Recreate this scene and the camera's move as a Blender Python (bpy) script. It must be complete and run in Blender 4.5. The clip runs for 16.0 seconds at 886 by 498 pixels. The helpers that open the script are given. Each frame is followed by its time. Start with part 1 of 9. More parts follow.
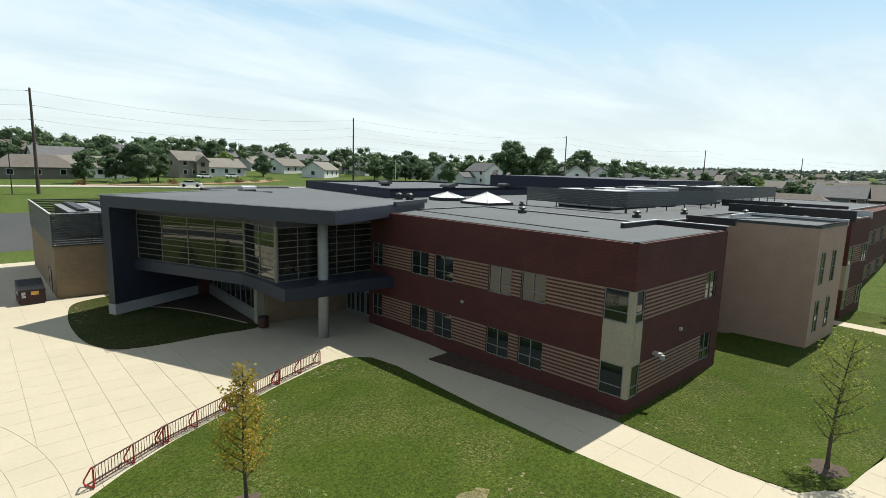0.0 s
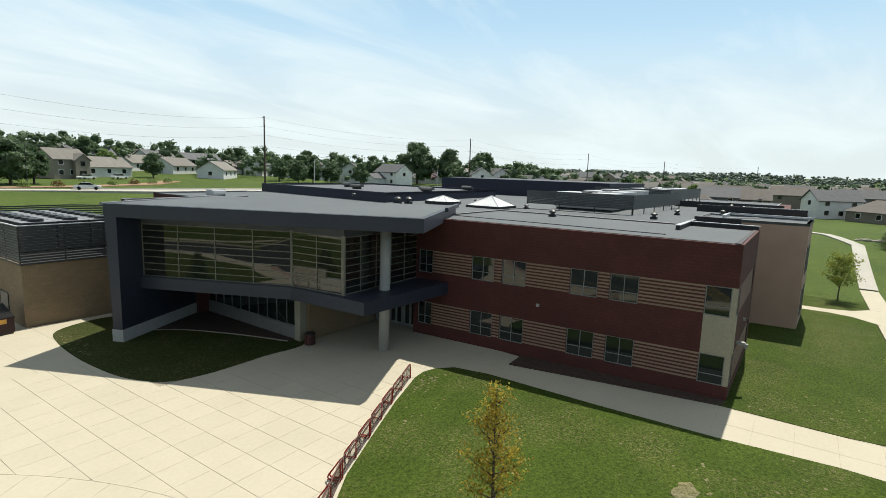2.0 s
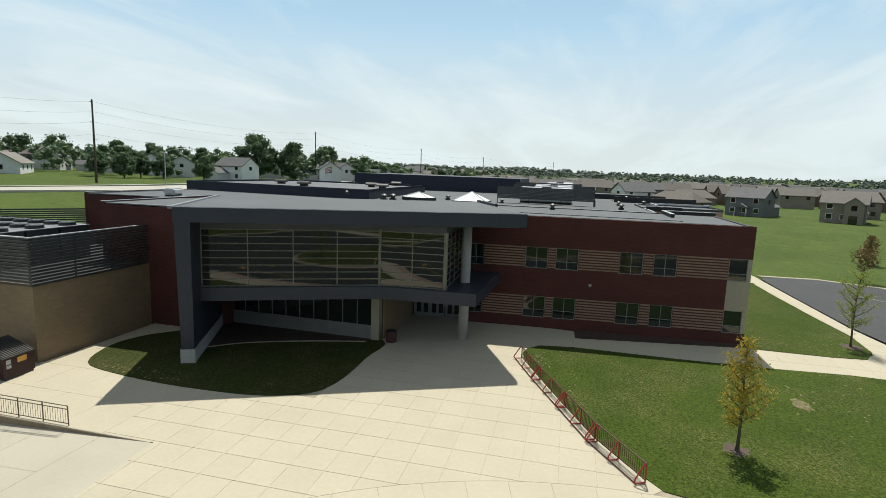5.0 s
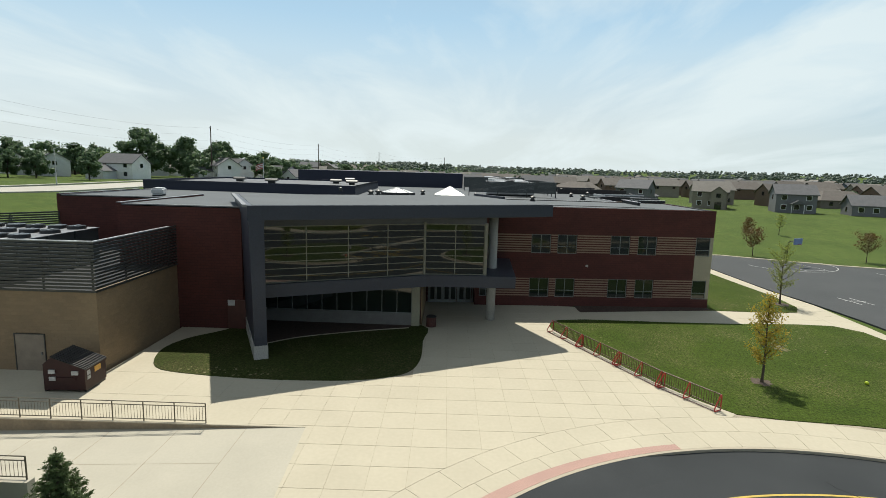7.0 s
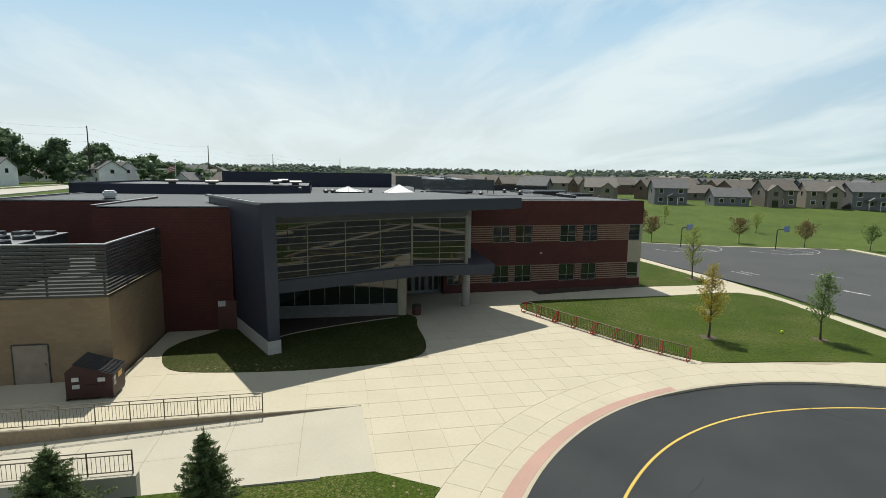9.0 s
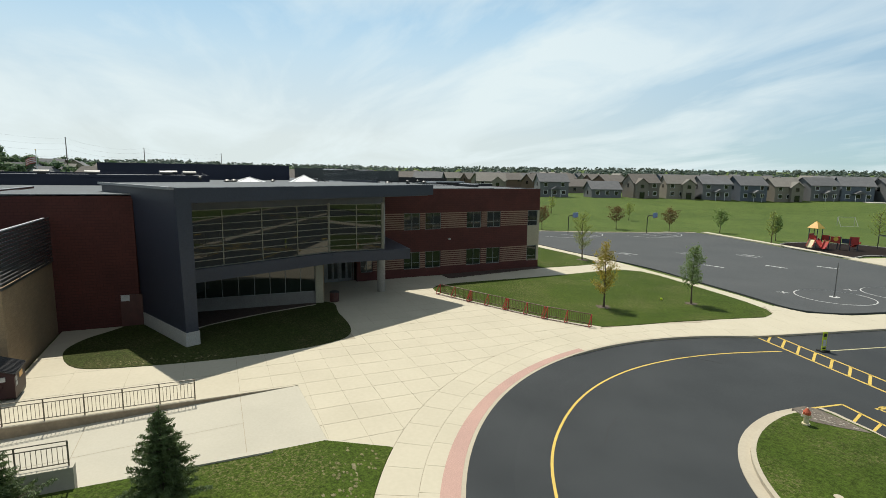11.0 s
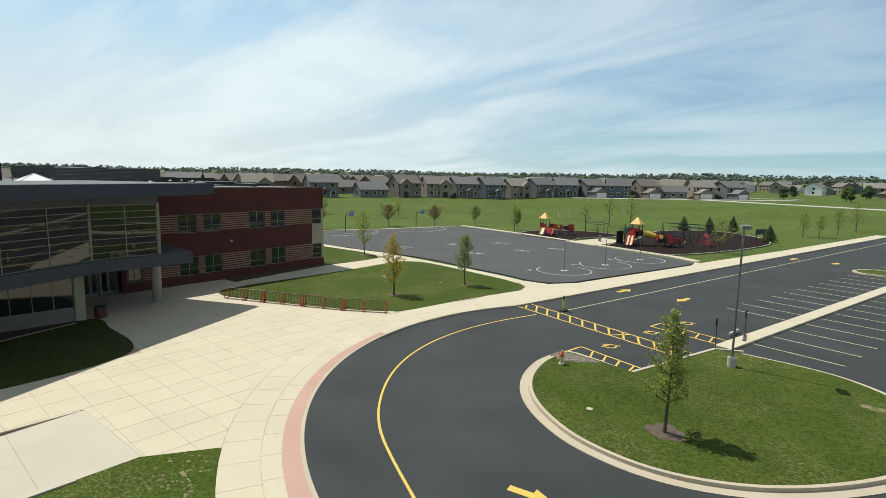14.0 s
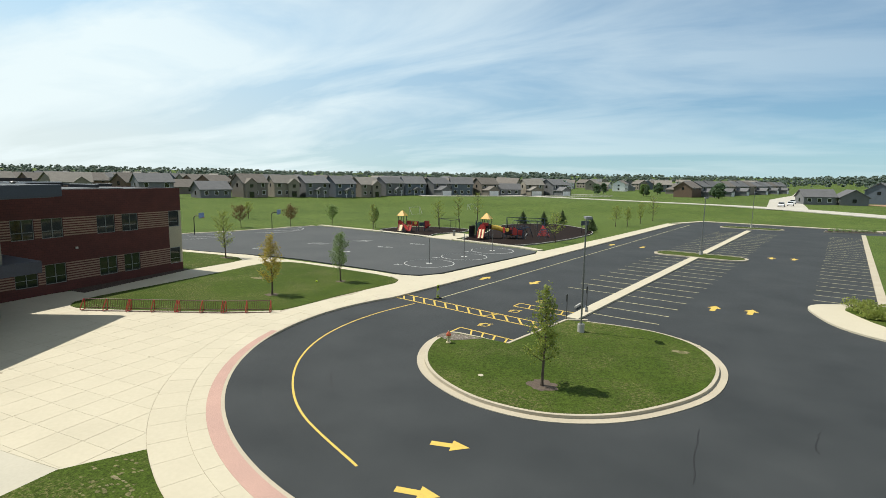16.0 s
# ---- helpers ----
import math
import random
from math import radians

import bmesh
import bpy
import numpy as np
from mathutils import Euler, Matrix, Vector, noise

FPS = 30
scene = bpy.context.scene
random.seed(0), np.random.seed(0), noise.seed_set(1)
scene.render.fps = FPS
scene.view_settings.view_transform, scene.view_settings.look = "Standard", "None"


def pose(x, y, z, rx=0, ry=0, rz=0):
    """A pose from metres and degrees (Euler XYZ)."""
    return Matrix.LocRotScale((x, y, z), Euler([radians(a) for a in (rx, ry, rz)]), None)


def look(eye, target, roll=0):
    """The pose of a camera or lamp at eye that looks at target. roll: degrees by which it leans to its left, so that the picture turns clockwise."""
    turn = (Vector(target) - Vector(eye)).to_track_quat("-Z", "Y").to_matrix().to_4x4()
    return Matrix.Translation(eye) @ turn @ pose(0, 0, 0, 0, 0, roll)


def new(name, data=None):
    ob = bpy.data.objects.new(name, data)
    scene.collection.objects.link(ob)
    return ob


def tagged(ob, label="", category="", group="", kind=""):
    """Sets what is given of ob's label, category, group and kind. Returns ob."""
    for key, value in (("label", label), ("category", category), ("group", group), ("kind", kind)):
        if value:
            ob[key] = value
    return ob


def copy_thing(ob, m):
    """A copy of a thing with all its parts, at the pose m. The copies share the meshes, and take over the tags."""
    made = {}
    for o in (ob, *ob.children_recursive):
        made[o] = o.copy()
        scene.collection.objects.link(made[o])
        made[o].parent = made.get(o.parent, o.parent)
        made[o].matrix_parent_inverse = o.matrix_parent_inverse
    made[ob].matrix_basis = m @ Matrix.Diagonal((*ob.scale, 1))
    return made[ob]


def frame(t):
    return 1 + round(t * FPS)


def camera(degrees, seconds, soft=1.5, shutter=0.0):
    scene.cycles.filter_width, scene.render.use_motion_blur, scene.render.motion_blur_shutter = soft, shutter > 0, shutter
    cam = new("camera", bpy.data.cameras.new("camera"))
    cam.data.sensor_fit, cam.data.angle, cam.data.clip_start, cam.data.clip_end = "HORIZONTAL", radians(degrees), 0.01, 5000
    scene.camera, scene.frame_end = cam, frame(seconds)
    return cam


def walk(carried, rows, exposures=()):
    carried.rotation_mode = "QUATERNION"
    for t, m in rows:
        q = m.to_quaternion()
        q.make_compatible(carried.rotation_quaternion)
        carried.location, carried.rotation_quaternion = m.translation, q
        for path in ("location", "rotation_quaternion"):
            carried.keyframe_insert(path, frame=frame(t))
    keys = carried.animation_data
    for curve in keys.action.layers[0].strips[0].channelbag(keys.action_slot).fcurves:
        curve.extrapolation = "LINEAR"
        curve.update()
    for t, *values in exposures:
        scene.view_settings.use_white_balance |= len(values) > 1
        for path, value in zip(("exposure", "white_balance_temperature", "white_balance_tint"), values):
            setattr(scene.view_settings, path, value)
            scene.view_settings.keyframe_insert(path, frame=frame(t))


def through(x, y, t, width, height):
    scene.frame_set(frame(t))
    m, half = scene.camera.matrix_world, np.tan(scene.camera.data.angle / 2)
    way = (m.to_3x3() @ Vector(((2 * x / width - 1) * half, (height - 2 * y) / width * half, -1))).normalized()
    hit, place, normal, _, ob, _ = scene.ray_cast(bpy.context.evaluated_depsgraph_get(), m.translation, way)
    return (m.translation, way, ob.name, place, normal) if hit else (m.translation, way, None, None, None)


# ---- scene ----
cam = camera(80.2, 16.0, soft=0.85)
PATH = [
    (0, (0.143, 0.051, 12.378), (1.407, 1.44, 12.086), 1.6),
    (0.5, (-2.071, 2.477, 12.375), (-0.755, 3.817, 12.086), 1.5),
    (1, (-4.14, 4.922, 12.366), (-2.749, 6.184, 12.078), 1.6),
    (1.5, (-6.145, 7.403, 12.355), (-4.668, 8.565, 12.069), 1.8),
    (2, (-8.122, 9.933, 12.348), (-6.57, 10.994, 12.07), 1.9),
    (2.5, (-9.98, 12.582, 12.32), (-8.359, 13.534, 12.042), 2.1),
    (3, (-11.846, 15.274, 12.285), (-10.161, 16.107, 12.007), 2.0),
    (3.5, (-13.673, 18.025, 12.241), (-11.931, 18.73, 11.961), 1.6),
    (4, (-15.266, 20.691, 12.202), (-13.481, 21.281, 11.923), 1.8),
    (4.2, (-15.835, 21.745, 12.191), (-14.039, 22.3, 11.914), 1.9),
    (6.3, (-21.607, 32.884, 11.953), (-19.737, 33.067, 11.671), 1.9),
    (6.5, (-22.007, 33.962, 11.936), (-20.132, 34.095, 11.655), 1.8),
    (7, (-22.898, 36.568, 11.863), (-21.019, 36.579, 11.582), 1.6),
    (7.5, (-23.708, 38.918, 11.81), (-21.831, 38.817, 11.53), 1.5),
    (8, (-24.293, 40.848, 11.743), (-22.425, 40.637, 11.466), 1.3),
    (10.3, (-25.829, 46.112, 10.893), (-24.041, 45.528, 10.625), 0.8),
    (10.5, (-25.88, 46.22, 10.843), (-24.107, 45.594, 10.573), 0.9),
    (11, (-25.966, 46.194, 10.62), (-24.241, 45.445, 10.345), 0.8),
    (11.5, (-26.106, 46.254, 10.455), (-24.436, 45.391, 10.176), 0.8),
    (12, (-26.284, 46.387, 10.408), (-24.681, 45.404, 10.132), 0.7),
    (12.5, (-26.479, 46.779, 10.423), (-24.957, 45.674, 10.155), 0.6),
    (13, (-26.498, 47.318, 10.411), (-25.067, 46.096, 10.147), 0.7),
    (13.5, (-26.421, 48.026, 10.344), (-25.089, 46.696, 10.085), 0.7),
    (14, (-26.262, 48.81, 10.288), (-25.016, 47.398, 10.031), 0.9),
    (14.5, (-26.07, 49.637, 10.25), (-24.916, 48.151, 9.995), 0.8),
    (15, (-25.918, 50.531, 10.26), (-24.861, 48.973, 10.005), 0.7),
    (15.5, (-25.772, 51.521, 10.309), (-24.848, 49.881, 10.054), 0.7),
    (16, (-25.645, 52.658, 10.38), (-24.86, 50.947, 10.126), 0.8),
]
walk(cam, [(t, look(eye, target, roll)) for t, eye, target, roll in PATH],
     exposures=((0.0, 0.27), (2.0, 0.22), (4.0, 0.11), (7.0, 0.06), (12.5, 0.09), (14.5, 0.14), (16.0, 0.22)))

# ---------------------------------------------------------------- daylight
SUN_TO = Vector((0.615, 0.045, 1.0)).normalized()
world = bpy.data.worlds.new("sky")
scene.world = world
world.use_nodes = True
wn, wl = world.node_tree.nodes, world.node_tree.links
wn.clear()
w_out = wn.new("ShaderNodeOutputWorld")
w_bg = wn.new("ShaderNodeBackground")
w_sky = wn.new("ShaderNodeTexSky")
w_sky.sky_type = "NISHITA"
w_sky.sun_disc = False
w_sky.sun_elevation = math.asin(SUN_TO.z)
w_sky.sun_rotation = math.atan2(SUN_TO.x, SUN_TO.y)
w_sky.air_density, w_sky.dust_density, w_sky.ozone_density = 0.75, 0.3, 1.5
w_co = wn.new("ShaderNodeTexCoord")
w_sep = wn.new("ShaderNodeSeparateXYZ")
wl.new(w_co.outputs["Generated"], w_sep.inputs[0])
w_h = wn.new("ShaderNodeMath"); w_h.operation = "ADD"; w_h.inputs[1].default_value = 0.16
wl.new(w_sep.outputs["Z"], w_h.inputs[0])
w_hm = wn.new("ShaderNodeMath"); w_hm.operation = "MAXIMUM"; w_hm.inputs[1].default_value = 0.06
wl.new(w_h.outputs[0], w_hm.inputs[0])
w_flat = wn.new("ShaderNodeVectorMath"); w_flat.operation = "DIVIDE"
w_cmb = wn.new("ShaderNodeCombineXYZ")
for k in range(3):
    wl.new(w_hm.outputs[0], w_cmb.inputs[k])
wl.new(w_co.outputs["Generated"], w_flat.inputs[0])
wl.new(w_cmb.outputs[0], w_flat.inputs[1])
w_map = wn.new("ShaderNodeMapping")
w_map.inputs["Rotation"].default_value = (0, 0, radians(38))
w_map.inputs["Scale"].default_value = (0.55, 1.25, 0.0)
w_map.inputs["Location"].default_value = (0.75, 0.2, 0.0)
wl.new(w_flat.outputs[0], w_map.inputs["Vector"])
w_noise = wn.new("ShaderNodeTexNoise")
w_noise.inputs["Scale"].default_value = 0.9
w_noise.inputs["Detail"].default_value = 7
w_noise.inputs["Roughness"].default_value = 0.56
w_noise.inputs["Distortion"].default_value = 0.5
wl.new(w_map.outputs[0], w_noise.inputs["Vector"])
w_ramp = wn.new("ShaderNodeValToRGB")
w_ramp.color_ramp.elements[0].position, w_ramp.color_ramp.elements[1].position = 0.43, 0.63
wl.new(w_noise.outputs["Fac"], w_ramp.inputs["Fac"])
# haze: dense at the horizon, thin overhead, thinner in the south-west
w_west = wn.new("ShaderNodeMapRange")
w_west.inputs["From Min"].default_value, w_west.inputs["From Max"].default_value = -0.98, 0.12
w_west.inputs["To Min"].default_value, w_west.inputs["To Max"].default_value = 0.2, 1.0
w_dot = wn.new("ShaderNodeVectorMath"); w_dot.operation = "DOT_PRODUCT"; w_dot.inputs[1].default_value = (0.65, 0.75, 0.0)
wl.new(w_co.outputs["Generated"], w_dot.inputs[0])
wl.new(w_dot.outputs["Value"], w_west.inputs["Value"])
w_haze = wn.new("ShaderNodeMapRange")
w_haze.inputs["From Min"].default_value, w_haze.inputs["From Max"].default_value = 0.2, 0.6
w_haze.inputs["To Min"].default_value, w_haze.inputs["To Max"].default_value = 0.94, 0.2
wl.new(w_sep.outputs["Z"], w_haze.inputs["Value"])
w_hc = wn.new("ShaderNodeMapRange")
w_hc.inputs["From Min"].default_value, w_hc.inputs["From Max"].default_value = 0.06, 0.26
wl.new(w_sep.outputs["Z"], w_hc.inputs["Value"])
w_tone = wn.new("ShaderNodeMixRGB")
w_tone.inputs["Color2"].default_value = (7.6, 10.9, 13.2, 1)
# the low haze is whitest towards the sun's side and greyer blue in the south
w_side = wn.new("ShaderNodeMapRange")
w_side.inputs["From Min"].default_value, w_side.inputs["From Max"].default_value = -0.72, 0.35
wl.new(w_dot.outputs["Value"], w_side.inputs["Value"])
w_edge = wn.new("ShaderNodeMixRGB")
w_edge.inputs["Color1"].default_value, w_edge.inputs["Color2"].default_value = (7.0, 9.6, 10.6, 1), (10.7, 11.8, 11.7, 1)
wl.new(w_side.outputs["Result"], w_edge.inputs["Fac"])
wl.new(w_edge.outputs["Color"], w_tone.inputs["Color1"])
wl.new(w_hc.outputs["Result"], w_tone.inputs["Fac"])
w_veil = wn.new("ShaderNodeMath"); w_veil.operation = "MULTIPLY"
wl.new(w_haze.outputs["Result"], w_veil.inputs[0]); wl.new(w_west.outputs["Result"], w_veil.inputs[1])
w_low = wn.new("ShaderNodeMapRange")
w_low.inputs["From Min"].default_value, w_low.inputs["From Max"].default_value = 0.0, 0.16
w_low.inputs["To Min"].default_value, w_low.inputs["To Max"].default_value = 0.7, 0.0
wl.new(w_sep.outputs["Z"], w_low.inputs["Value"])
w_rim = wn.new("ShaderNodeMath"); w_rim.operation = "MAXIMUM"
wl.new(w_veil.outputs[0], w_rim.inputs[0]); wl.new(w_low.outputs["Result"], w_rim.inputs[1])
w_blue = wn.new("ShaderNodeMixRGB"); w_blue.blend_type = "MULTIPLY"; w_blue.inputs["Fac"].default_value = 1.0
w_up = wn.new("ShaderNodeMapRange")
w_up.inputs["From Min"].default_value, w_up.inputs["From Max"].default_value = 0.3, 0.6
wl.new(w_sep.outputs["Z"], w_up.inputs["Value"])
w_tint = wn.new("ShaderNodeMixRGB")
w_tint.inputs["Color1"].default_value, w_tint.inputs["Color2"].default_value = (0.70, 1.13, 1.27, 1), (0.95, 0.97, 0.88, 1)
wl.new(w_up.outputs["Result"], w_tint.inputs["Fac"])
wl.new(w_tint.outputs["Color"], w_blue.inputs["Color2"])
wl.new(w_sky.outputs["Color"], w_blue.inputs["Color1"])
w_air = wn.new("ShaderNodeMixRGB")
wl.new(w_rim.outputs[0], w_air.inputs["Fac"])
wl.new(w_blue.outputs["Color"], w_air.inputs["Color1"]); wl.new(w_tone.outputs["Color"], w_air.inputs["Color2"])
# streaked thin clouds, fading overhead
w_fade = wn.new("ShaderNodeMapRange")
w_fade.inputs["From Min"].default_value, w_fade.inputs["From Max"].default_value = 0.26, 0.6
w_fade.inputs["To Min"].default_value, w_fade.inputs["To Max"].default_value = 0.85, 0.5
wl.new(w_sep.outputs["Z"], w_fade.inputs["Value"])
w_amt = wn.new("ShaderNodeMath"); w_amt.operation = "MULTIPLY"
wl.new(w_ramp.outputs["Color"], w_amt.inputs[0]); wl.new(w_fade.outputs["Result"], w_amt.inputs[1])
w_amt2 = wn.new("ShaderNodeMath"); w_amt2.operation = "MULTIPLY"
wl.new(w_amt.outputs[0], w_amt2.inputs[0]); wl.new(w_west.outputs["Result"], w_amt2.inputs[1])
w_mix = wn.new("ShaderNodeMixRGB")
w_mix.inputs["Color2"].default_value = (11.6, 13.1, 13.3, 1)
wl.new(w_amt2.outputs[0], w_mix.inputs["Fac"])
wl.new(w_air.outputs["Color"], w_mix.inputs["Color1"])
# unseen bright veil, west and overhead, added to lift the shaded sides
w_west_fill = wn.new("ShaderNodeMapRange")
w_west_fill.inputs["From Min"].default_value, w_west_fill.inputs["From Max"].default_value = -0.32, -0.75
w_west_fill.inputs["To Max"].default_value = 0.3
wl.new(w_sep.outputs["X"], w_west_fill.inputs["Value"])
w_top_fill = wn.new("ShaderNodeMapRange")
w_top_fill.inputs["From Min"].default_value, w_top_fill.inputs["From Max"].default_value = 0.62, 0.85
w_top_fill.inputs["To Max"].default_value = 0.28
wl.new(w_sep.outputs["Z"], w_top_fill.inputs["Value"])
w_both = wn.new("ShaderNodeMath"); w_both.operation = "MAXIMUM"
wl.new(w_west_fill.outputs["Result"], w_both.inputs[0]); wl.new(w_top_fill.outputs["Result"], w_both.inputs[1])
w_last = wn.new("ShaderNodeMixRGB")
w_last.inputs["Color2"].default_value = (11.8, 11.6, 10.9, 1)
wl.new(w_both.outputs[0], w_last.inputs["Fac"]); wl.new(w_mix.outputs["Color"], w_last.inputs["Color1"])
wl.new(w_last.outputs["Color"], w_bg.inputs["Color"])
w_bg.inputs["Strength"].default_value = 0.065
wl.new(w_bg.outputs[0], w_out.inputs["Surface"])

sun_data = bpy.data.lights.new("sun", "SUN")
sun_data.energy, sun_data.angle, sun_data.color = 5.0, radians(0.6), (1.0, 0.955, 0.85)
sun = new("sun", sun_data)
sun.matrix_world = look(SUN_TO * 100, (0, 0, 0))

# ---------------------------------------------------------------- materials
def material(name, base, second=None, scale=3.0, fine=40.0, mix=0.5, rough=0.8, metal=0.0, bump=0.15, ior=1.45, spread=0.0, stretch=(1, 1, 1), speck=0.14):
    """A surface with two scales of variation: base and second blend by broad noise, fine noise gives grain and relief."""
    m = bpy.data.materials.new(name)
    m.use_nodes = True
    n, l = m.node_tree.nodes, m.node_tree.links
    b = n["Principled BSDF"]
    b.inputs["Roughness"].default_value, b.inputs["Metallic"].default_value, b.inputs["IOR"].default_value = rough, metal, ior
    second = second or tuple(c * 0.8 for c in base)
    geo, mp = n.new("ShaderNodeNewGeometry"), n.new("ShaderNodeMapping")
    mp.inputs["Scale"].default_value = stretch
    l.new(geo.outputs["Position"], mp.inputs["Vector"])
    broad, grain = n.new("ShaderNodeTexNoise"), n.new("ShaderNodeTexNoise")
    broad.inputs["Scale"].default_value, broad.inputs["Detail"].default_value = scale, 5
    grain.inputs["Scale"].default_value, grain.inputs["Detail"].default_value = fine, 3
    for t in (broad, grain):
        l.new(mp.outputs[0], t.inputs["Vector"])
    ramp = n.new("ShaderNodeMapRange")
    ramp.inputs["From Min"].default_value, ramp.inputs["From Max"].default_value = 0.5 - 0.25 * mix - 0.05, 0.5 + 0.25 * mix + 0.05
    l.new(broad.outputs["Fac"], ramp.inputs["Value"])
    c1 = n.new("ShaderNodeMixRGB")
    c1.inputs["Color1"].default_value, c1.inputs["Color2"].default_value = (*base, 1), (*second, 1)
    l.new(ramp.outputs["Result"], c1.inputs["Fac"])
    gr = n.new("ShaderNodeMapRange")
    gr.inputs["From Min"].default_value, gr.inputs["From Max"].default_value = 0.3, 0.7
    gr.inputs["To Min"].default_value, gr.inputs["To Max"].default_value = 1 - speck, 1 + speck
    l.new(grain.outputs["Fac"], gr.inputs["Value"])
    c2 = n.new("ShaderNodeVectorMath"); c2.operation = "SCALE"
    l.new(c1.outputs["Color"], c2.inputs[0]); l.new(gr.outputs["Result"], c2.inputs["Scale"])
    last = c2.outputs[0]
    if spread:
        info = n.new("ShaderNodeObjectInfo")
        rr = n.new("ShaderNodeMapRange")
        rr.inputs["To Min"].default_value, rr.inputs["To Max"].default_value = 1 - spread, 1 + spread
        l.new(info.outputs["Random"], rr.inputs["Value"])
        c3 = n.new("ShaderNodeVectorMath"); c3.operation = "SCALE"
        l.new(last, c3.inputs[0]); l.new(rr.outputs["Result"], c3.inputs["Scale"])
        last = c3.outputs[0]
    l.new(last, b.inputs["Base Color"])
    if bump:
        bp = n.new("ShaderNodeBump")
        bp.inputs["Strength"].default_value, bp.inputs["Distance"].default_value = bump, 0.02
        l.new(grain.outputs["Fac"], bp.inputs["Height"]); l.new(bp.outputs[0], b.inputs["Normal"])
    return m


def brick_material(name, base, second, mortar):
    """Running-bond brick courses laid by world position; works on walls of any heading."""
    m = material(name, base, second, scale=0.6, fine=25, rough=0.85, bump=0.0)
    n, l = m.node_tree.nodes, m.node_tree.links
    geo, sep, add, cmb = n.new("ShaderNodeNewGeometry"), n.new("ShaderNodeSeparateXYZ"), n.new("ShaderNodeMath"), n.new("ShaderNodeCombineXYZ")
    l.new(geo.outputs["Position"], sep.inputs[0])
    l.new(sep.outputs["X"], add.inputs[0]); l.new(sep.outputs["Y"], add.inputs[1])
    l.new(add.outputs[0], cmb.inputs["X"]); l.new(sep.outputs["Z"], cmb.inputs["Y"])
    br = n.new("ShaderNodeTexBrick")
    for k, v in (("Scale", 1.0), ("Brick Width", 0.4), ("Row Height", 0.2), ("Mortar Size", 0.015), ("Mortar Smooth", 0.3)):
        br.inputs[k].default_value = v
    br.inputs["Color1"].default_value, br.inputs["Color2"].default_value, br.inputs["Mortar"].default_value = (0.94, 0.94, 0.94, 1), (1.07, 1.07, 1.07, 1), (*mortar, 1)
    l.new(cmb.outputs[0], br.inputs["Vector"])
    b = n["Principled BSDF"]
    src = b.inputs["Base Color"].links[0].from_socket
    mul = n.new("ShaderNodeVectorMath"); mul.operation = "MULTIPLY"
    l.new(src, mul.inputs[0]); l.new(br.outputs["Color"], mul.inputs[1])
    l.new(mul.outputs[0], b.inputs["Base Color"])
    bp = n.new("ShaderNodeBump"); bp.inputs["Strength"].default_value, bp.inputs["Distance"].default_value, bp.invert = 0.5, 0.02, True
    l.new(br.outputs["Fac"], bp.inputs["Height"]); l.new(bp.outputs[0], b.inputs["Normal"])
    return m


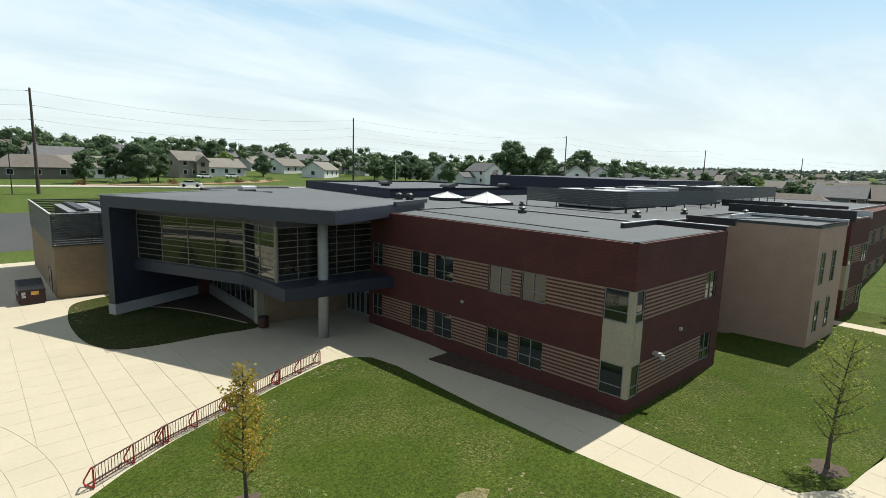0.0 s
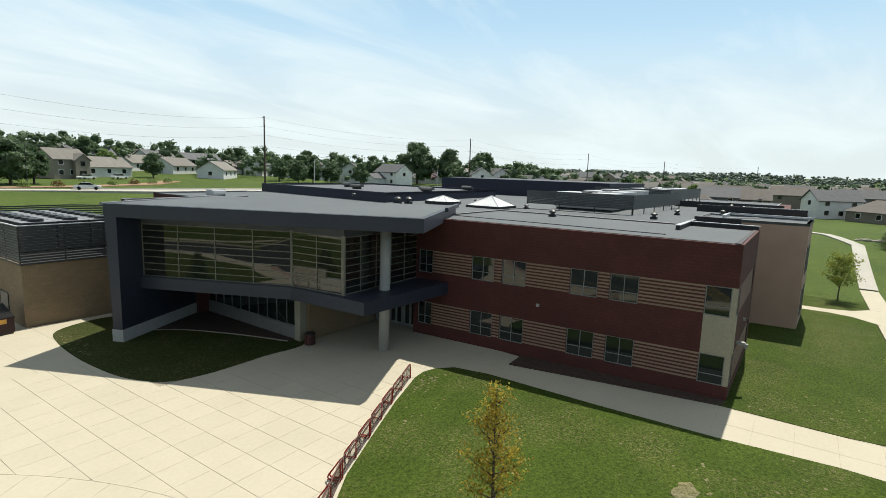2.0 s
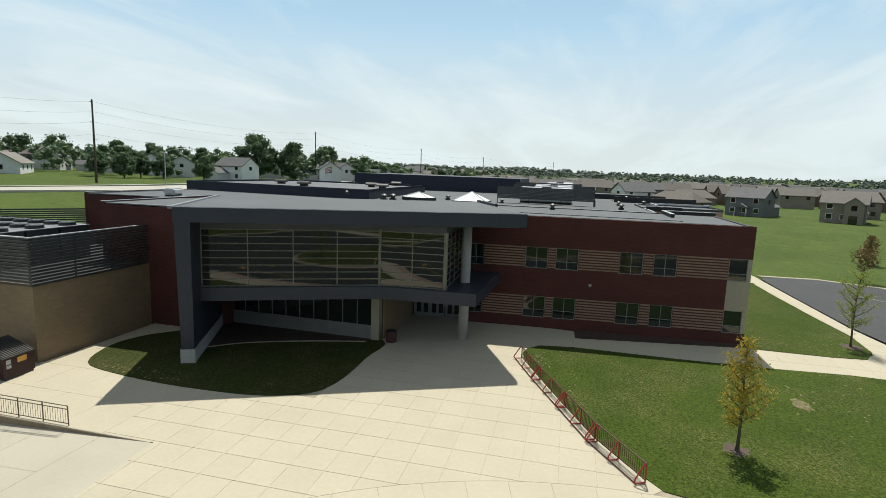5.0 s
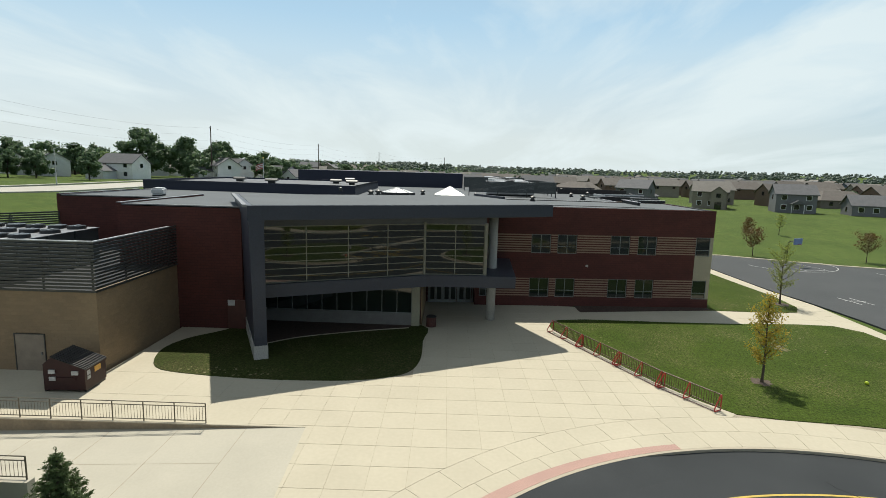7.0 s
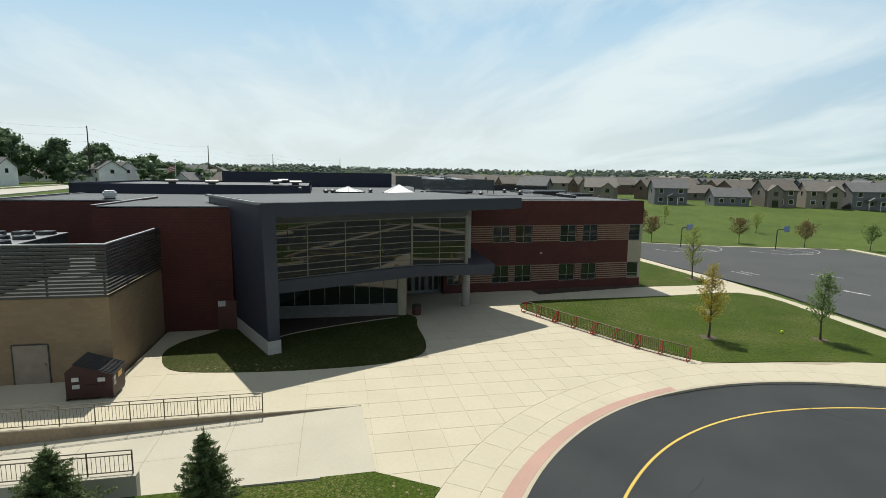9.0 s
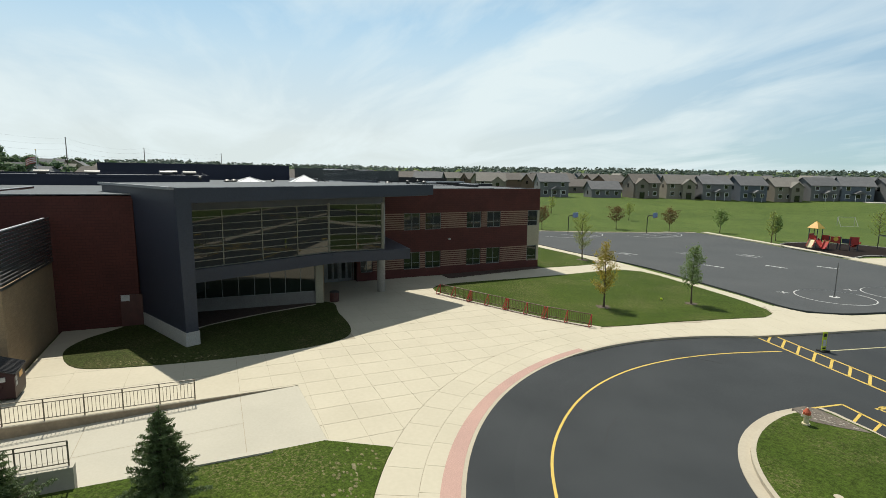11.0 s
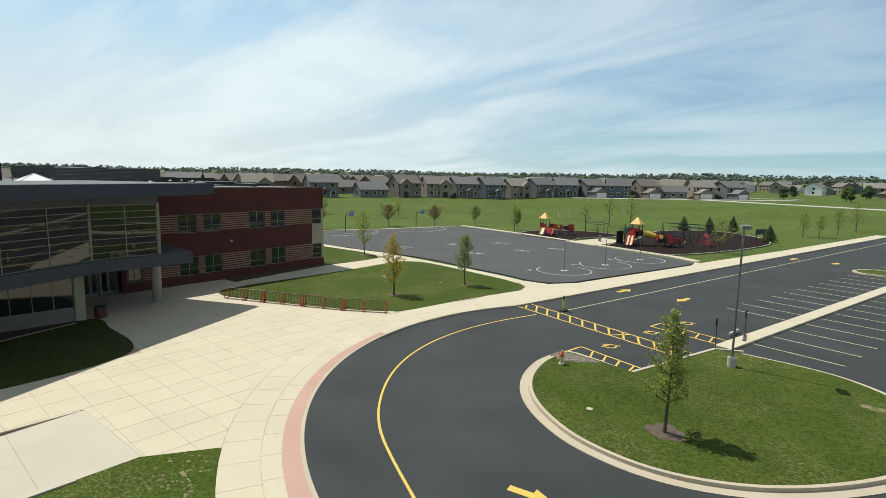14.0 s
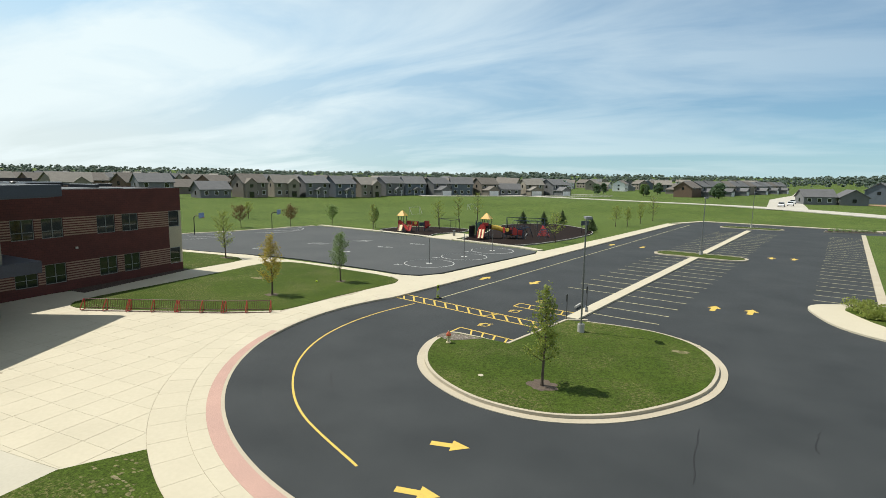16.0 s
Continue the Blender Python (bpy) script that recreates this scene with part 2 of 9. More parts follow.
def grass_material(name, a, b_, dry, patch=0.62, flecks=False):
    m = material(name, a, b_, scale=0.5, fine=16.0, rough=0.95, bump=1.0, mix=0.7, ior=1.2, speck=0.3)
    n, l = m.node_tree.nodes, m.node_tree.links
    geo = n.new("ShaderNodeNewGeometry")
    t = n.new("ShaderNodeTexNoise"); t.inputs["Scale"].default_value, t.inputs["Detail"].default_value, t.inputs["Roughness"].default_value = 1.7, 8, 0.74
    l.new(geo.outputs["Position"], t.inputs["Vector"])
    r = n.new("ShaderNodeMapRange"); r.inputs["From Min"].default_value, r.inputs["From Max"].default_value, r.inputs["To Max"].default_value = patch, patch + 0.14, 0.75
    l.new(t.outputs["Fac"], r.inputs["Value"])
    bs = n["Principled BSDF"]
    src = bs.inputs["Base Color"].links[0].from_socket
    tuft = n.new("ShaderNodeTexNoise"); tuft.inputs["Scale"].default_value, tuft.inputs["Detail"].default_value, tuft.inputs["Roughness"].default_value = 6.0, 6, 0.8
    l.new(geo.outputs["Position"], tuft.inputs["Vector"])
    tr = n.new("ShaderNodeMapRange"); tr.inputs["From Min"].default_value, tr.inputs["From Max"].default_value, tr.inputs["To Min"].default_value, tr.inputs["To Max"].default_value = 0.36, 0.64, 0.52, 1.42
    l.new(tuft.outputs["Fac"], tr.inputs["Value"])
    tm = n.new("ShaderNodeVectorMath"); tm.operation = "SCALE"
    l.new(src, tm.inputs[0]); l.new(tr.outputs["Result"], tm.inputs["Scale"])
    src = tm.outputs[0]
    mx = n.new("ShaderNodeMixRGB"); mx.inputs["Color2"].default_value = (*dry, 1)
    if flecks:
        # bare flecks gather where the turf is thin
        f1, f2 = n.new("ShaderNodeTexNoise"), n.new("ShaderNodeTexNoise")
        f1.inputs["Scale"].default_value, f1.inputs["Detail"].default_value = 8.0, 8; f1.inputs["Roughness"].default_value = 0.7
        f2.inputs["Scale"].default_value, f2.inputs["Detail"].default_value = 0.22, 3
        r1, r2 = n.new("ShaderNodeMapRange"), n.new("ShaderNodeMapRange")
        for f_, r_, lo, hi in ((f1, r1, 0.5, 0.64), (f2, r2, 0.46, 0.62)):
            l.new(geo.outputs["Position"], f_.inputs["Vector"])
            r_.inputs["From Min"].default_value, r_.inputs["From Max"].default_value = lo, hi
            l.new(f_.outputs["Fac"], r_.inputs["Value"])
        fm = n.new("ShaderNodeMath"); fm.operation = "MULTIPLY"
        l.new(r1.outputs["Result"], fm.inputs[0]); l.new(r2.outputs["Result"], fm.inputs[1])
        fa = n.new("ShaderNodeMath"); fa.operation = "MULTIPLY"; fa.inputs[1].default_value = 0.7
        l.new(fm.outputs[0], fa.inputs[0])
        fx = n.new("ShaderNodeMixRGB"); fx.inputs["Color2"].default_value = (*dry, 1)
        l.new(src, fx.inputs["Color1"]); l.new(fa.outputs[0], fx.inputs["Fac"])
        src = fx.outputs["Color"]
    l.new(src, mx.inputs["Color1"]); l.new(r.outputs["Result"], mx.inputs["Fac"])
    # broad drifts of lusher and drier turf
    drift = n.new("ShaderNodeTexNoise"); drift.inputs["Scale"].default_value, drift.inputs["Detail"].default_value, drift.inputs["Roughness"].default_value = 0.06, 7, 0.68
    l.new(geo.outputs["Position"], drift.inputs["Vector"])
    dr = n.new("ShaderNodeMapRange"); dr.inputs["From Min"].default_value, dr.inputs["From Max"].default_value = 0.36, 0.64
    l.new(drift.outputs["Fac"], dr.inputs["Value"])
    dc = n.new("ShaderNodeMixRGB"); dc.inputs["Color1"].default_value, dc.inputs["Color2"].default_value = (0.84, 0.86, 0.82, 1), (1.14, 1.10, 1.10, 1)
    l.new(dr.outputs["Result"], dc.inputs["Fac"])
    dm = n.new("ShaderNodeMixRGB"); dm.blend_type = "MULTIPLY"; dm.inputs["Fac"].default_value = 1.0
    l.new(mx.outputs["Color"], dm.inputs["Color1"]); l.new(dc.outputs["Color"], dm.inputs["Color2"])
    l.new(dm.outputs["Color"], bs.inputs["Base Color"])
    return m


M = {}
M["grass"] = grass_material("lawn_grass", (0.0385, 0.0635, 0.0085), (0.052, 0.078, 0.0115), (0.18, 0.15, 0.078), 0.62, True)
M["field"] = grass_material("field_grass", (0.060, 0.097, 0.021), (0.083, 0.115, 0.028), (0.15, 0.155, 0.06), 0.66)
M["concrete"] = material("pale_concrete", (0.476, 0.433, 0.33), (0.42, 0.38, 0.286), scale=0.3, fine=5, mix=1.1, rough=0.85, bump=0.0, spread=0.022, speck=0.03)
M["ramp"] = material("grey_concrete", (0.43, 0.402, 0.325), (0.39, 0.365, 0.295), scale=0.3, fine=9, rough=0.85, bump=0.0, speck=0.03)
M["joint"] = material("joint_dirt", (0.35, 0.308, 0.23), scale=1.5, rough=0.95)
M["pink"] = material("rose_concrete", (0.416, 0.264, 0.216), (0.376, 0.24, 0.2), scale=0.6, fine=20, rough=0.85, bump=0.08)
M["asphalt"] = material("new_asphalt", (0.0215, 0.0252, 0.0272), (0.0372, 0.0415, 0.0435), scale=0.22, fine=60, rough=0.85, bump=0.25, mix=0.7, ior=1.38)
M["court"] = material("court_asphalt", (0.057, 0.062, 0.064), (0.074, 0.078, 0.0795), scale=0.15, fine=50, rough=0.9, bump=0.2, mix=0.9, ior=1.3)
M["yellow"] = material("yellow_paint", (0.57, 0.40, 0.07), (0.50, 0.355, 0.075), scale=3, fine=30, rough=0.7)
M["stall_yellow"] = material("faded_yellow_paint", (0.46, 0.425, 0.245), (0.37, 0.34, 0.195), scale=2, fine=30, rough=0.75)
M["white"] = material("white_paint", (0.52, 0.52, 0.505), (0.37, 0.37, 0.36), scale=3, fine=30, rough=0.7)
M["mulch"] = material("bark_mulch", (0.044, 0.028, 0.02), (0.068, 0.044, 0.032), scale=3, fine=25, rough=0.95, bump=0.8)
M["playchip"] = material("dark_play_surface", (0.015, 0.011, 0.010), (0.021, 0.015, 0.013), scale=1.5, fine=20, rough=1.0, bump=0.3, ior=1.15)
M["brick"] = brick_material("dark_red_brick", (0.088, 0.0248, 0.0192), (0.070, 0.0202, 0.0158), (0.66, 0.66, 0.67))
M["cream"] = material("cream_brick", (0.275, 0.187, 0.132), (0.24, 0.165, 0.118), scale=1, fine=20, rough=0.85, spread=0.06)
M["tan"] = brick_material("tan_block", (0.262, 0.189, 0.112), (0.228, 0.163, 0.098), (0.95, 0.95, 0.95))
M["stucco"] = material("grey_brown_block", (0.41, 0.285, 0.212), (0.37, 0.26, 0.195), scale=0.8, fine=14, rough=0.9, bump=0.06)
M["panel"] = material("beige_panel", (0.335, 0.30, 0.215), (0.30, 0.27, 0.195), scale=1, fine=12, rough=0.55, bump=0.03)
M["metal_blue"] = material("slate_blue_metal_panel", (0.0295, 0.0345, 0.0505), (0.0255, 0.0305, 0.0455), scale=0.5, fine=10, rough=0.45, bump=0.02)
M["navy"] = material("navy_metal_panel", (0.0105, 0.0145, 0.032), (0.013, 0.0175, 0.036), scale=0.4, fine=10, rough=0.65, bump=0.02)
M["roof"] = material("grey_roof_membrane", (0.112, 0.125, 0.133), (0.09, 0.101, 0.108), scale=0.25, fine=8, rough=0.9, bump=0.05, mix=0.8)
M["coping"] = material("pale_metal_coping", (0.468, 0.476, 0.484), (0.425, 0.433, 0.442), scale=1, rough=0.4, bump=0.02)
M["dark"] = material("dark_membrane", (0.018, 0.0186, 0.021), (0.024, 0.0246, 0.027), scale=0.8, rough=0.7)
M["glass"] = material("window_glass", (0.012, 0.018, 0.016), scale=0.3, rough=0.04, bump=0.0, ior=1.65)
M["curtain_glass"] = material("coated_glass", (0.014, 0.016, 0.013), scale=0.3, rough=0.02, bump=0.0, ior=1.75)
M["frame"] = material("cream_aluminium", (0.19, 0.182, 0.14), scale=2, rough=0.4, bump=0.0)
M["frame_grey"] = material("grey_aluminium", (0.20, 0.21, 0.20), scale=2, rough=0.4, bump=0.0)
M["white_wall"] = material("white_painted_concrete", (0.38, 0.372, 0.345), (0.34, 0.333, 0.307), scale=1.2, fine=15, rough=0.8)
M["soffit"] = material("grey_soffit", (0.085, 0.09, 0.1), scale=1, rough=0.6)
M["louver"] = material("grey_louver_metal", (0.07, 0.07, 0.066), (0.059, 0.059, 0.055), scale=1, rough=0.45, metal=0.3, bump=0.0)
M["steel"] = material("galvanised_steel", (0.24, 0.245, 0.25), scale=2, rough=0.35, metal=0.8, bump=0.0)
M["black"] = material("black_metal", (0.018, 0.018, 0.019), scale=2, rough=0.4, bump=0.0)
M["red"] = material("red_paint", (0.36, 0.03, 0.025), (0.30, 0.028, 0.022), scale=2, rough=0.45, bump=0.0)
M["skylight"] = material("milky_skylight", (0.80, 0.80, 0.78), (0.74, 0.74, 0.72), scale=1, rough=0.3, bump=0.0)
M["bark"] = material("tree_bark", (0.10, 0.075, 0.055), (0.07, 0.052, 0.04), scale=6, fine=40, rough=0.95, bump=0.6)
M["backboard"] = material("pale_blue_panel", (0.22, 0.30, 0.52), scale=2, rough=0.4, bump=0.0)
M["playyellow"] = material("yellow_plastic", (0.74, 0.50, 0.08), scale=2, rough=0.35, bump=0.0)
M["playorange"] = material("orange_plastic", (0.74, 0.40, 0.08), scale=2, rough=0.35, bump=0.0)
M["cream_plastic"] = material("cream_plastic", (0.70, 0.62, 0.40), scale=2, rough=0.35, bump=0.0)
M["playblue"] = material("dark_blue_metal", (0.015, 0.03, 0.055), scale=2, rough=0.35, bump=0.0)
M["playgreen"] = material("dark_green_metal", (0.018, 0.06, 0.045), scale=2, rough=0.35, bump=0.0)
M["service_grey"] = material("grey_door_paint", (0.27, 0.222, 0.172), scale=2, rough=0.5, bump=0.0)
M["maroon"] = material("maroon_steel", (0.034, 0.0078, 0.0085), (0.026, 0.0068, 0.0072), scale=2.5, fine=25, rough=0.5, bump=0.03)
M["railing"] = material("bronze_railing", (0.15, 0.13, 0.095), scale=3, rough=0.45, metal=0.2, bump=0.0)
M["sign_yellow"] = material("sign_yellow_green", (0.50, 0.62, 0.03), scale=3, rough=0.5, bump=0.0)
M["hydrant"] = material("orange_red_paint", (0.52, 0.11, 0.05), scale=3, rough=0.5, bump=0.0)
M["rust_rail"] = material("dark_red_brown_paint", (0.085, 0.03, 0.024), scale=3, rough=0.5, bump=0.0)
M["wood_pole"] = material("weathered_pole_wood", (0.09, 0.07, 0.055), scale=4, rough=0.95)
M["stone"] = material("pale_gravel_stones", (0.34, 0.31, 0.26), (0.24, 0.22, 0.18), scale=3, fine=20, rough=0.95, bump=0.5)
M["worn"] = grass_material("worn_turf", (0.105, 0.108, 0.045), (0.15, 0.138, 0.07), (0.26, 0.23, 0.15), 0.5)
M["rubble"] = material("grey_brown_rubble", (0.15, 0.125, 0.10), (0.10, 0.085, 0.068), scale=5, fine=22, rough=0.95, bump=0.8)
M["car_white"] = material("white_car_paint", (0.72, 0.73, 0.74), scale=2, rough=0.25, bump=0.0)
M["tyre"] = material("tyre_rubber", (0.015, 0.015, 0.015), scale=5, rough=0.9)


def leaf_material(name, a, b_, through=0.35):
    m = bpy.data.materials.new(name)
    m.use_nodes = True
    n, l = m.node_tree.nodes, m.node_tree.links
    bs, out = n["Principled BSDF"], n["Material Output"]
    bs.inputs["Roughness"].default_value = 0.6
    geo, mx = n.new("ShaderNodeNewGeometry"), n.new("ShaderNodeMixRGB")
    mx.inputs["Color1"].default_value, mx.inputs["Color2"].default_value = (*a, 1), (*b_, 1)
    l.new(geo.outputs["Random Per Island"], mx.inputs["Fac"])
    l.new(mx.outputs["Color"], bs.inputs["Base Color"])
    tr, sh = n.new("ShaderNodeBsdfTranslucent"), n.new("ShaderNodeMixShader")
    l.new(mx.outputs["Color"], tr.inputs["Color"])
    sh.inputs["Fac"].default_value = through
    l.new(bs.outputs[0], sh.inputs[1]); l.new(tr.outputs[0], sh.inputs[2]); l.new(sh.outputs[0], out.inputs["Surface"])
    return m


M["leaf_gold"] = leaf_material("golden_green_leaves", (0.44, 0.29, 0.035), (0.30, 0.30, 0.05), 0.55)
M["leaf_light"] = leaf_material("light_green_leaves", (0.195, 0.255, 0.046), (0.29, 0.32, 0.068), 0.5)
M["leaf_mid"] = leaf_material("mid_green_leaves", (0.13, 0.21, 0.06), (0.21, 0.29, 0.085), 0.5)
M["leaf_dark"] = leaf_material("dark_green_leaves", (0.078, 0.138, 0.066), (0.125, 0.185, 0.088), 0.45)
# far leaves are paler and bluer: distance haze mixed into the leaf colour
M["leaf_far_haze"] = leaf_material("haze_toned_woodland", (0.098, 0.138, 0.112), (0.135, 0.172, 0.138), 0.4)
M["leaf_rust"] = leaf_material("rusty_leaves", (0.17, 0.085, 0.03), (0.12, 0.10, 0.03))
M["needle"] = leaf_material("spruce_needles", (0.066, 0.105, 0.034), (0.112, 0.158, 0.052), 0.25)
for nm, c in (("siding_tan", (0.255, 0.225, 0.19)), ("siding_grey", (0.20, 0.207, 0.215)), ("siding_beige", (0.31, 0.28, 0.225)), ("siding_white", (0.94, 0.95, 0.95)), ("siding_blue", (0.15, 0.18, 0.22)), ("siding_brown", (0.20, 0.13, 0.09))):
    c = tuple(v * 0.72 for v in c)
    M[nm] = material(nm, c, tuple(v * 0.9 for v in c), scale=0.5, fine=8, rough=0.75, bump=0.05, spread=0.1)
for nm, c in (("shingle_grey", (0.125, 0.127, 0.132)), ("shingle_brown", (0.15, 0.134, 0.118)), ("shingle_light", (0.19, 0.178, 0.158))):
    M[nm] = material(nm, c, tuple(v * 0.82 for v in c), scale=0.8, fine=5, rough=0.9, bump=0.2, spread=0.14)
M["far_road"] = material("pale_road_concrete", (0.42, 0.40, 0.35), (0.38, 0.36, 0.31), scale=0.2, fine=6, rough=0.9)
M["bank"] = material("brown_bark_bank", (0.30, 0.19, 0.11), (0.24, 0.15, 0.09), scale=0.6, fine=6, rough=0.95)
M["screen"] = material("dark_screen_metal", (0.052, 0.060, 0.060), (0.040, 0.046, 0.047), scale=0.8, rough=0.5, bump=0.0)
M["seal"] = material("tar_crack_seal", (0.012, 0.012, 0.013), scale=3, rough=0.7, bump=0.0)
M["wire"] = material("grey_wire", (0.16, 0.16, 0.17), scale=3, rough=0.6, bump=0.0)
M["kerb"] = material("kerb_concrete", (0.42, 0.373, 0.285), (0.355, 0.312, 0.236), scale=0.5, fine=9, mix=0.9, rough=0.85, bump=0.0, speck=0.05)
# thin browner turf, its colour also darkened for the shade under the canopy
M["turf_thin_dim"] = grass_material("thin_turf_shade_darkened", (0.032, 0.047, 0.0105), (0.042, 0.05, 0.0145), (0.14, 0.108, 0.06), 0.58, True)
M["cap"] = material("grey_metal_cap", (0.22, 0.225, 0.235), (0.19, 0.195, 0.205), scale=1, rough=0.5, bump=0.0)
M["ramp_block"] = material("brown_stained_concrete", (0.30, 0.24, 0.165), (0.20, 0.16, 0.11), scale=0.9, fine=7, mix=0.9, rough=0.9, bump=0.05, speck=0.1)
M["pier"] = material("dull_beige_panel", (0.27, 0.255, 0.185), (0.24, 0.225, 0.165), scale=1, fine=12, rough=0.6, bump=0.03)
M["plinth"] = material("shaded_grey_concrete", (0.165, 0.16, 0.148), (0.14, 0.135, 0.125), scale=1.2, fine=15, rough=0.85)

# ---------------------------------------------------------------- builders
from mathutils.geometry import tessellate_polygon


def part(name, bm, mat, parent=None, label="", smooth=False):
    """Links a bmesh as one mesh object, under a thing or a part."""
    me = bpy.data.meshes.new(name)
    bmesh.ops.recalc_face_normals(bm, faces=bm.faces)
    bm.to_mesh(me)
    bm.free()
    me.materials.append(M[mat] if isinstance(mat, str) else mat)
    if smooth:
        for p in me.polygons:
            p.use_smooth = True
    ob = new(name, me)
    if parent:
        ob.parent = parent
    if label:
        ob["label"] = label
    return ob


def thing(name, label, category, m=None, group="", kind=""):
    ob = new(name)
    ob.empty_display_size = 0.2
    if m is not None:
        ob.matrix_world = m
    return tagged(ob, label, category, group, kind)


def prism(bm, poly, z0, z1, caps=True):
    """An upright prism on a list of (x, y) points."""
    lo = [bm.verts.new((x, y, z0)) for x, y in poly]
    hi = [bm.verts.new((x, y, z1)) for x, y in poly]
    n = len(poly)
    for i in range(n):
        bm.faces.new((lo[i], lo[(i + 1) % n], hi[(i + 1) % n], hi[i]))
    if caps and n > 4:
        for tri in tessellate_polygon([[Vector((x, y, 0)) for x, y in poly]]):
            bm.faces.new([hi[k] for k in tri])
            bm.faces.new([lo[k] for k in tri[::-1]])
    elif caps:
        bm.faces.new(hi)
        bm.faces.new(lo[::-1])
    return bm


def box(bm, x0, x1, y0, y1, z0, z1, m=None):
    vs = [bm.verts.new((x, y, z)) for x in (x0, x1) for y in (y0, y1) for z in (z0, z1)]
    for f in ((0, 1, 3, 2), (4, 6, 7, 5), (0, 4, 5, 1), (2, 3, 7, 6), (0, 2, 6, 4), (1, 5, 7, 3)):
        bm.faces.new([vs[i] for i in f])
    if m is not None:
        for v in vs:
            v.co = m @ v.co
    return bm


def tube(bm, a, b, r0, r1=None, sides=8, caps=True):
    """A straight round bar from a to b."""
    r1 = r0 if r1 is None else r1
    a, b = Vector(a), Vector(b)
    q = (b - a).to_track_quat("Z", "Y").to_matrix()
    rings = []
    for c, r in ((a, r0), (b, r1)):
        rings.append([bm.verts.new(c + q @ Vector((r * math.cos(2 * math.pi * k / sides), r * math.sin(2 * math.pi * k / sides), 0))) for k in range(sides)])
    for k in range(sides):
        bm.faces.new((rings[0][k], rings[0][(k + 1) % sides], rings[1][(k + 1) % sides], rings[1][k]))
    if caps:
        bm.faces.new(rings[0][::-1])
        bm.faces.new(rings[1])
    return bm


def pipe(bm, pts, r, sides=6):
    for a, b in zip(pts[:-1], pts[1:]):
        tube(bm, a, b, r, r, sides)
    return bm


def arc(c, r, a0, a1, n):
    return [(c[0] + r * math.cos(radians(a0 + (a1 - a0) * k / n)), c[1] + r * math.sin(radians(a0 + (a1 - a0) * k / n))) for k in range(n + 1)]


def spline(pts, steps=6, closed=False):
    """A smooth line through points (Catmull-Rom)."""
    out, n = [], len(pts)
    for i in range(n if closed else n - 1):
        p = [Vector(pts[(i + k) % n] if closed else pts[min(max(i + k, 0), n - 1)]) for k in (-1, 0, 1, 2)]
        for s in range(steps):
            t = s / steps
            out.append(tuple(0.5 * ((2 * p[1]) + (p[2] - p[0]) * t + (2 * p[0] - 5 * p[1] + 4 * p[2] - p[3]) * t * t + (3 * p[1] - p[0] - 3 * p[2] + p[3]) * t ** 3)))
    if not closed:
        out.append(tuple(pts[-1]))
    return out


def band(bm, line, w0, w1, z0, z1):
    """A slab between two offsets to the left of a line of (x, y) points."""
    n = len(line)
    sides = []
    for i, p in enumerate(line):
        a, b = Vector(line[max(i - 1, 0)]), Vector(line[min(i + 1, n - 1)])
        d = (b - a).normalized()
        nrm = Vector((-d.y, d.x))
        sides.append([Vector(p) + nrm * w for w in (w0, w1)])
    rows = [[bm.verts.new((s[0].x, s[0].y, z0)), bm.verts.new((s[0].x, s[0].y, z1)), bm.verts.new((s[1].x, s[1].y, z1)), bm.verts.new((s[1].x, s[1].y, z0))] for s in sides]
    for a, b in zip(rows[:-1], rows[1:]):
        for k in range(4):
            bm.faces.new((a[k], b[k], b[(k + 1) % 4], a[(k + 1) % 4]))
    bm.faces.new(rows[0])
    bm.faces.new(rows[-1][::-1])
    return bm


def bar(a, b, w):
    a, b = Vector(a), Vector(b)
    n = (b - a).normalized()
    n = Vector((-n.y, n.x)) * w / 2
    return [tuple(a + n), tuple(b + n), tuple(b - n), tuple(a - n)]


def smooth01(v):
    v = min(max(v, 0.0), 1.0)
    return v * v * (3 - 2 * v)


def terrain(x, y):
    """Height of the open land: level round the school, rising to the houses on all sides."""
    north = 6.4 * smooth01((y - 80) / 45)
    east = 2.7 * smooth01((x - 64) / 52)
    south = 2.6 * smooth01((-106 - y) / 45)
    hill = 4.2 * smooth01((y - 138) / 150) * smooth01((215 - x) / 130)
    rise = 0.0135 * max(0.0, math.hypot(x, y) - 500)
    return max(north, east, south) + hill + min(rise, 26.0)


# ---------------------------------------------------------------- ground
C0 = (-19.8, 22.0)          # centre of the turning circle
R_KERB = 18.88
GROUND_Z, ASPHALT_Z = -0.16, -0.13


def lines(lo, hi, fine_lo, fine_hi, step):
    out = [fine_lo + step * k for k in range(int((fine_hi - fine_lo) / step) + 1)]
    v, s = out[-1], step
    while v < hi:
        s *= 1.35
        v += s
        out.append(v)
    v, s = out[0], step
    while v > lo:
        s *= 1.35
        v -= s
        out.insert(0, v)
    return out


gx = sorted(set(lines(-3800, 3800, -120, 240, 12)) | {-6.2, -0.2})
gy = sorted(set(lines(-3800, 3800, -280, 260, 12)) | {42.6, 78.0})
bm = bmesh.new()
grid = [[bm.verts.new((x, y, terrain(x, y) + GROUND_Z)) for y in gy] for x in gx]
for i in range(len(gx) - 1):
    for j in range(len(gy) - 1):
        if gx[i] >= -6.3 and gx[i + 1] <= -0.1 and gy[j] >= 42.5 and gy[j + 1] <= 78.1:
            continue
        bm.faces.new((grid[i][j], grid[i + 1][j], grid[i + 1][j + 1], grid[i][j + 1]))
ground = tagged(part("ground", bm, "field", smooth=True), "open mown grass land round the school", "ground", kind="structure")


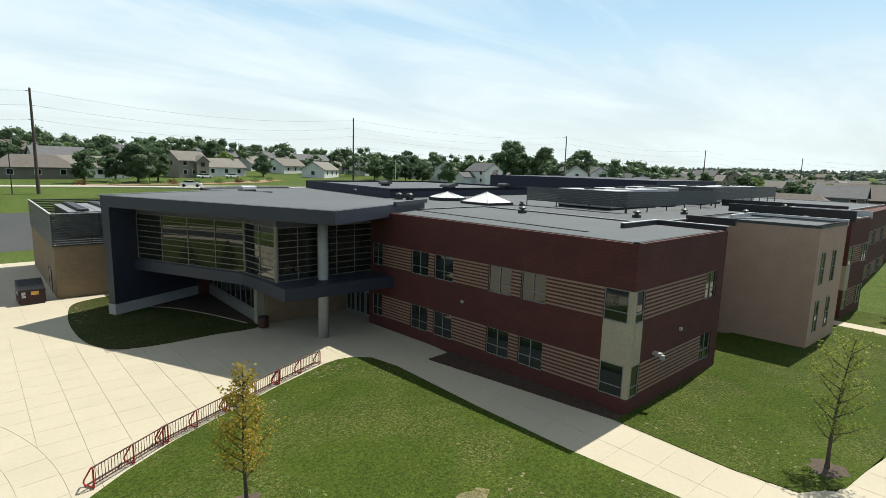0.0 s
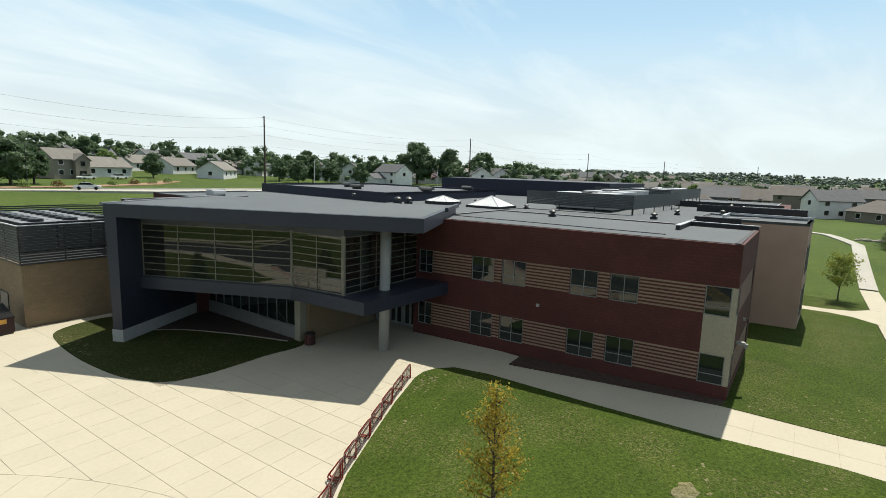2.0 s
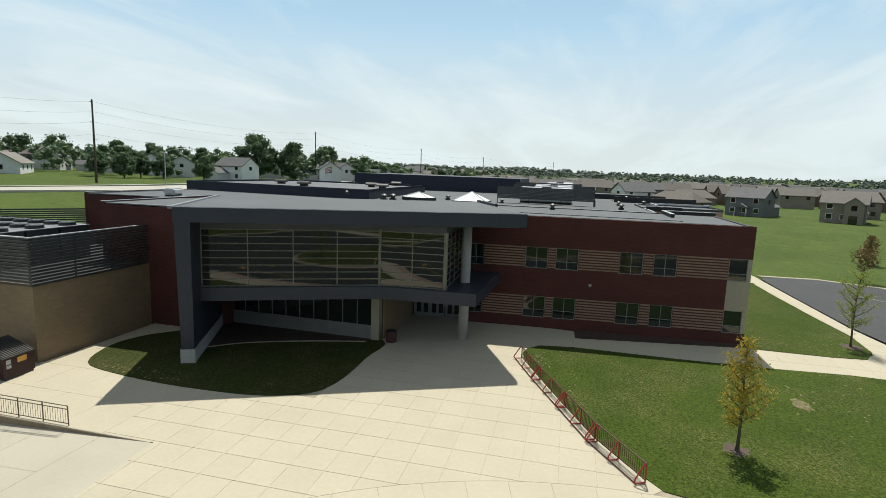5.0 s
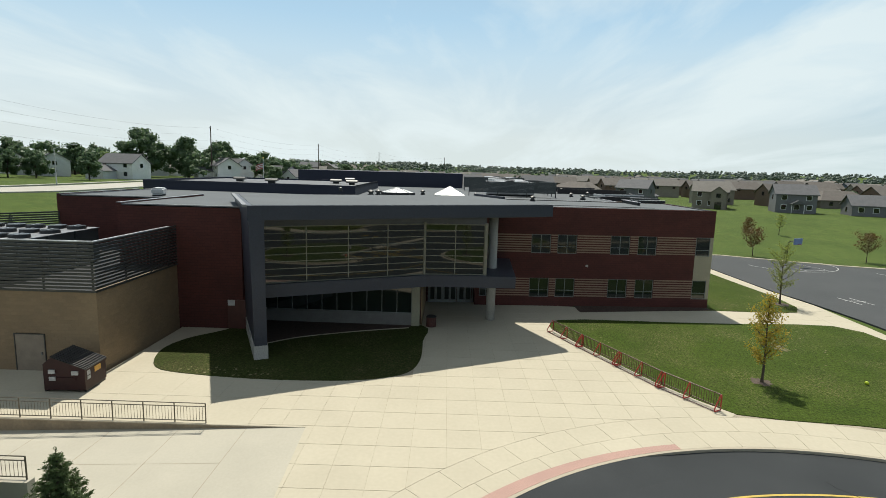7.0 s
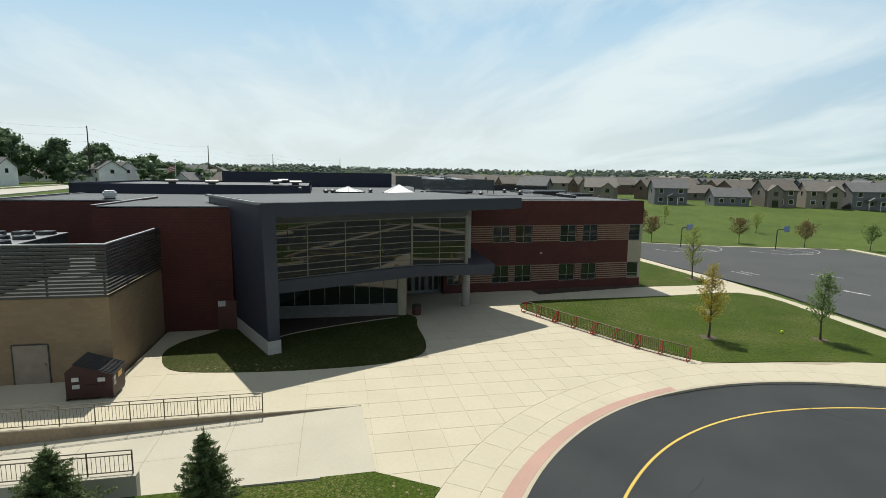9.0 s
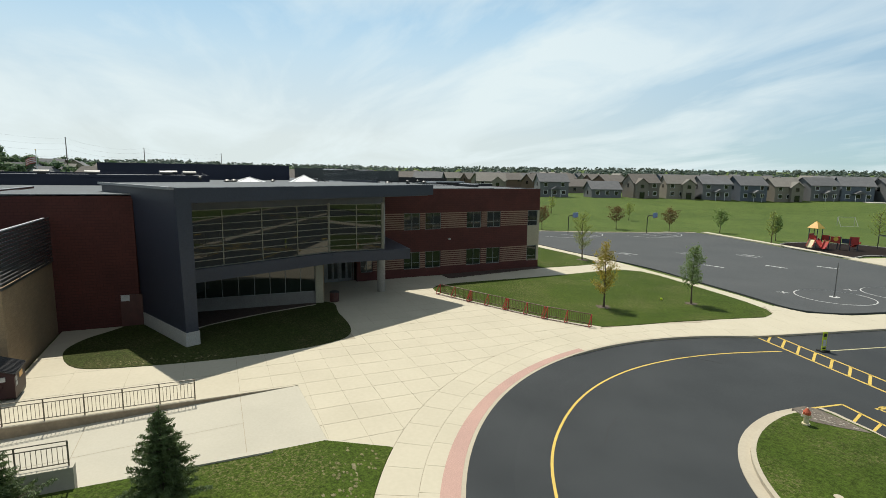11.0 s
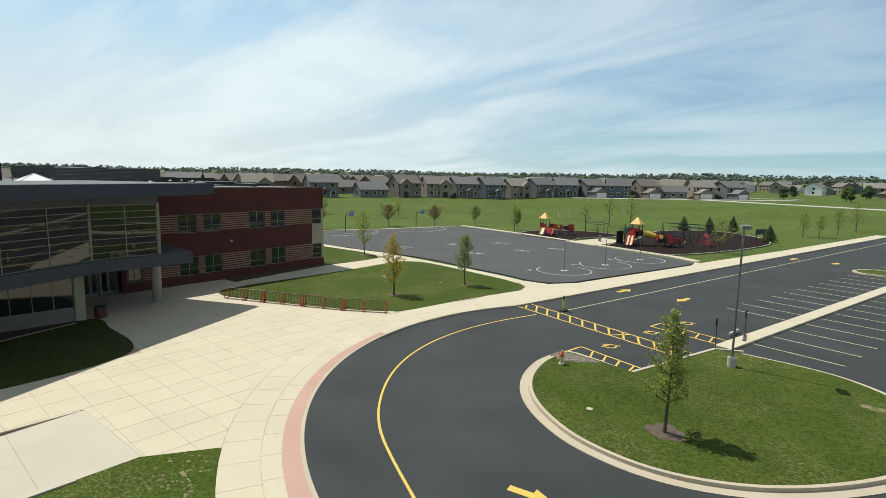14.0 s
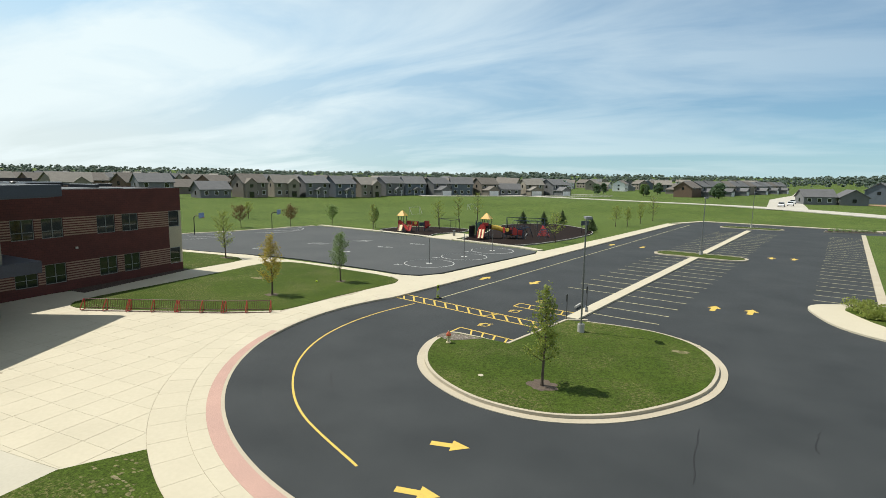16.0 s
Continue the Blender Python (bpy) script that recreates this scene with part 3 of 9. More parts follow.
def sheet(name, poly, z0, z1, mat, label, category, kind="structure"):
    bm = bmesh.new()
    prism(bm, poly, z0, z1)
    return tagged(part(name, bm, mat), label, category, kind=kind)


P_DIR = Vector((-0.2035, -0.979))       # heading of the car park


def along(p, s, w=0.0):
    """The point s metres down the car park from p and w metres to its east."""
    return (p[0] + P_DIR.x * s - P_DIR.y * w, p[1] + P_DIR.y * s + P_DIR.x * w)


kerb_arc = arc(C0, R_KERB, -27, 78, 40)             # from the crossing round to the approach
KERB_A = kerb_arc[0]
kerb_far = along(KERB_A, 112)
drive_poly = kerb_arc[::-1] + [along(KERB_A, s) for s in (20, 50, 80, 106)] + [(-30.5, -101.5), (-48.7, -96.5), (-65, -92), (-140, -92), (-140, 46), (-30, 43.5)]
sheet("road", drive_poly, GROUND_Z - 0.1, ASPHALT_Z, "asphalt", "dark new asphalt drive and car park", "road")

# playground court
court_poly = spline([(57.9, -6), (57.4, -0.9), (56.4, 1.1), (52, 1.4), (45, 1.45), (38, 1.4), (33, 1.3), (26.7, 0.6), (19, 0.4), (12.7, 1.4), (5.9, 2.4), (2.2, 3.2), (0.1, 2.9), (-1.5, 0.8), (-2.3, -2.5), (-4.0, -9.5), (-6.5, -20.2), (-5.6, -22.4), (-2.5, -24.0), (10.6, -28.2), (26.3, -32.8), (45.2, -36.8), (48, -28), (50.8, -19.3), (55.9, -9.5)], 3, True)
sheet("road", court_poly, GROUND_Z - 0.1, -0.01, "court", "faded grey asphalt play court", "play court")

bm = bmesh.new()
band(bm, [(57.6, 0.9), (57.8, -2), (58.2, -6), (56.2, -9.6), (51.2, -19.4), (48.4, -28), (45.6, -37)], 0.0, 0.7, -0.2, 0.0)
tagged(part("kerb", bm, "kerb"), "pale concrete edge strip along the play court", "kerb", kind="structure")
bm = bmesh.new()
prism(bm, [(51.6, 3.3), (53.6, 5.2), (54.2, 7.0), (54.2, 12.8), (55.9, 12.8), (55.9, 7.0), (56.6, 5.0), (58.6, 3.3)], -0.15, 0.034)
tagged(part("pavement", bm, "concrete"), "pale concrete spur walk to a side door", "pavement", kind="structure")
# lawns
lawn1 = [(15.98, 28.15), (17.0, 28.3), (17.9, 28.1), (18.9, 27.2), (19.3, 25.0), (19.2, 18.0), (19.3, 12.3), (19.7, 7.4), (19.5, 4.4), (17.9, 3.1), (15.6, 3.0), (11.0, 3.7), (7.5, 4.3), (4.1, 4.9), (1.6, 5.7), (0.45, 6.6), (0.0, 8.1), (0.85, 12.0), (1.6, 16.0), (2.0, 19.6), (2.45, 21.55), (4.0, 22.75), (6.2, 24.1), (8.9, 25.3), (12.5, 26.85)]
lawn2 = [(23.4, 24.9), (23.5, 12.4), (23.4, 7.0), (23.7, 4.6), (25.6, 3.4), (30, 2.85), (36, 3.2), (45, 3.5), (57, 3.6), (62, 3.62), (62, 12), (45, 14), (36, 19), (26, 20), (24.2, 24.9)]
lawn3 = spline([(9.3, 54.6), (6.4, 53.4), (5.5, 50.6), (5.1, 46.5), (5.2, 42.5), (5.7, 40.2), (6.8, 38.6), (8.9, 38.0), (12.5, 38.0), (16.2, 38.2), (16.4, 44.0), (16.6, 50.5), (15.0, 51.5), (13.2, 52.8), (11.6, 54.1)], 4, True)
lawn4 = [(-6.2, 42.6), (-7.65, 40.33), *arc(C0, 21.91, 56.5, 78, 12), (-18.0, 45.9), (-21.4, 48.6), (-24.9, 51.2), (-28.6, 56.6), (-32.0, 66.4), (-33.5, 76), (-6.3, 76), (-6.3, 48)]
LAWN_TOP = 0.025
for poly, lab in ((lawn1, "mown lawn triangle with worn patches beside the bike racks"), (lawn2, "mown lawn along the brick wing"), (lawn3, "thin lawn bed under the entrance canopy, shade darkened into its colour"), (lawn4, "lawn beside the ramp with spruces")):
    sheet("lawn", poly, GROUND_Z - 0.1, LAWN_TOP, "turf_thin_dim" if poly is lawn3 else "grass", lab, "lawn")

bm = bmesh.new()
prism(bm, [(21.63, 24.78), (22.63, 18.5), (23.55, 12.5), (24.4, 12.5), (24.6, 16.0), (24.3, 24.87)], -0.2, LAWN_TOP + 0.012)
tagged(part("flower_bed", bm, "mulch"), "dark mulch strip along the brick wall", "flower bed", kind="structure")

# pavements: the base shows in the joints between the slabs
plaza = [(-0.2, 42.8), (-0.2, 78), (5.6, 78), (5.6, 55.7), (14.4, 55.7), (14.4, 51.2), (16.6, 50.4), (16.6, 38.3), (24.2, 38.3), (24.2, 33.0), (23.5, 24.8), (21.6, 24.7), (22.6, 18.5), (23.6, 12.0), (23.5, 5.5), (25.0, 3.6), (30, 2.75), (36, 3.1), (45, 3.4), (57, 3.5), (71, 3.6), (71, 1.8), (57, 1.7), (45, 1.7), (33, 1.65), (26.7, 1.0), (19, 1.6), (12.7, 2.3), (5.9, 3.2), (2.2, 4.0), (-0.3, 3.6), (-2.1, 1.0), (-2.9, -2.5), (-4.6, -9.5), (-6.9, -19.5), (-6.4, -22.5), along(KERB_A, 36, 3.2), along(KERB_A, 60, 2.6), along(KERB_A, 90, 2.4), along(KERB_A, 104, 2.4), along(KERB_A, 104, 0.15), along(KERB_A, 60, 0.15), along(KERB_A, 20, 0.15)]
plaza += arc(C0, R_KERB + 0.15, -27, 78, 40) + arc(C0, 21.9, 78, 62, 8) + [(-7.6, 40.2), (-6.2, 42.5)]
pavement = sheet("pavement", plaza, GROUND_Z - 0.1, -0.012, "joint", "pale concrete plaza and walks with sawn joints", "pavement")

# exit drive to the north-west, its walks, and the lawn that closes the circle on the west
sheet("road", [(-15.7, 40.4), (-16.3, 41.5), (-19.4, 44.2), (-22.8, 46.8), (-26.4, 49.4), (-30.3, 55.4), (-33.8, 65.5), (-35.8, 76), (-44, 76), (-42, 66), (-38.4, 54), (-34, 47), (-30.2, 43.4), (-29.5, 43.0)], GROUND_Z - 0.1, ASPHALT_Z - 0.004, "asphalt", "dark asphalt drive leading away from the turning circle", "road")
nw_line = spline([(-15.9, 41.7), (-18.7, 45.0), (-22.1, 47.7), (-25.6, 50.3), (-29.4, 56.0), (-32.9, 66.0), (-34.7, 76)], 5)
bm = bmesh.new()
band(bm, nw_line, -0.95, 0.95, GROUND_Z - 0.1, 0.0)
tagged(part("pavement", bm, "concrete"), "pale concrete walk beside the exit drive", "pavement", kind="structure")
west_edge = spline([(-44.6, 76), (-42.6, 66), (-39.0, 54.2), (-34.6, 47.2), (-33.2, 44.4), (-35.5, 42.3), (-39.8, 40.3), (-45.5, 37.8), (-48.9, 34.5), (-49.8, 31), (-49.2, 27), (-51, 22.5), (-60, 19), (-140, 17)], 4)
sheet("lawn", west_edge + [(-140, 76)], GROUND_Z - 0.1, -0.004, "grass", "mown lawn west of the turning circle", "lawn")
bm = bmesh.new()
band(bm, west_edge, 0.0, 0.45, GROUND_Z - 0.1, 0.012)
tagged(part("kerb", bm, "kerb"), "pale concrete kerb on the west side of the drive", "kerb", kind="structure")
bm = bmesh.new()
band(bm, spline([(-39.6, 41.2), (-38.6, 44.5), (-38.4, 49), (-41, 55), (-45, 66), (-47, 75.5)], 4), -0.8, 0.8, -0.1, 0.02)
tagged(part("pavement", bm, "concrete"), "pale concrete walk on the west lawn", "pavement", kind="structure")

# kerb across the end of the car park
bm = bmesh.new()
band(bm, [along(KERB_A, 106), (-30.5, -101.5), (-48.7, -96.5), (-65, -92), (-140, -92)], 0.0, 1.9, -0.25, 0.0)
tagged(part("kerb", bm, "kerb"), "pale concrete kerb walk across the car park end", "kerb", kind="structure")
# planted island at the end of the west parking row
isle = [(-53.2, -84.6), (-64, -87.4), (-64.6, -90.0), (-54.0, -87.6)]
bm = bmesh.new()
prism(bm, isle, -0.2, -0.012)
tagged(part("flower_bed", bm, "mulch"), "mulched bed at the end of the parking row", "flower bed", kind="structure")
bm = bmesh.new()
band(bm, isle + isle[:2], -0.16, 0.16, -0.25, 0.01)
tagged(part("kerb", bm, "kerb"), "pale concrete kerb round the parking bed", "kerb", kind="structure")
# kerb of the drive
bm = bmesh.new()
band(bm, [along(KERB_A, s) for s in (104, 60, 20, 8)] + kerb_arc, -0.16, 0.0, GROUND_Z - 0.1, 0.0)
tagged(part("kerb", bm, "kerb"), "pale concrete kerb along the drive", "kerb", kind="structure")
bm = bmesh.new()
prism(bm, arc(C0, R_KERB + 0.16, 12, 76, 40) + [(C0[0] + r * math.cos(radians(a)), C0[1] + r * math.sin(radians(a))) for a, r in [(76 - 1.6 * k, 19.8 - 0.008 * k) for k in range(41)]], -0.1, 0.006)
tagged(part("paving_strip", bm, "pink"), "rose tinted concrete warning strip along the kerb", "paving strip", kind="structure")

# asphalt drawn up flush with the tinted strip
bm = bmesh.new()
fl = [(12 + 62 * k / 44, smooth01(min(k, 44 - k) / 6)) for k in range(45)]
rows = [[bm.verts.new((C0[0] + r * math.cos(radians(a)), C0[1] + r * math.sin(radians(a)), ASPHALT_Z + 0.004 + h * u)) for r, h in ((R_KERB - 0.003, 0.118), (R_KERB - 0.5, 0.075), (R_KERB - 1.1, 0.03), (R_KERB - 1.8, -0.012))] for a, u in fl]
for a, b in zip(rows[:-1], rows[1:]):
    for j in range(3):
        bm.faces.new((a[j], a[j + 1], b[j + 1], b[j]))
tagged(part("road", bm, "asphalt", smooth=True), "dark asphalt rising flush to the tinted strip", "road", kind="structure")

# island in the turning circle
def inset(line, w):
    """The line moved w metres to its left."""
    out = []
    for i, p in enumerate(line):
        q, r = Vector(line[max(i - 1, 0)]), Vector(line[min(i + 1, len(line) - 1)])
        d = (r - q).normalized()
        out.append((p[0] - d.y * w, p[1] + d.x * w))
    return out


isl_line = spline([(-11.15, 21.5), (-11.1, 23.4), (-11.75, 25.8), (-13.0, 27.9), (-14.9, 29.6), (-17.4, 30.8), (-20.4, 31.0), (-23.2, 29.9), (-25.6, 27.7), (-27.6, 24.6), (-28.4, 21.0), (-28.0, 18.0), (-26.8, 15.6), (-24.6, 14.0), (-22.2, 13.5), (-19.6, 13.4)], 5)
bm = bmesh.new()
prism(bm, inset(isl_line, 0.62) + [(-18.3, 14.2), (-16.1, 21.6), (-14.0, 21.2), (-12.2, 21.0)], GROUND_Z - 0.1, 0.06)
tagged(part("lawn", bm, "grass"), "round mown lawn island in the turning circle", "lawn", kind="structure")
bm = bmesh.new()
band(bm, isl_line, 0.44, 0.64, GROUND_Z - 0.1, 0.05)
tagged(part("kerb", bm, "kerb"), "round concrete kerb of the island", "kerb", kind="structure")
bm = bmesh.new()
band(bm, isl_line, 0.0, 0.436, GROUND_Z - 0.1, -0.095)
tagged(part("gutter", bm, "kerb"), "pale concrete gutter round the island", "gutter", kind="structure")
bm = bmesh.new()
band(bm, [(-19.6, 13.4), (-18.2, 14.1), (-16.0, 21.7), (-14.0, 21.25), (-12.3, 20.95), (-11.8, 21.0)], -0.2, 0.0, GROUND_Z - 0.1, 0.05)
tagged(part("kerb", bm, "kerb"), "straight kerb of the island beside the access bay", "kerb", kind="structure")

# ramp down beside the railing
bm = bmesh.new()
ramp_v = [[bm.verts.new((x, y, z)) for x in (-6.15, -0.25)] for y, z in ((42.35, -0.02), (42.9, -0.004), (60, -0.75), (78, -1.1))]
for a, b in zip(ramp_v[:-1], ramp_v[1:]):
    bm.faces.new((a[0], a[1], b[1], b[0]))
ramp_top = lambda y: -0.004 - 0.746 * (y - 42.9) / 17.1 if y < 60 else -0.75 - 0.35 * (y - 60) / 18
tagged(part("ramp", bm, "ramp"), "grey concrete service ramp sloping down", "ramp", kind="structure")
bm = bmesh.new()
for y in (45.5, 48.6, 51.7, 54.8, 57.9, 61.0, 64.2):
    z = ramp_top(y)
    box(bm, -6.1, -0.3, y - 0.012, y + 0.012, z - 0.03, z + 0.004)
for y0 in (45.5, 48.6, 51.7, 54.8, 57.9):
    a_, b_ = ramp_top(y0), ramp_top(y0 + 3.1)
    q = [bm.verts.new(v) for v in ((-3.21, y0, a_ + 0.004), (-3.19, y0, a_ + 0.004), (-3.19, y0 + 3.1, b_ + 0.004), (-3.21, y0 + 3.1, b_ + 0.004))]
    bm.faces.new(q)
tagged(part("ramp_joint", bm, "joint"), "sawn joints across the ramp", "joint", kind="structure")
bm = bmesh.new()
prism(bm, [(-0.245, 42.95), (-0.203, 42.95), (-0.203, 78), (-0.245, 78)], -1.5, -0.05)
wall_cap = bmesh.new()
prism(wall_cap, [(-0.25, 42.95), (-0.203, 42.95), (-0.203, 78), (-0.25, 78)], -0.048, 0.001)
tagged(part("wall_coping", wall_cap, "kerb"), "pale concrete coping of the ramp wall", "coping", kind="structure")
tagged(part("retaining_wall", bm, "ramp_block"), "brown stained concrete retaining wall beside the ramp", "retaining wall", kind="structure")
bm = bmesh.new()
prism(bm, [(-6.4, 44.6), (-6.15, 44.6), (-6.15, 47.4), (-6.4, 47.4)], -0.4, 0.09)
prism(bm, [(-6.1, 50.95), (-5.75, 50.95), (-5.75, 78), (-6.1, 78)], -1.5, 0.68)
tagged(part("retaining_wall", bm, "ramp"), "grey concrete edge wall of the ramp", "retaining wall", kind="structure")

# ---------------------------------------------------------------- school building
def wall(bm, p0, p1, z0, z1, thick, openings=()):
    """A wall from p0 to p1 with real openings (s0, s1, z0, z1); its thickness lies to the left of the heading."""
    p0, p1 = Vector(p0), Vector(p1)
    d = (p1 - p0).normalized()
    nrm, length = Vector((-d.y, d.x)), (p1 - p0).length
    ss = sorted({0.0, length, *[v for o in openings for v in o[:2]]})
    zs = sorted({z0, z1, *[v for o in openings for v in o[2:]]})
    cache = {}

    def vert(i, j, k):
        if (i, j, k) not in cache:
            q = p0 + d * ss[i] + nrm * (thick * k)
            cache[i, j, k] = bm.verts.new((q.x, q.y, zs[j]))
        return cache[i, j, k]

    def solid(i, j):
        if not (0 <= i < len(ss) - 1 and 0 <= j < len(zs) - 1):
            return False
        s, z = (ss[i] + ss[i + 1]) / 2, (zs[j] + zs[j + 1]) / 2
        return not any(o[0] < s < o[1] and o[2] < z < o[3] for o in openings)

    for i in range(len(ss) - 1):
        for j in range(len(zs) - 1):
            if not solid(i, j):
                continue
            for k in (0, 1):
                bm.faces.new((vert(i, j, k), vert(i + 1, j, k), vert(i + 1, j + 1, k), vert(i, j + 1, k)))
            for (di, dj), (a, b) in (((-1, 0), ((0, 0), (0, 1))), ((1, 0), ((1, 0), (1, 1))), ((0, -1), ((0, 0), (1, 0))), ((0, 1), ((0, 1), (1, 1)))):
                if not solid(i + di, j + dj):
                    bm.faces.new((vert(i + a[0], j + a[1], 0), vert(i + b[0], j + b[1], 0), vert(i + b[0], j + b[1], 1), vert(i + a[0], j + a[1], 1)))
    return bm


def heading(p0, p1):
    """A pose with x along the wall from p0 to p1, y into the wall on the left, z up."""
    d = (Vector(p1) - Vector(p0)).normalized()
    m = Matrix(((d.x, -d.y, 0, p0[0]), (d.y, d.x, 0, p0[1]), (0, 0, 1, 0), (0, 0, 0, 1)))
    return m


def window(parent, m, s0, s1, z0, z1, cols, rows, inset=0.1, bar=0.05, frame_mat="frame_grey", glass="glass", name="window", heavy=()):
    """A glazed opening: frame with mullions, and each pane a piece of its own."""
    cs = [s0 + (s1 - s0) * k / cols for k in range(cols + 1)] if isinstance(cols, int) else [s0 + (s1 - s0) * k for k in cols]
    rs = [z0 + (z1 - z0) * k / rows for k in range(rows + 1)] if isinstance(rows, int) else [z0 + (z1 - z0) * k for k in rows]
    bm = bmesh.new()
    holes = []
    for i in range(len(cs) - 1):
        for j in range(len(rs) - 1):
            l_, r_ = (bar if i == 0 else bar / 2), (bar if i == len(cs) - 2 else bar / 2)
            b_, t_ = (bar if j == 0 else bar * 0.4), (bar if j == len(rs) - 2 else bar * 0.4)
            holes.append((cs[i] + l_ - s0, cs[i + 1] - r_ - s0, rs[j] + b_, rs[j + 1] - t_))
    wall(bm, (s0, inset - 0.05), (s1, inset - 0.05), z0, z1, 0.1, holes)
    for v in bm.verts:
        v.co = m @ v.co
    win = part(name, bm, frame_mat, parent)
    for i in range(len(cs) - 1):
        for j in range(len(rs) - 1):
            bm = bmesh.new()
            box(bm, cs[i], cs[i + 1], inset - 0.004, inset + 0.02, rs[j], rs[j + 1], m)
            part("pane", bm, glass, win)
    return win


W0, W1 = (24.4, 12.45), (23.2, 33.9)
E1 = (35.8, 12.45)
ROOF = 8.85
Z_LO, Z_UP = (0.82, 2.55), (4.80, 6.50)

school = thing("school_building", "two storey dark red brick school with slate blue entrance canopy", "school building")
front_m = heading(W1, W0)
F_LEN = (Vector(W0) - Vector(W1)).length
fy = lambda y: F_LEN * (33.9 - y) / (33.9 - 12.45)          # distance along the front from its y
front_wins = [(fy(a), fy(b)) for a, b in ((33.5, 32.3), (29.0, 27.25), (26.65, 24.9), (21.85, 20.1), (19.35, 17.65))]
bay = (fy(14.05), F_LEN)
openings = [(a, b, *z) for a, b in front_wins for z in (Z_LO, Z_UP)] + [(bay[0], F_LEN, Z_LO[0], Z_UP[1])]
bm = bmesh.new()
wall(bm, W1, W0, -0.3, 8.9, 0.4, openings)
end_m = heading(W0, E1)
end_bay = 1.1
end_wins = [(8.75, 10.35)]
wall(bm, W0, E1, -0.3, 8.9, 0.4, [(a, b, *z) for a, b in end_wins for z in (Z_LO, Z_UP)] + [(0.0, end_bay, Z_LO[0], Z_UP[1])])
wall(bm, (35.798, 12.87), (35.798, 20), -0.3, 8.88, 0.4)
part("brick_wall", bm, "brick", school, "dark red brick walls of the two storey wing")
for a, b in front_wins:
    for z in (Z_LO, Z_UP):
        window(school, front_m, a, b, *z, 2, (0, 0.36, 1))
for a, b in end_wins:
    for z in (Z_LO, Z_UP):
        window(school, end_m, a, b, *z, 2, (0, 0.36, 1))
# glazed corner bay with beige panel between the floors
for z in (Z_LO, Z_UP):
    window(school, front_m, bay[0], bay[1] - 0.28, *z, 1, (0, 0.32, 1), inset=0.06)
    window(school, end_m, 0.28, end_bay, *z, 1, (0, 0.32, 1), inset=0.06)
bm = bmesh.new()
box(bm, bay[0], F_LEN + 0.0, 0.0, 0.3, Z_LO[1], Z_UP[0], front_m)
box(bm, 0.304, end_bay, 0.0, 0.3, Z_LO[1], Z_UP[0], end_m)
part("corner_panel", bm, "panel", school, "pale beige metal panel on the building corner")
for z in (Z_LO, Z_UP):
    bm = bmesh.new()
    box(bm, F_LEN - 0.28, F_LEN, 0.0, 0.28, *z, front_m)
    part("corner_post", bm, "panel", school)


def stripes(m, spans, z, count=8):
    pitch = (z[1] - z[0]) / count
    for a, b in spans:
        for k in range(count):
            bm = bmesh.new()
            zz = z[0] + pitch * (k + 0.45)
            box(bm, a, b, -0.022, 0.05, zz, zz + pitch * 0.5, m)
            part("brick_stripe", bm, "cream", school)


edges = [fy(32.3), *[v for w in front_wins[1:] for v in w], bay[0]]
spans = [(edges[i] + 0.02, edges[i + 1] - 0.02) for i in range(0, len(edges), 2)]
for z in (Z_LO, Z_UP):
    stripes(front_m, spans, z)
    stripes(end_m, [(end_bay + 0.02, end_wins[0][0] - 0.02)], z)

# small wall lights and a camera on the brick
for s, z, m in ((fy(23.9), 3.75, front_m), (5.6, 3.6, end_m)):
    bm = bmesh.new()
    box(bm, s - 0.1, s + 0.1, -0.14, 0.0, z - 0.11, z + 0.07, m)
    part("wall_light", bm, "white_wall", school, "small white wall light")
bm = bmesh.new()
box(bm, 2.45, 2.75, -0.45, 0.0, 2.72, 2.88, end_m)
box(bm, 2.5, 2.7, -0.6, -0.4, 2.55, 2.8, end_m)
part("security_camera", bm, "white_wall", school, "white security camera on a bracket")

# core of the building and its flat roofs
core = [(35.8, 17.5), (44.8, 17.5), (51.4, 13.0), (57.0, 13.0), (63.2, 13.0), (96, 13.2), (96, 70.2), (22.2, 70.2), (22.2, 60.0), (14.2, 60.0), (14.2, 51.2), (16.6, 50.4), (16.6, 38.4), (24.0, 38.4), (24.0, 33.9), (35.8, 33.9)]
bm = bmesh.new()
prism(bm, core, -0.3, 8.78)
part("brick_wall", bm, "brick", school, "dark red brick walls of the main block")
bm = bmesh.new()
prism(bm, [(44.8, 9.5), (51.4, 9.2), (51.4, 18), (44.2, 18)], -0.3, 8.84)
part("stair_tower", bm, "stucco", school, "grey brown block stair tower with narrow windows")
tower_m = heading((44.8, 9.5), (51.4, 9.2))
for s in (1.0, 3.6):
    for z in ((1.0, 3.4), (4.6, 7.0)):
        window(school, tower_m, s, s + 0.75, *z, 1, 2, inset=-0.02)
# further wing, seen along its end wall
bm = bmesh.new()
prism(bm, [(57.0, 9.9), (63.2, 9.6), (63.2, 20), (57.0, 20)], -0.3, 8.84)
prism(bm, [(63.21, 11.2), (96.0, 12.0), (96.0, 20), (63.21, 20)], -0.3, 8.7)
part("brick_wall", bm, "brick", school, "dark red brick walls of the further wing")
far_m = heading((57.0, 9.9), (63.2, 9.6))
for z in (Z_LO, Z_UP):
    window(school, far_m, 0.02, 1.2, *z, 1, 2, inset=-0.03)
    stripes(far_m, [(1.3, 4.2)], z)
    window(school, far_m, 4.3, 5.9, *z, 2, 2, inset=-0.03)
bm = bmesh.new()
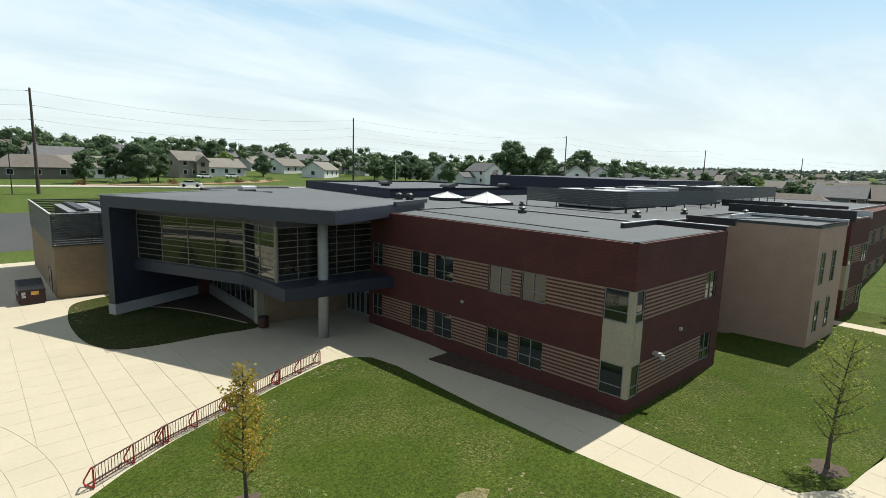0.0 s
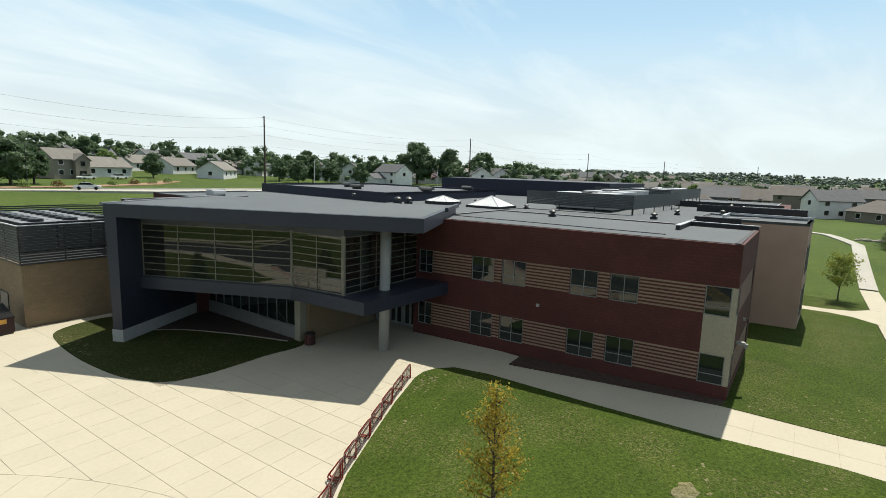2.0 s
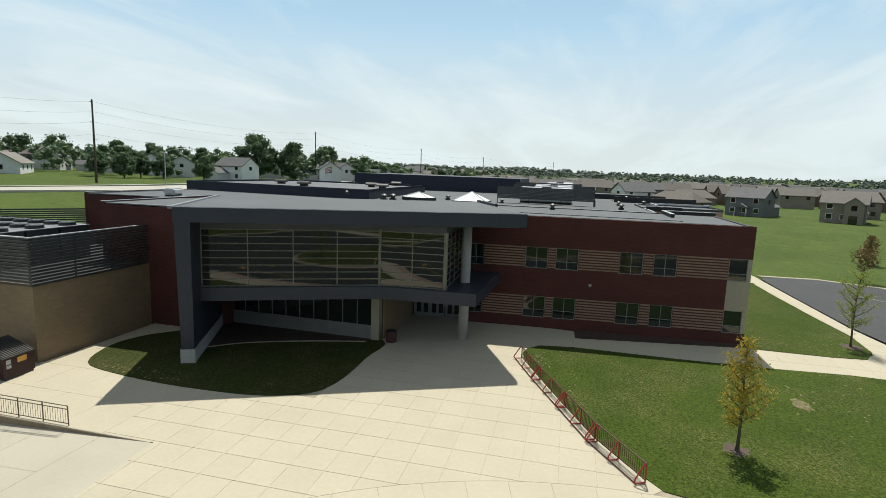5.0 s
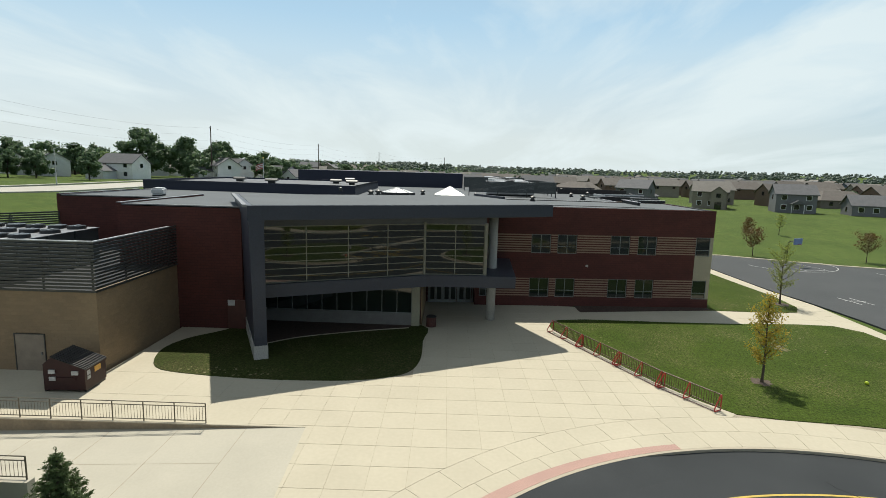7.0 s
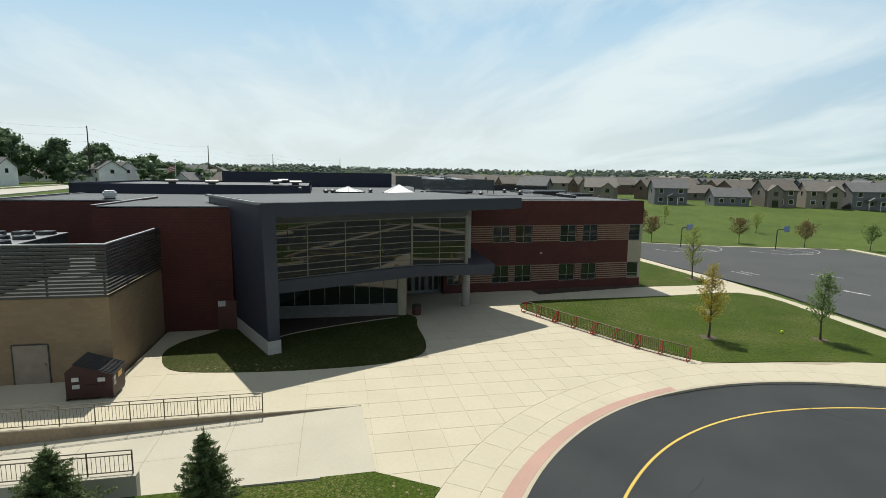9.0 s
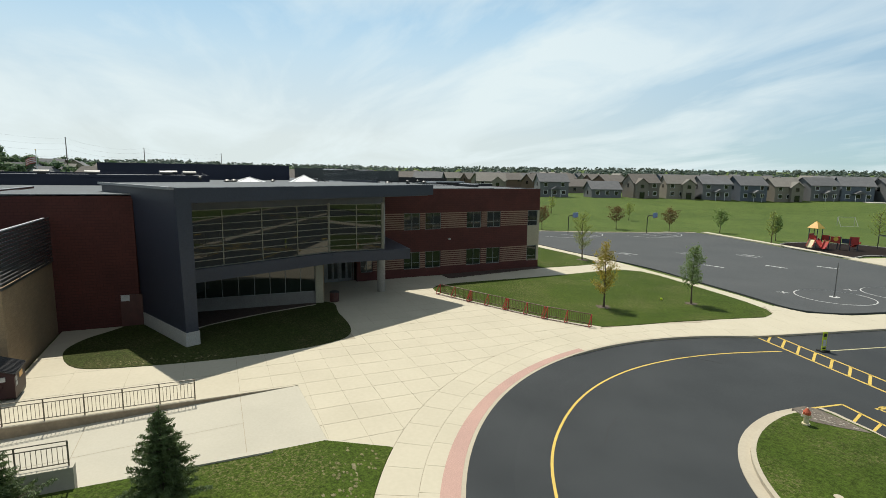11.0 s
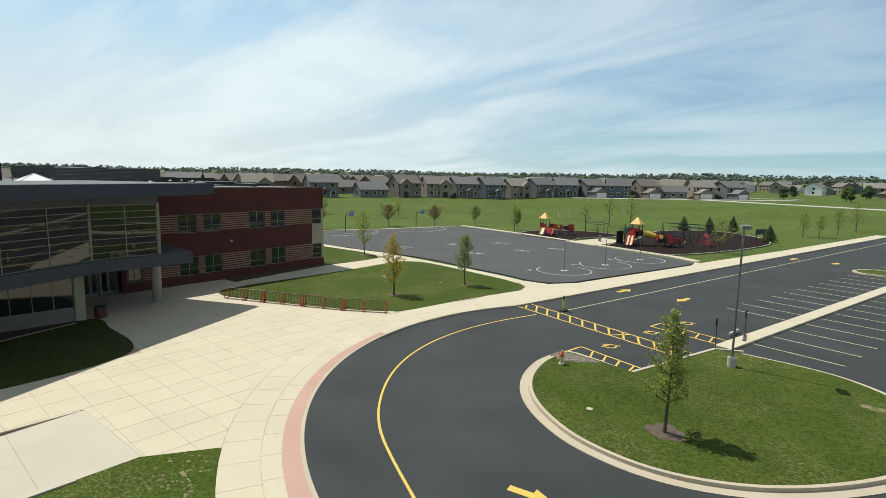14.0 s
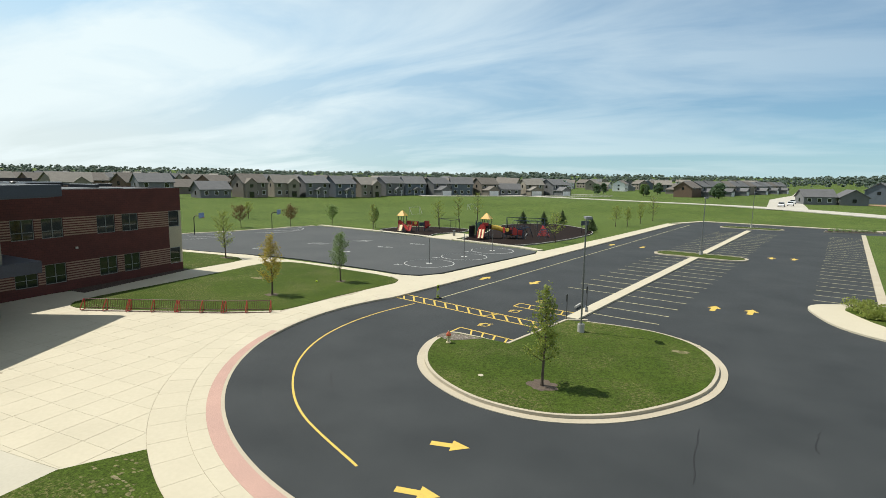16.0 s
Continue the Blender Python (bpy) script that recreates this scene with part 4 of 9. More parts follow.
box(bm, 0.0, 1.2, -0.03, 0.05, Z_LO[1] + 0.02, Z_UP[0] - 0.02, far_m)
box(bm, -0.03, 0.05, 0.0, 1.0, Z_LO[1] + 0.02, Z_UP[0] - 0.02, far_m)
part("corner_panel", bm, "panel", school)
far2_m = heading((63.21, 11.2), (96.0, 12.0))
for s in (3, 9, 15, 21):
    for z in (Z_LO, Z_UP):
        window(school, far2_m, s, s + 1.7, *z, 2, 2, inset=-0.03)
        stripes(far2_m, [(s + 1.8, s + 5.9)], z)

bm = bmesh.new()
band(bm, [(44.8, 9.5), (51.4, 9.2), (51.4, 18), (44.2, 18), (44.8, 9.5), (51.4, 9.2)], -0.03, 0.34, 8.8, 9.02)
part("coping", bm, "screen", school, "dark metal coping of the stair tower")
roofs = {
    "wing": [(24.62, 12.62), (35.7, 12.62), (35.7, 33.5), (23.46, 33.5)],
    "core": [(35.75, 17.6), (44.3, 17.6), (51.4, 13.1), (95.9, 13.3), (95.9, 70.1), (22.3, 70.1), (22.3, 59.9), (14.3, 59.9), (14.3, 51.3), (16.7, 50.5), (16.7, 38.5), (24.1, 38.5), (24.1, 33.55), (35.75, 33.55)],
    "tower": [(44.9, 9.6), (51.3, 9.3), (51.3, 17.9), (44.35, 17.9)],
    "far": [(57.1, 10.0), (63.1, 9.7), (63.1, 19.9), (57.1, 19.9)],
}
for key, poly in roofs.items():
    bm = bmesh.new()
    prism(bm, poly, 8.5, ROOF + (0.006 if key != "core" else 0))
    part("roof", bm, "roof", school, "flat grey membrane roof")
    bm = bmesh.new()
    band(bm, poly + poly[:1], 0.0, 0.3, 8.6, 8.93)
    part("coping", bm, "cap" if key != "wing" else "dark", school)
bm = bmesh.new()
band(bm, [(35.82, 12.52), (35.82, 17.2), (31.0, 17.2)], 0.0, 0.28, 8.7, 9.16)
part("parapet", bm, "dark", school, "dark parapet with pale metal cap")
bm = bmesh.new()
band(bm, [(35.86, 12.45), (35.86, 17.24), (31.0, 17.24)], -0.02, 0.34, 9.164, 9.2)
part("parapet", bm, "coping", school, "pale metal capped parapet")
bm = bmesh.new()
band(bm, [(51.42, 9.15), (51.42, 16.2), (46.5, 16.2)], 0.0, 0.28, 8.7, 9.2)
part("parapet", bm, "coping", school)
bm = bmesh.new()
band(bm, [(63.25, 9.55), (63.25, 16.0), (57.2, 16.0)], 0.0, 0.28, 8.7, 9.4)
part("parapet", bm, "coping", school)
bm = bmesh.new()
box(bm, 56.9, 57.2, 9.7, 20, 8.7, 9.6)
part("parapet", bm, "dark", school)
bm = bmesh.new()
box(bm, 66, 66.3, 12, 24, 8.7, 9.6)
part("parapet", bm, "dark", school)
bm = bmesh.new()
box(bm, 42.0, 42.3, 14.2, 17.8, 8.7, 9.2)
part("parapet", bm, "dark", school)

# brick parapets between the roofs of the north side
for y, x0, x1 in ((60.0, 14.2, 27.0), (70.2, 22.2, 34.0)):
    bm = bmesh.new()
    box(bm, x0 + 0.012, x1, y - 0.3, y - 0.012, 8.782, 8.98)
    part("parapet", bm, "brick", school, "low brick parapet")
    bm = bmesh.new()
    box(bm, x0 - 0.02, x1, y - 0.33, y + 0.03, 8.982, 9.02)
    part("parapet", bm, "cap", school, "grey metal parapet cap")

# raised roofs behind: navy metal boxes
bm = bmesh.new()
prism(bm, [(34.5, 46.6), (60, 47.5), (60, 71.5), (37.5, 71.5)], 8.7, 9.66)
band(bm, [(34.5, 46.6), (60, 47.5), (60, 71.5), (37.5, 71.5), (34.5, 46.6), (60, 47.5)], 0.0, 0.25, 9.6, 9.92)
part("raised_roof", bm, "navy", school, "navy metal clad raised roof")
bm = bmesh.new()
prism(bm, [(34.8, 46.9), (59.8, 47.8), (59.8, 71.2), (37.8, 71.2)], 9.6, 9.7)
part("roof", bm, "soffit", school, "dark grey membrane roof")
bm = bmesh.new()
prism(bm, [(70, 34), (90, 34), (90, 62), (67, 62)], 8.7, 11.35)
part("gymnasium_box", bm, "navy", school, "tall navy metal clad gymnasium box")
bm = bmesh.new()
prism(bm, [(14.4, 51.4), (22.2, 54), (22.2, 59.7), (14.4, 59.7)], 8.5, 8.9)
part("roof", bm, "roof", school)

# ---- entrance volume, turned against the rest: u runs in, v along the front
O = Vector((8.08, 47.85))
U, V = Vector((0.9078, 0.4196)), Vector((0.4196, -0.9078))


def uv(u, v):
    p = O + U * u + V * v
    return (p.x, p.y)


ent_m = Matrix(((V.x, U.x, 0, O.x), (V.y, U.y, 0, O.y), (0, 0, 1, 0), (0, 0, 0, 1)))      # x along v, y along u
bm = bmesh.new()
lo = [bm.verts.new((*uv(u, v), 0.86)) for u, v in ((0, -0.28), (8.3, -0.28), (8.3, 0.45), (0, 0.45))]
hi = [bm.verts.new((*uv(u, v), 8.62)) for u, v in ((0, -0.46), (8.3, -0.46), (8.3, 0.42), (0, 0.42))]
for k in range(4):
    bm.faces.new((lo[k], lo[(k + 1) % 4], hi[(k + 1) % 4], hi[k]))
bm.faces.new(hi); bm.faces.new(lo[::-1])
part("fin_wall", bm, "metal_blue", school, "slate blue metal clad fin wall")
bm = bmesh.new()
prism(bm, [uv(-0.04, -0.34), uv(8.3, -0.34), uv(8.3, 0.5), uv(-0.04, 0.5)], -0.3, 0.88)
part("fin_base", bm, "white_wall", school, "white concrete base of the fin wall")
CAN_V, CAN_U = 21.26, 13.0
bm = bmesh.new()
prism(bm, [uv(0, -0.52), uv(CAN_U, -0.52), uv(CAN_U, CAN_V), uv(0, CAN_V)], 8.62, 9.50)
part("canopy", bm, "metal_blue", school, "slate blue metal canopy roof")
bm = bmesh.new()
prism(bm, [uv(0.25, -0.2), uv(CAN_U - 0.2, -0.2), uv(CAN_U - 0.2, CAN_V - 0.25), uv(0.25, CAN_V - 0.25)], 9.42, 9.515)
part("roof", bm, "roof", school)
bm = bmesh.new()
prism(bm, [uv(0.3, 0.9), uv(CAN_U - 0.5, 0.9), uv(CAN_U - 0.5, CAN_V - 0.4), uv(0.3, CAN_V - 0.4)], 8.56, 8.63)
part("soffit", bm, "soffit", school)
bm = bmesh.new()
band(bm, [uv(0, -0.52), uv(CAN_U, -0.52)], 0, 0.25, 9.4, 9.56)
part("parapet", bm, "cap", school)
bm = bmesh.new()
band(bm, [uv(CAN_U, CAN_V), uv(7.5, CAN_V)], 0, 0.25, 9.4, 9.7)
part("parapet", bm, "metal_blue", school)
bm = bmesh.new()
prism(bm, [uv(CAN_U - 4.2, CAN_V - 0.9), uv(CAN_U - 3.2, CAN_V - 0.9), uv(CAN_U - 3.2, CAN_V - 0.3), uv(CAN_U - 4.2, CAN_V - 0.3)], 8.15, 8.56)
part("downstand", bm, "metal_blue", school, "small metal clad block under the canopy")

GA, GB, GC, GD = uv(2.25, 0.44), uv(2.25, 11.75), (15.45, 33.65), (23.3, 33.8)
Z_GL = (4.27, 8.02)
rows8 = 8
window(school, heading(GA, GB), 0, 11.31, *Z_GL, 4, rows8, inset=0.0, bar=0.062, frame_mat="frame", glass="curtain_glass", name="curtain_wall")
window(school, heading(GB, GC), 0, (Vector(GC) - Vector(GB)).length, *Z_GL, 2, rows8, inset=0.0, bar=0.062, frame_mat="frame", glass="curtain_glass", name="curtain_wall")
window(school, heading(GC, GD), 0, (Vector(GD) - Vector(GC)).length, *Z_GL, 5, rows8, inset=0.0, bar=0.062, frame_mat="frame", glass="curtain_glass", name="curtain_wall")
for p, r in ((GB, 0.1), (GC, 0.15)):
    bm = bmesh.new()
    tube(bm, (*p, 4.2), (*p, 8.1), r, r, 10)
    part("corner_mullion", bm, "frame", school)
bm = bmesh.new()
prism(bm, [GA, GB, GC, GD, (23.3, 36), (16.9, 38.5), uv(8, 0.85)], 8.0, 8.6)
part("bulkhead", bm, "soffit", school)
# solid block behind the upper glass, its dark colour standing for unlit rooms
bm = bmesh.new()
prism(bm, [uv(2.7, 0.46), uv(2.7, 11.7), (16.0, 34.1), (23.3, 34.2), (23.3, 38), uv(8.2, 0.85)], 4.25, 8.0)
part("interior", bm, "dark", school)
# floor slab with its tapering prow
slab = [uv(1.85, 0.44), uv(1.85, 11.85), (14.95, 31.4), (23.35, 30.9), (24.0, 38.3), (16.4, 38.3), uv(8.2, 0.44)]
bm = bmesh.new()
prism(bm, slab, 3.42, 4.26)
part("floor_slab", bm, "metal_blue", school, "slate blue metal edged floor slab")
bm = bmesh.new()
tube(bm, (18.55, 32.85, -0.2), (18.55, 32.85, 8.6), 0.36, 0.36, 28)
part("column", bm, "white_wall", school, "round pale concrete column", smooth=True)
# lower wall under the slab
LW0, LW1 = (16.25, 38.5), (16.55, 50.6)
low_m = heading(LW1, LW0)
LW = (Vector(LW1) - Vector(LW0)).length
bm = bmesh.new()
box(bm, 0, LW, -0.12, 0.3, -0.3, 0.95, low_m)
part("plinth", bm, "plinth", school, "pale concrete plinth under the lower glazing")
window(school, low_m, 0, LW - 0.55, 0.95, 3.42, 10, 1, inset=0.0, bar=0.05, frame_mat="frame_grey", glass="glass", name="ribbon_window")
bm = bmesh.new()
box(bm, LW - 0.55, LW + 0.05, -0.25, 0.35, -0.3, 3.42, low_m)
part("pier", bm, "pier", school, "beige pier beside the entrance")
bm = bmesh.new()
prism(bm, [(16.6, 38.28), (24.0, 38.28), (24.0, 38.38), (16.6, 38.38)], -0.3, 3.42)
part("entrance_wall", bm, "tan", school)
# entrance doors
door_m = heading((23.65, 38.1), (23.95, 34.0))
bm = bmesh.new()
box(bm, 0, 4.1, 0.05, 0.15, 2.2, 3.42, door_m)
for s in (0, 1.3, 2.65, 4.0):
    box(bm, s, s + 0.12, -0.02, 0.12, 0, 3.42, door_m)
box(bm, 0, 4.1, -0.03, 0.13, 2.15, 2.27, door_m)
part("door_frame", bm, "frame_grey", school)
for s in (0.12, 1.42, 2.77):
    bm = bmesh.new()
    for a in (0, 0.59):
        box(bm, s + a, s + a + 0.1, 0.0, 0.06, 0, 2.15, door_m)
        box(bm, s + a + 0.48, s + a + 0.58, 0.0, 0.06, 0, 2.15, door_m)
        box(bm, s + a + 0.1, s + a + 0.48, 0.0, 0.06, 2.03, 2.15, door_m)
        box(bm, s + a + 0.1, s + a + 0.48, 0.0, 0.06, 0, 0.28, door_m)
    door = part("door", bm, "frame_grey", school, "grey framed glass entrance door")
    for a in (0.1, 0.69):
        bm = bmesh.new()
        box(bm, s + a, s + a + 0.38, 0.02, 0.04, 0.28, 2.03, door_m)
        part("pane", bm, "glass", door)

# side door in the red wall
bm = bmesh.new()
box(bm, 14.1, 14.22, 51.0, 52.3, 0, 2.15)
part("door", bm, "rust_rail", school, "dark red brown steel side door")
bm = bmesh.new()
box(bm, 14.05, 14.1, 51.75, 52.25, 1.75, 2.15)
part("notice", bm, "white", school)

# ---- service annex of tan block with its louvered roof screen
AX, AY = 5.4, 55.9
for p, q, holes in (((AX, 75.5), (AX, AY), [(14.9, 16.3, -1.5, 2.2)]), ((AX + 0.302, AY), (14.2, AY), []), ((15.9, 75.5), (AX + 0.302, 75.5), []), ((22.2, 70.0), (15.9, 75.5), [])):
    bm = bmesh.new()
    wall(bm, p, q, -1.5, 4.66, 0.3, holes)
    part("annex_wall", bm, "tan", school, "tan concrete block wall of the service annex")
bm = bmesh.new()
box(bm, AX + 0.1, AX + 0.16, 59.2, 60.6, -0.3, 2.2)
part("door", bm, "tan", school, "tan painted steel service door")
bm = bmesh.new()
prism(bm, [(AX + 0.3, AY + 0.3), (14.2, AY + 0.3), (14.2, 60.0), (22.2, 60.0), (22.2, 69.8), (15.8, 75.2), (AX + 0.3, 75.2)], 4.3, 4.6)
part("roof", bm, "dark", school)
bm = bmesh.new()
box(bm, AX - 0.03, AX - 0.004, 59.0, 60.65, 0.0, 2.12)
sd = part("service_door", bm, "service_grey", school, "beige painted steel service door")
bm = bmesh.new()
for y0, y1, z0, z1 in ((58.95, 59.0, 0, 2.17), (60.65, 60.7, 0, 2.17), (59.0, 60.65, 2.12, 2.17)):
    box(bm, AX - 0.06, AX - 0.005, y0, y1, z0, z1)
part("door_frame", bm, "louver", sd)
bm = bmesh.new()
box(bm, AX - 0.09, AX - 0.03, 59.12, 59.2, 0.95, 1.1)
part("handle", bm, "steel", sd)
S0, S1, SP = 4.62, 7.45, 15
for k in range(SP):
    z = S0 + (S1 - S0 - 0.1) * k / (SP - 1)
    for x0, x1, y0, y1 in ((AX - 0.08, AX - 0.03, AY - 0.08, 75.5), (AX - 0.03, 14.15, AY - 0.08, AY - 0.03), (AX, 15.9, 75.5, 75.55)):
        bm = bmesh.new()
        box(bm, x0, x1, y0, y1, z, z + 0.13)
        part("slat", bm, "louver", school)
    bm = bmesh.new()
    prism(bm, bar((15.9, 75.52), (22.15, 70.0), 0.05), z, z + 0.13)
    part("slat", bm, "louver", school)
bm = bmesh.new()
for y in [AY + 0.1 + 2.75 * k for k in range(8)]:
    box(bm, AX - 0.02, AX + 0.06, y, y + 0.08, S0, S1)
for x in (8.2, 10.9, 13.1):
    box(bm, x, x + 0.08, AY - 0.02, AY + 0.06, S0, S1)
part("screen_post", bm, "black", school)
bm = bmesh.new()
box(bm, AX - 0.1, 13.2, AY - 0.1, AY + 0.05, S1 + 0.004, S1 + 0.06)
box(bm, AX - 0.1, AX + 0.05, AY + 0.052, 75.5, S1 + 0.004, S1 + 0.06)
part("screen_cap", bm, "coping", school)

# ---------------------------------------------------------------- road paint
def paint(name, pieces, mat, label, z=ASPHALT_Z):
    """Flat paint marks: pieces are polygons, all of one marking."""
    bm = bmesh.new()
    for poly in pieces:
        prism(bm, poly, z - 0.01, z + 0.006)
    return tagged(part(name, bm, mat), label, "road marking", kind="structure")


def strip_poly(line, w):
    out_l, out_r = [], []
    for i, p in enumerate(line):
        a, b = Vector(line[max(i - 1, 0)]), Vector(line[min(i + 1, len(line) - 1)])
        d = (b - a).normalized()
        n = Vector((-d.y, d.x)) * w / 2
        out_l.append(tuple(Vector(p) + n)); out_r.append(tuple(Vector(p) - n))
    return out_l + out_r[::-1]


lane = [(C0[0] + r * math.cos(radians(a)), C0[1] + r * math.sin(radians(a))) for a, r in ((-28.5, 16.3), (-14, 15.84), (0, 15.72), (14, 15.72), (28, 15.72), (42, 15.74), (56, 15.84), (74, 16.15))]
paint("lane_line", [strip_poly(spline(lane, 7), 0.11)], "yellow", "curved yellow lane line round the turning circle")
paint("lane_line", [bar((-6.5, 11.5), (-26.9, -88.5), 0.11)], "stall_yellow", "long straight yellow lane line along the car park")


def arrow(tip, d, z=ASPHALT_Z, size=1.0):
    d = Vector(d).normalized()
    n = Vector((-d.y, d.x))
    q = lambda s, w: tuple(Vector(tip) - d * (s * size) + n * (w * size))
    return [q(0, 0), q(0.75, 0.42), q(0.75, 0.16), q(1.6, 0.16), q(1.6, -0.16), q(0.75, -0.16), q(0.75, -0.42)]


for tip, d, sz in (((-18.6, 34.5), (-1, -0.18), 1.0), ((-18.9, 37.9), (-1, -0.16), 1.0), ((-7.0, -0.4), P_DIR, 1.3), ((-11.9, 1.6), -P_DIR, 1.3), ((-28.6, 3.0), P_DIR, 1.3), ((-31.3, 3.0), P_DIR, 1.3),
                   ((-15.3, -38), P_DIR, 1.3), ((-19.6, -35.3), -P_DIR, 1.3), ((-37.3, -33.9), P_DIR, 1.3), ((-40.0, -34.2), P_DIR, 1.3)):
    paint("arrow_marking", [arrow(tip, d, size=sz)], "yellow", "yellow direction arrow painted on asphalt")

# crossing: two long lines with rungs
ca, cb, cc, cd = Vector((-2.9, 13.0)), Vector((-16.7, 16.7)), Vector((-3.05, 11.5)), Vector((-17.2, 15.45))
rungs = [bar(cc.lerp(cd, (1.08 * k - 0.15) / 13), ca.lerp(cb, (1.08 * k + 0.95) / 13), 0.15) for k in range(12)]
paint("crossing_marking", [bar(ca, cb, 0.13), bar(cc, cd, 0.13), bar((-11.9, 15.4), (-12.9, 14.3), 0.13)] + rungs, "yellow", "yellow ladder crossing painted on asphalt")
ha, hb, hc, hd = Vector((-11.7, 19.05)), Vector((-16.45, 20.35)), Vector((-11.95, 20.7)), Vector((-16.1, 21.45))
paint("hatch_marking", [bar(ha, hb, 0.12), bar((-11.4, 21.0), ha, 0.12)] + [bar(ha.lerp(hb, k / 5), hc.lerp(hd, (k + 0.45) / 5), 0.12) for k in range(1, 5)], "yellow", "yellow hatched bay beside the island")
ha, hb, hc, hd = Vector((-13.4, 9.95)), Vector((-18.2, 11.1)), Vector((-13.15, 11.2)), Vector((-17.8, 12.35))
paint("hatch_marking", [bar(ha, hb, 0.12), bar(hc, hd, 0.12), bar(ha, hc, 0.12)] + [bar(ha.lerp(hb, k / 5), hc.lerp(hd, (k + 0.5) / 5), 0.12) for k in range(1, 5)], "yellow", "yellow hatched access aisle")
for x, y in ((-12.97, 17.65), (-13.75, 12.8), (-14.8, 8.45)):
    d = P_DIR
    ring = [(x + 0.38 * math.cos(a), y + 0.38 * math.sin(a)) for a in [math.pi * 2 * k / 14 for k in range(15)]]
    paint("wheelchair_marking", [strip_poly(ring, 0.11), bar((x + 0.1, y - 0.35), (x + 0.35, y + 0.45), 0.13), bar((x - 0.5, y - 0.45), (x - 0.15, y - 0.3), 0.13)], "yellow", "yellow wheelchair symbol on asphalt")

# tar sealed cracks
crack_rnd = random.Random(4)
for p0, p1 in (((-26.88, 28.7), (-26.5, 33.3)), ((-31.47, 26.7), (-31.0, 28.8)), ((-8.6, 30.1), (-10.4, 32.3)), ((-3.2, 21.0), (-5.6, 19.6)), ((-24.0, -12.0), (-27.5, -12.8))):
    p0, p1 = Vector(p0), Vector(p1)
    n = Vector((p0.y - p1.y, p1.x - p0.x)).normalized()
    line = [tuple(p0.lerp(p1, k / 7) + n * crack_rnd.uniform(-0.09, 0.09)) for k in range(8)]
    paint("crack_seal", [strip_poly(line, 0.045)], "seal", "thin dark sealed crack in the asphalt")
# stall lines on both sides of the centre walk
WALK0 = Vector((-18.45, 12.8))
PERP = Vector((-P_DIR.y, P_DIR.x))
Q = Vector((-0.2145, -0.9767))
for k in range(31):
    s = 2.4 + 2.82 * k
    if 41.5 < s < 46.5:
        continue
    p = WALK0 + Q * s
    pieces = [bar(p - PERP * 0.6, p - PERP * 5.6, 0.1)]
    if s > 8.5:
        pieces.append(bar(p + PERP * 0.6, p + PERP * 5.2, 0.1))
    paint("stall_line", pieces, "stall_yellow", "faded yellow parking stall line")
for k in range(26):
    p = Vector((-36.2, -1.6)) + Q * (2.3 + 2.82 * k)
    paint("stall_line", [bar(p, p - PERP * 5.0, 0.1)], "stall_yellow", "faded yellow parking stall line")
# centre walk
bm = bmesh.new()
for s in [2.6 * k for k in range(36)]:
    if 41 < s < 45.5:
        continue
    a, b = WALK0 + Q * (s - 0.4), WALK0 + Q * (s + 2.57 - 0.4)
    prism(bm, [tuple(a - PERP * 0.5), tuple(a + PERP * 0.5), tuple(b + PERP * 0.5), tuple(b - PERP * 0.5)], GROUND_Z - 0.1, 0.0)
tagged(part("pavement", bm, "concrete"), "narrow concrete walk between parking rows", "pavement", kind="structure")


def island(center, length, width, label):
    """A planted island with round ends across the parking rows."""
    c = Vector(center)
    pts = []
    for k in range(24):
        a = 2 * math.pi * k / 24
        ex = (length / 2 - width / 2) * (1 if math.cos(a) >= 0 else -1) + width / 2 * math.cos(a)
        pts.append(tuple(c + PERP * ex + Q * (width / 2 * math.sin(a))))
    bm = bmesh.new()
    prism(bm, pts, GROUND_Z - 0.1, 0.03)
    tagged(part("lawn", bm, "grass"), label, "lawn", kind="structure")
    bm = bmesh.new()
    band(bm, pts + pts[:2], 0.0, 0.38, GROUND_Z - 0.1, 0.02)
    tagged(part("kerb", bm, "kerb"), "pale kerb of a small parking island", "kerb", kind="structure")


island((-27.9, -29.6), 11.4, 4.0, "small grass island across the parking rows")
island((-39.6, -85.5), 12.0, 4.0, "small grass island at the end of the parking rows")

# planted bed and walk on the west side of the car park
bed = spline([(-35.6, 0.3), (-35.6, 2.6), (-36.4, 6.4), (-38.6, 9.2), (-43, 11.5), (-60, 14), (-60, -4), (-44, -4.6), (-41.2, -3.4), (-38.2, -2.2), (-36.4, -1.2)], 3, True)
sheet("pavement", bed, GROUND_Z - 0.1, -0.0, "concrete", "pale concrete walk round the planted bed", "pavement")
bed2 = spline([(-38.4, -0.6), (-38.6, 2.0), (-39.6, 5.0), (-42.0, 7.5), (-47, 9.3), (-60, 11), (-60, -2), (-46, -3.0), (-41.5, -2.2)], 3, True)
sheet("lawn", bed2, GROUND_Z - 0.1, 0.03, "grass", "lawn bed with low evergreen shrubs", "lawn")
bm = bmesh.new()
a, b = Vector((-41.4, -3.6)), Vector((-58.6, -80.0))
for k in range(30):
    p, q = a.lerp(b, k / 30), a.lerp(b, (k + 0.99) / 30)
    prism(bm, [tuple(p), tuple(q), tuple(q - PERP * 0.7), tuple(p - PERP * 0.7)], GROUND_Z - 0.1, 0.0)
tagged(part("pavement", bm, "kerb"), "worn concrete kerb along the west parking row", "kerb", kind="structure")
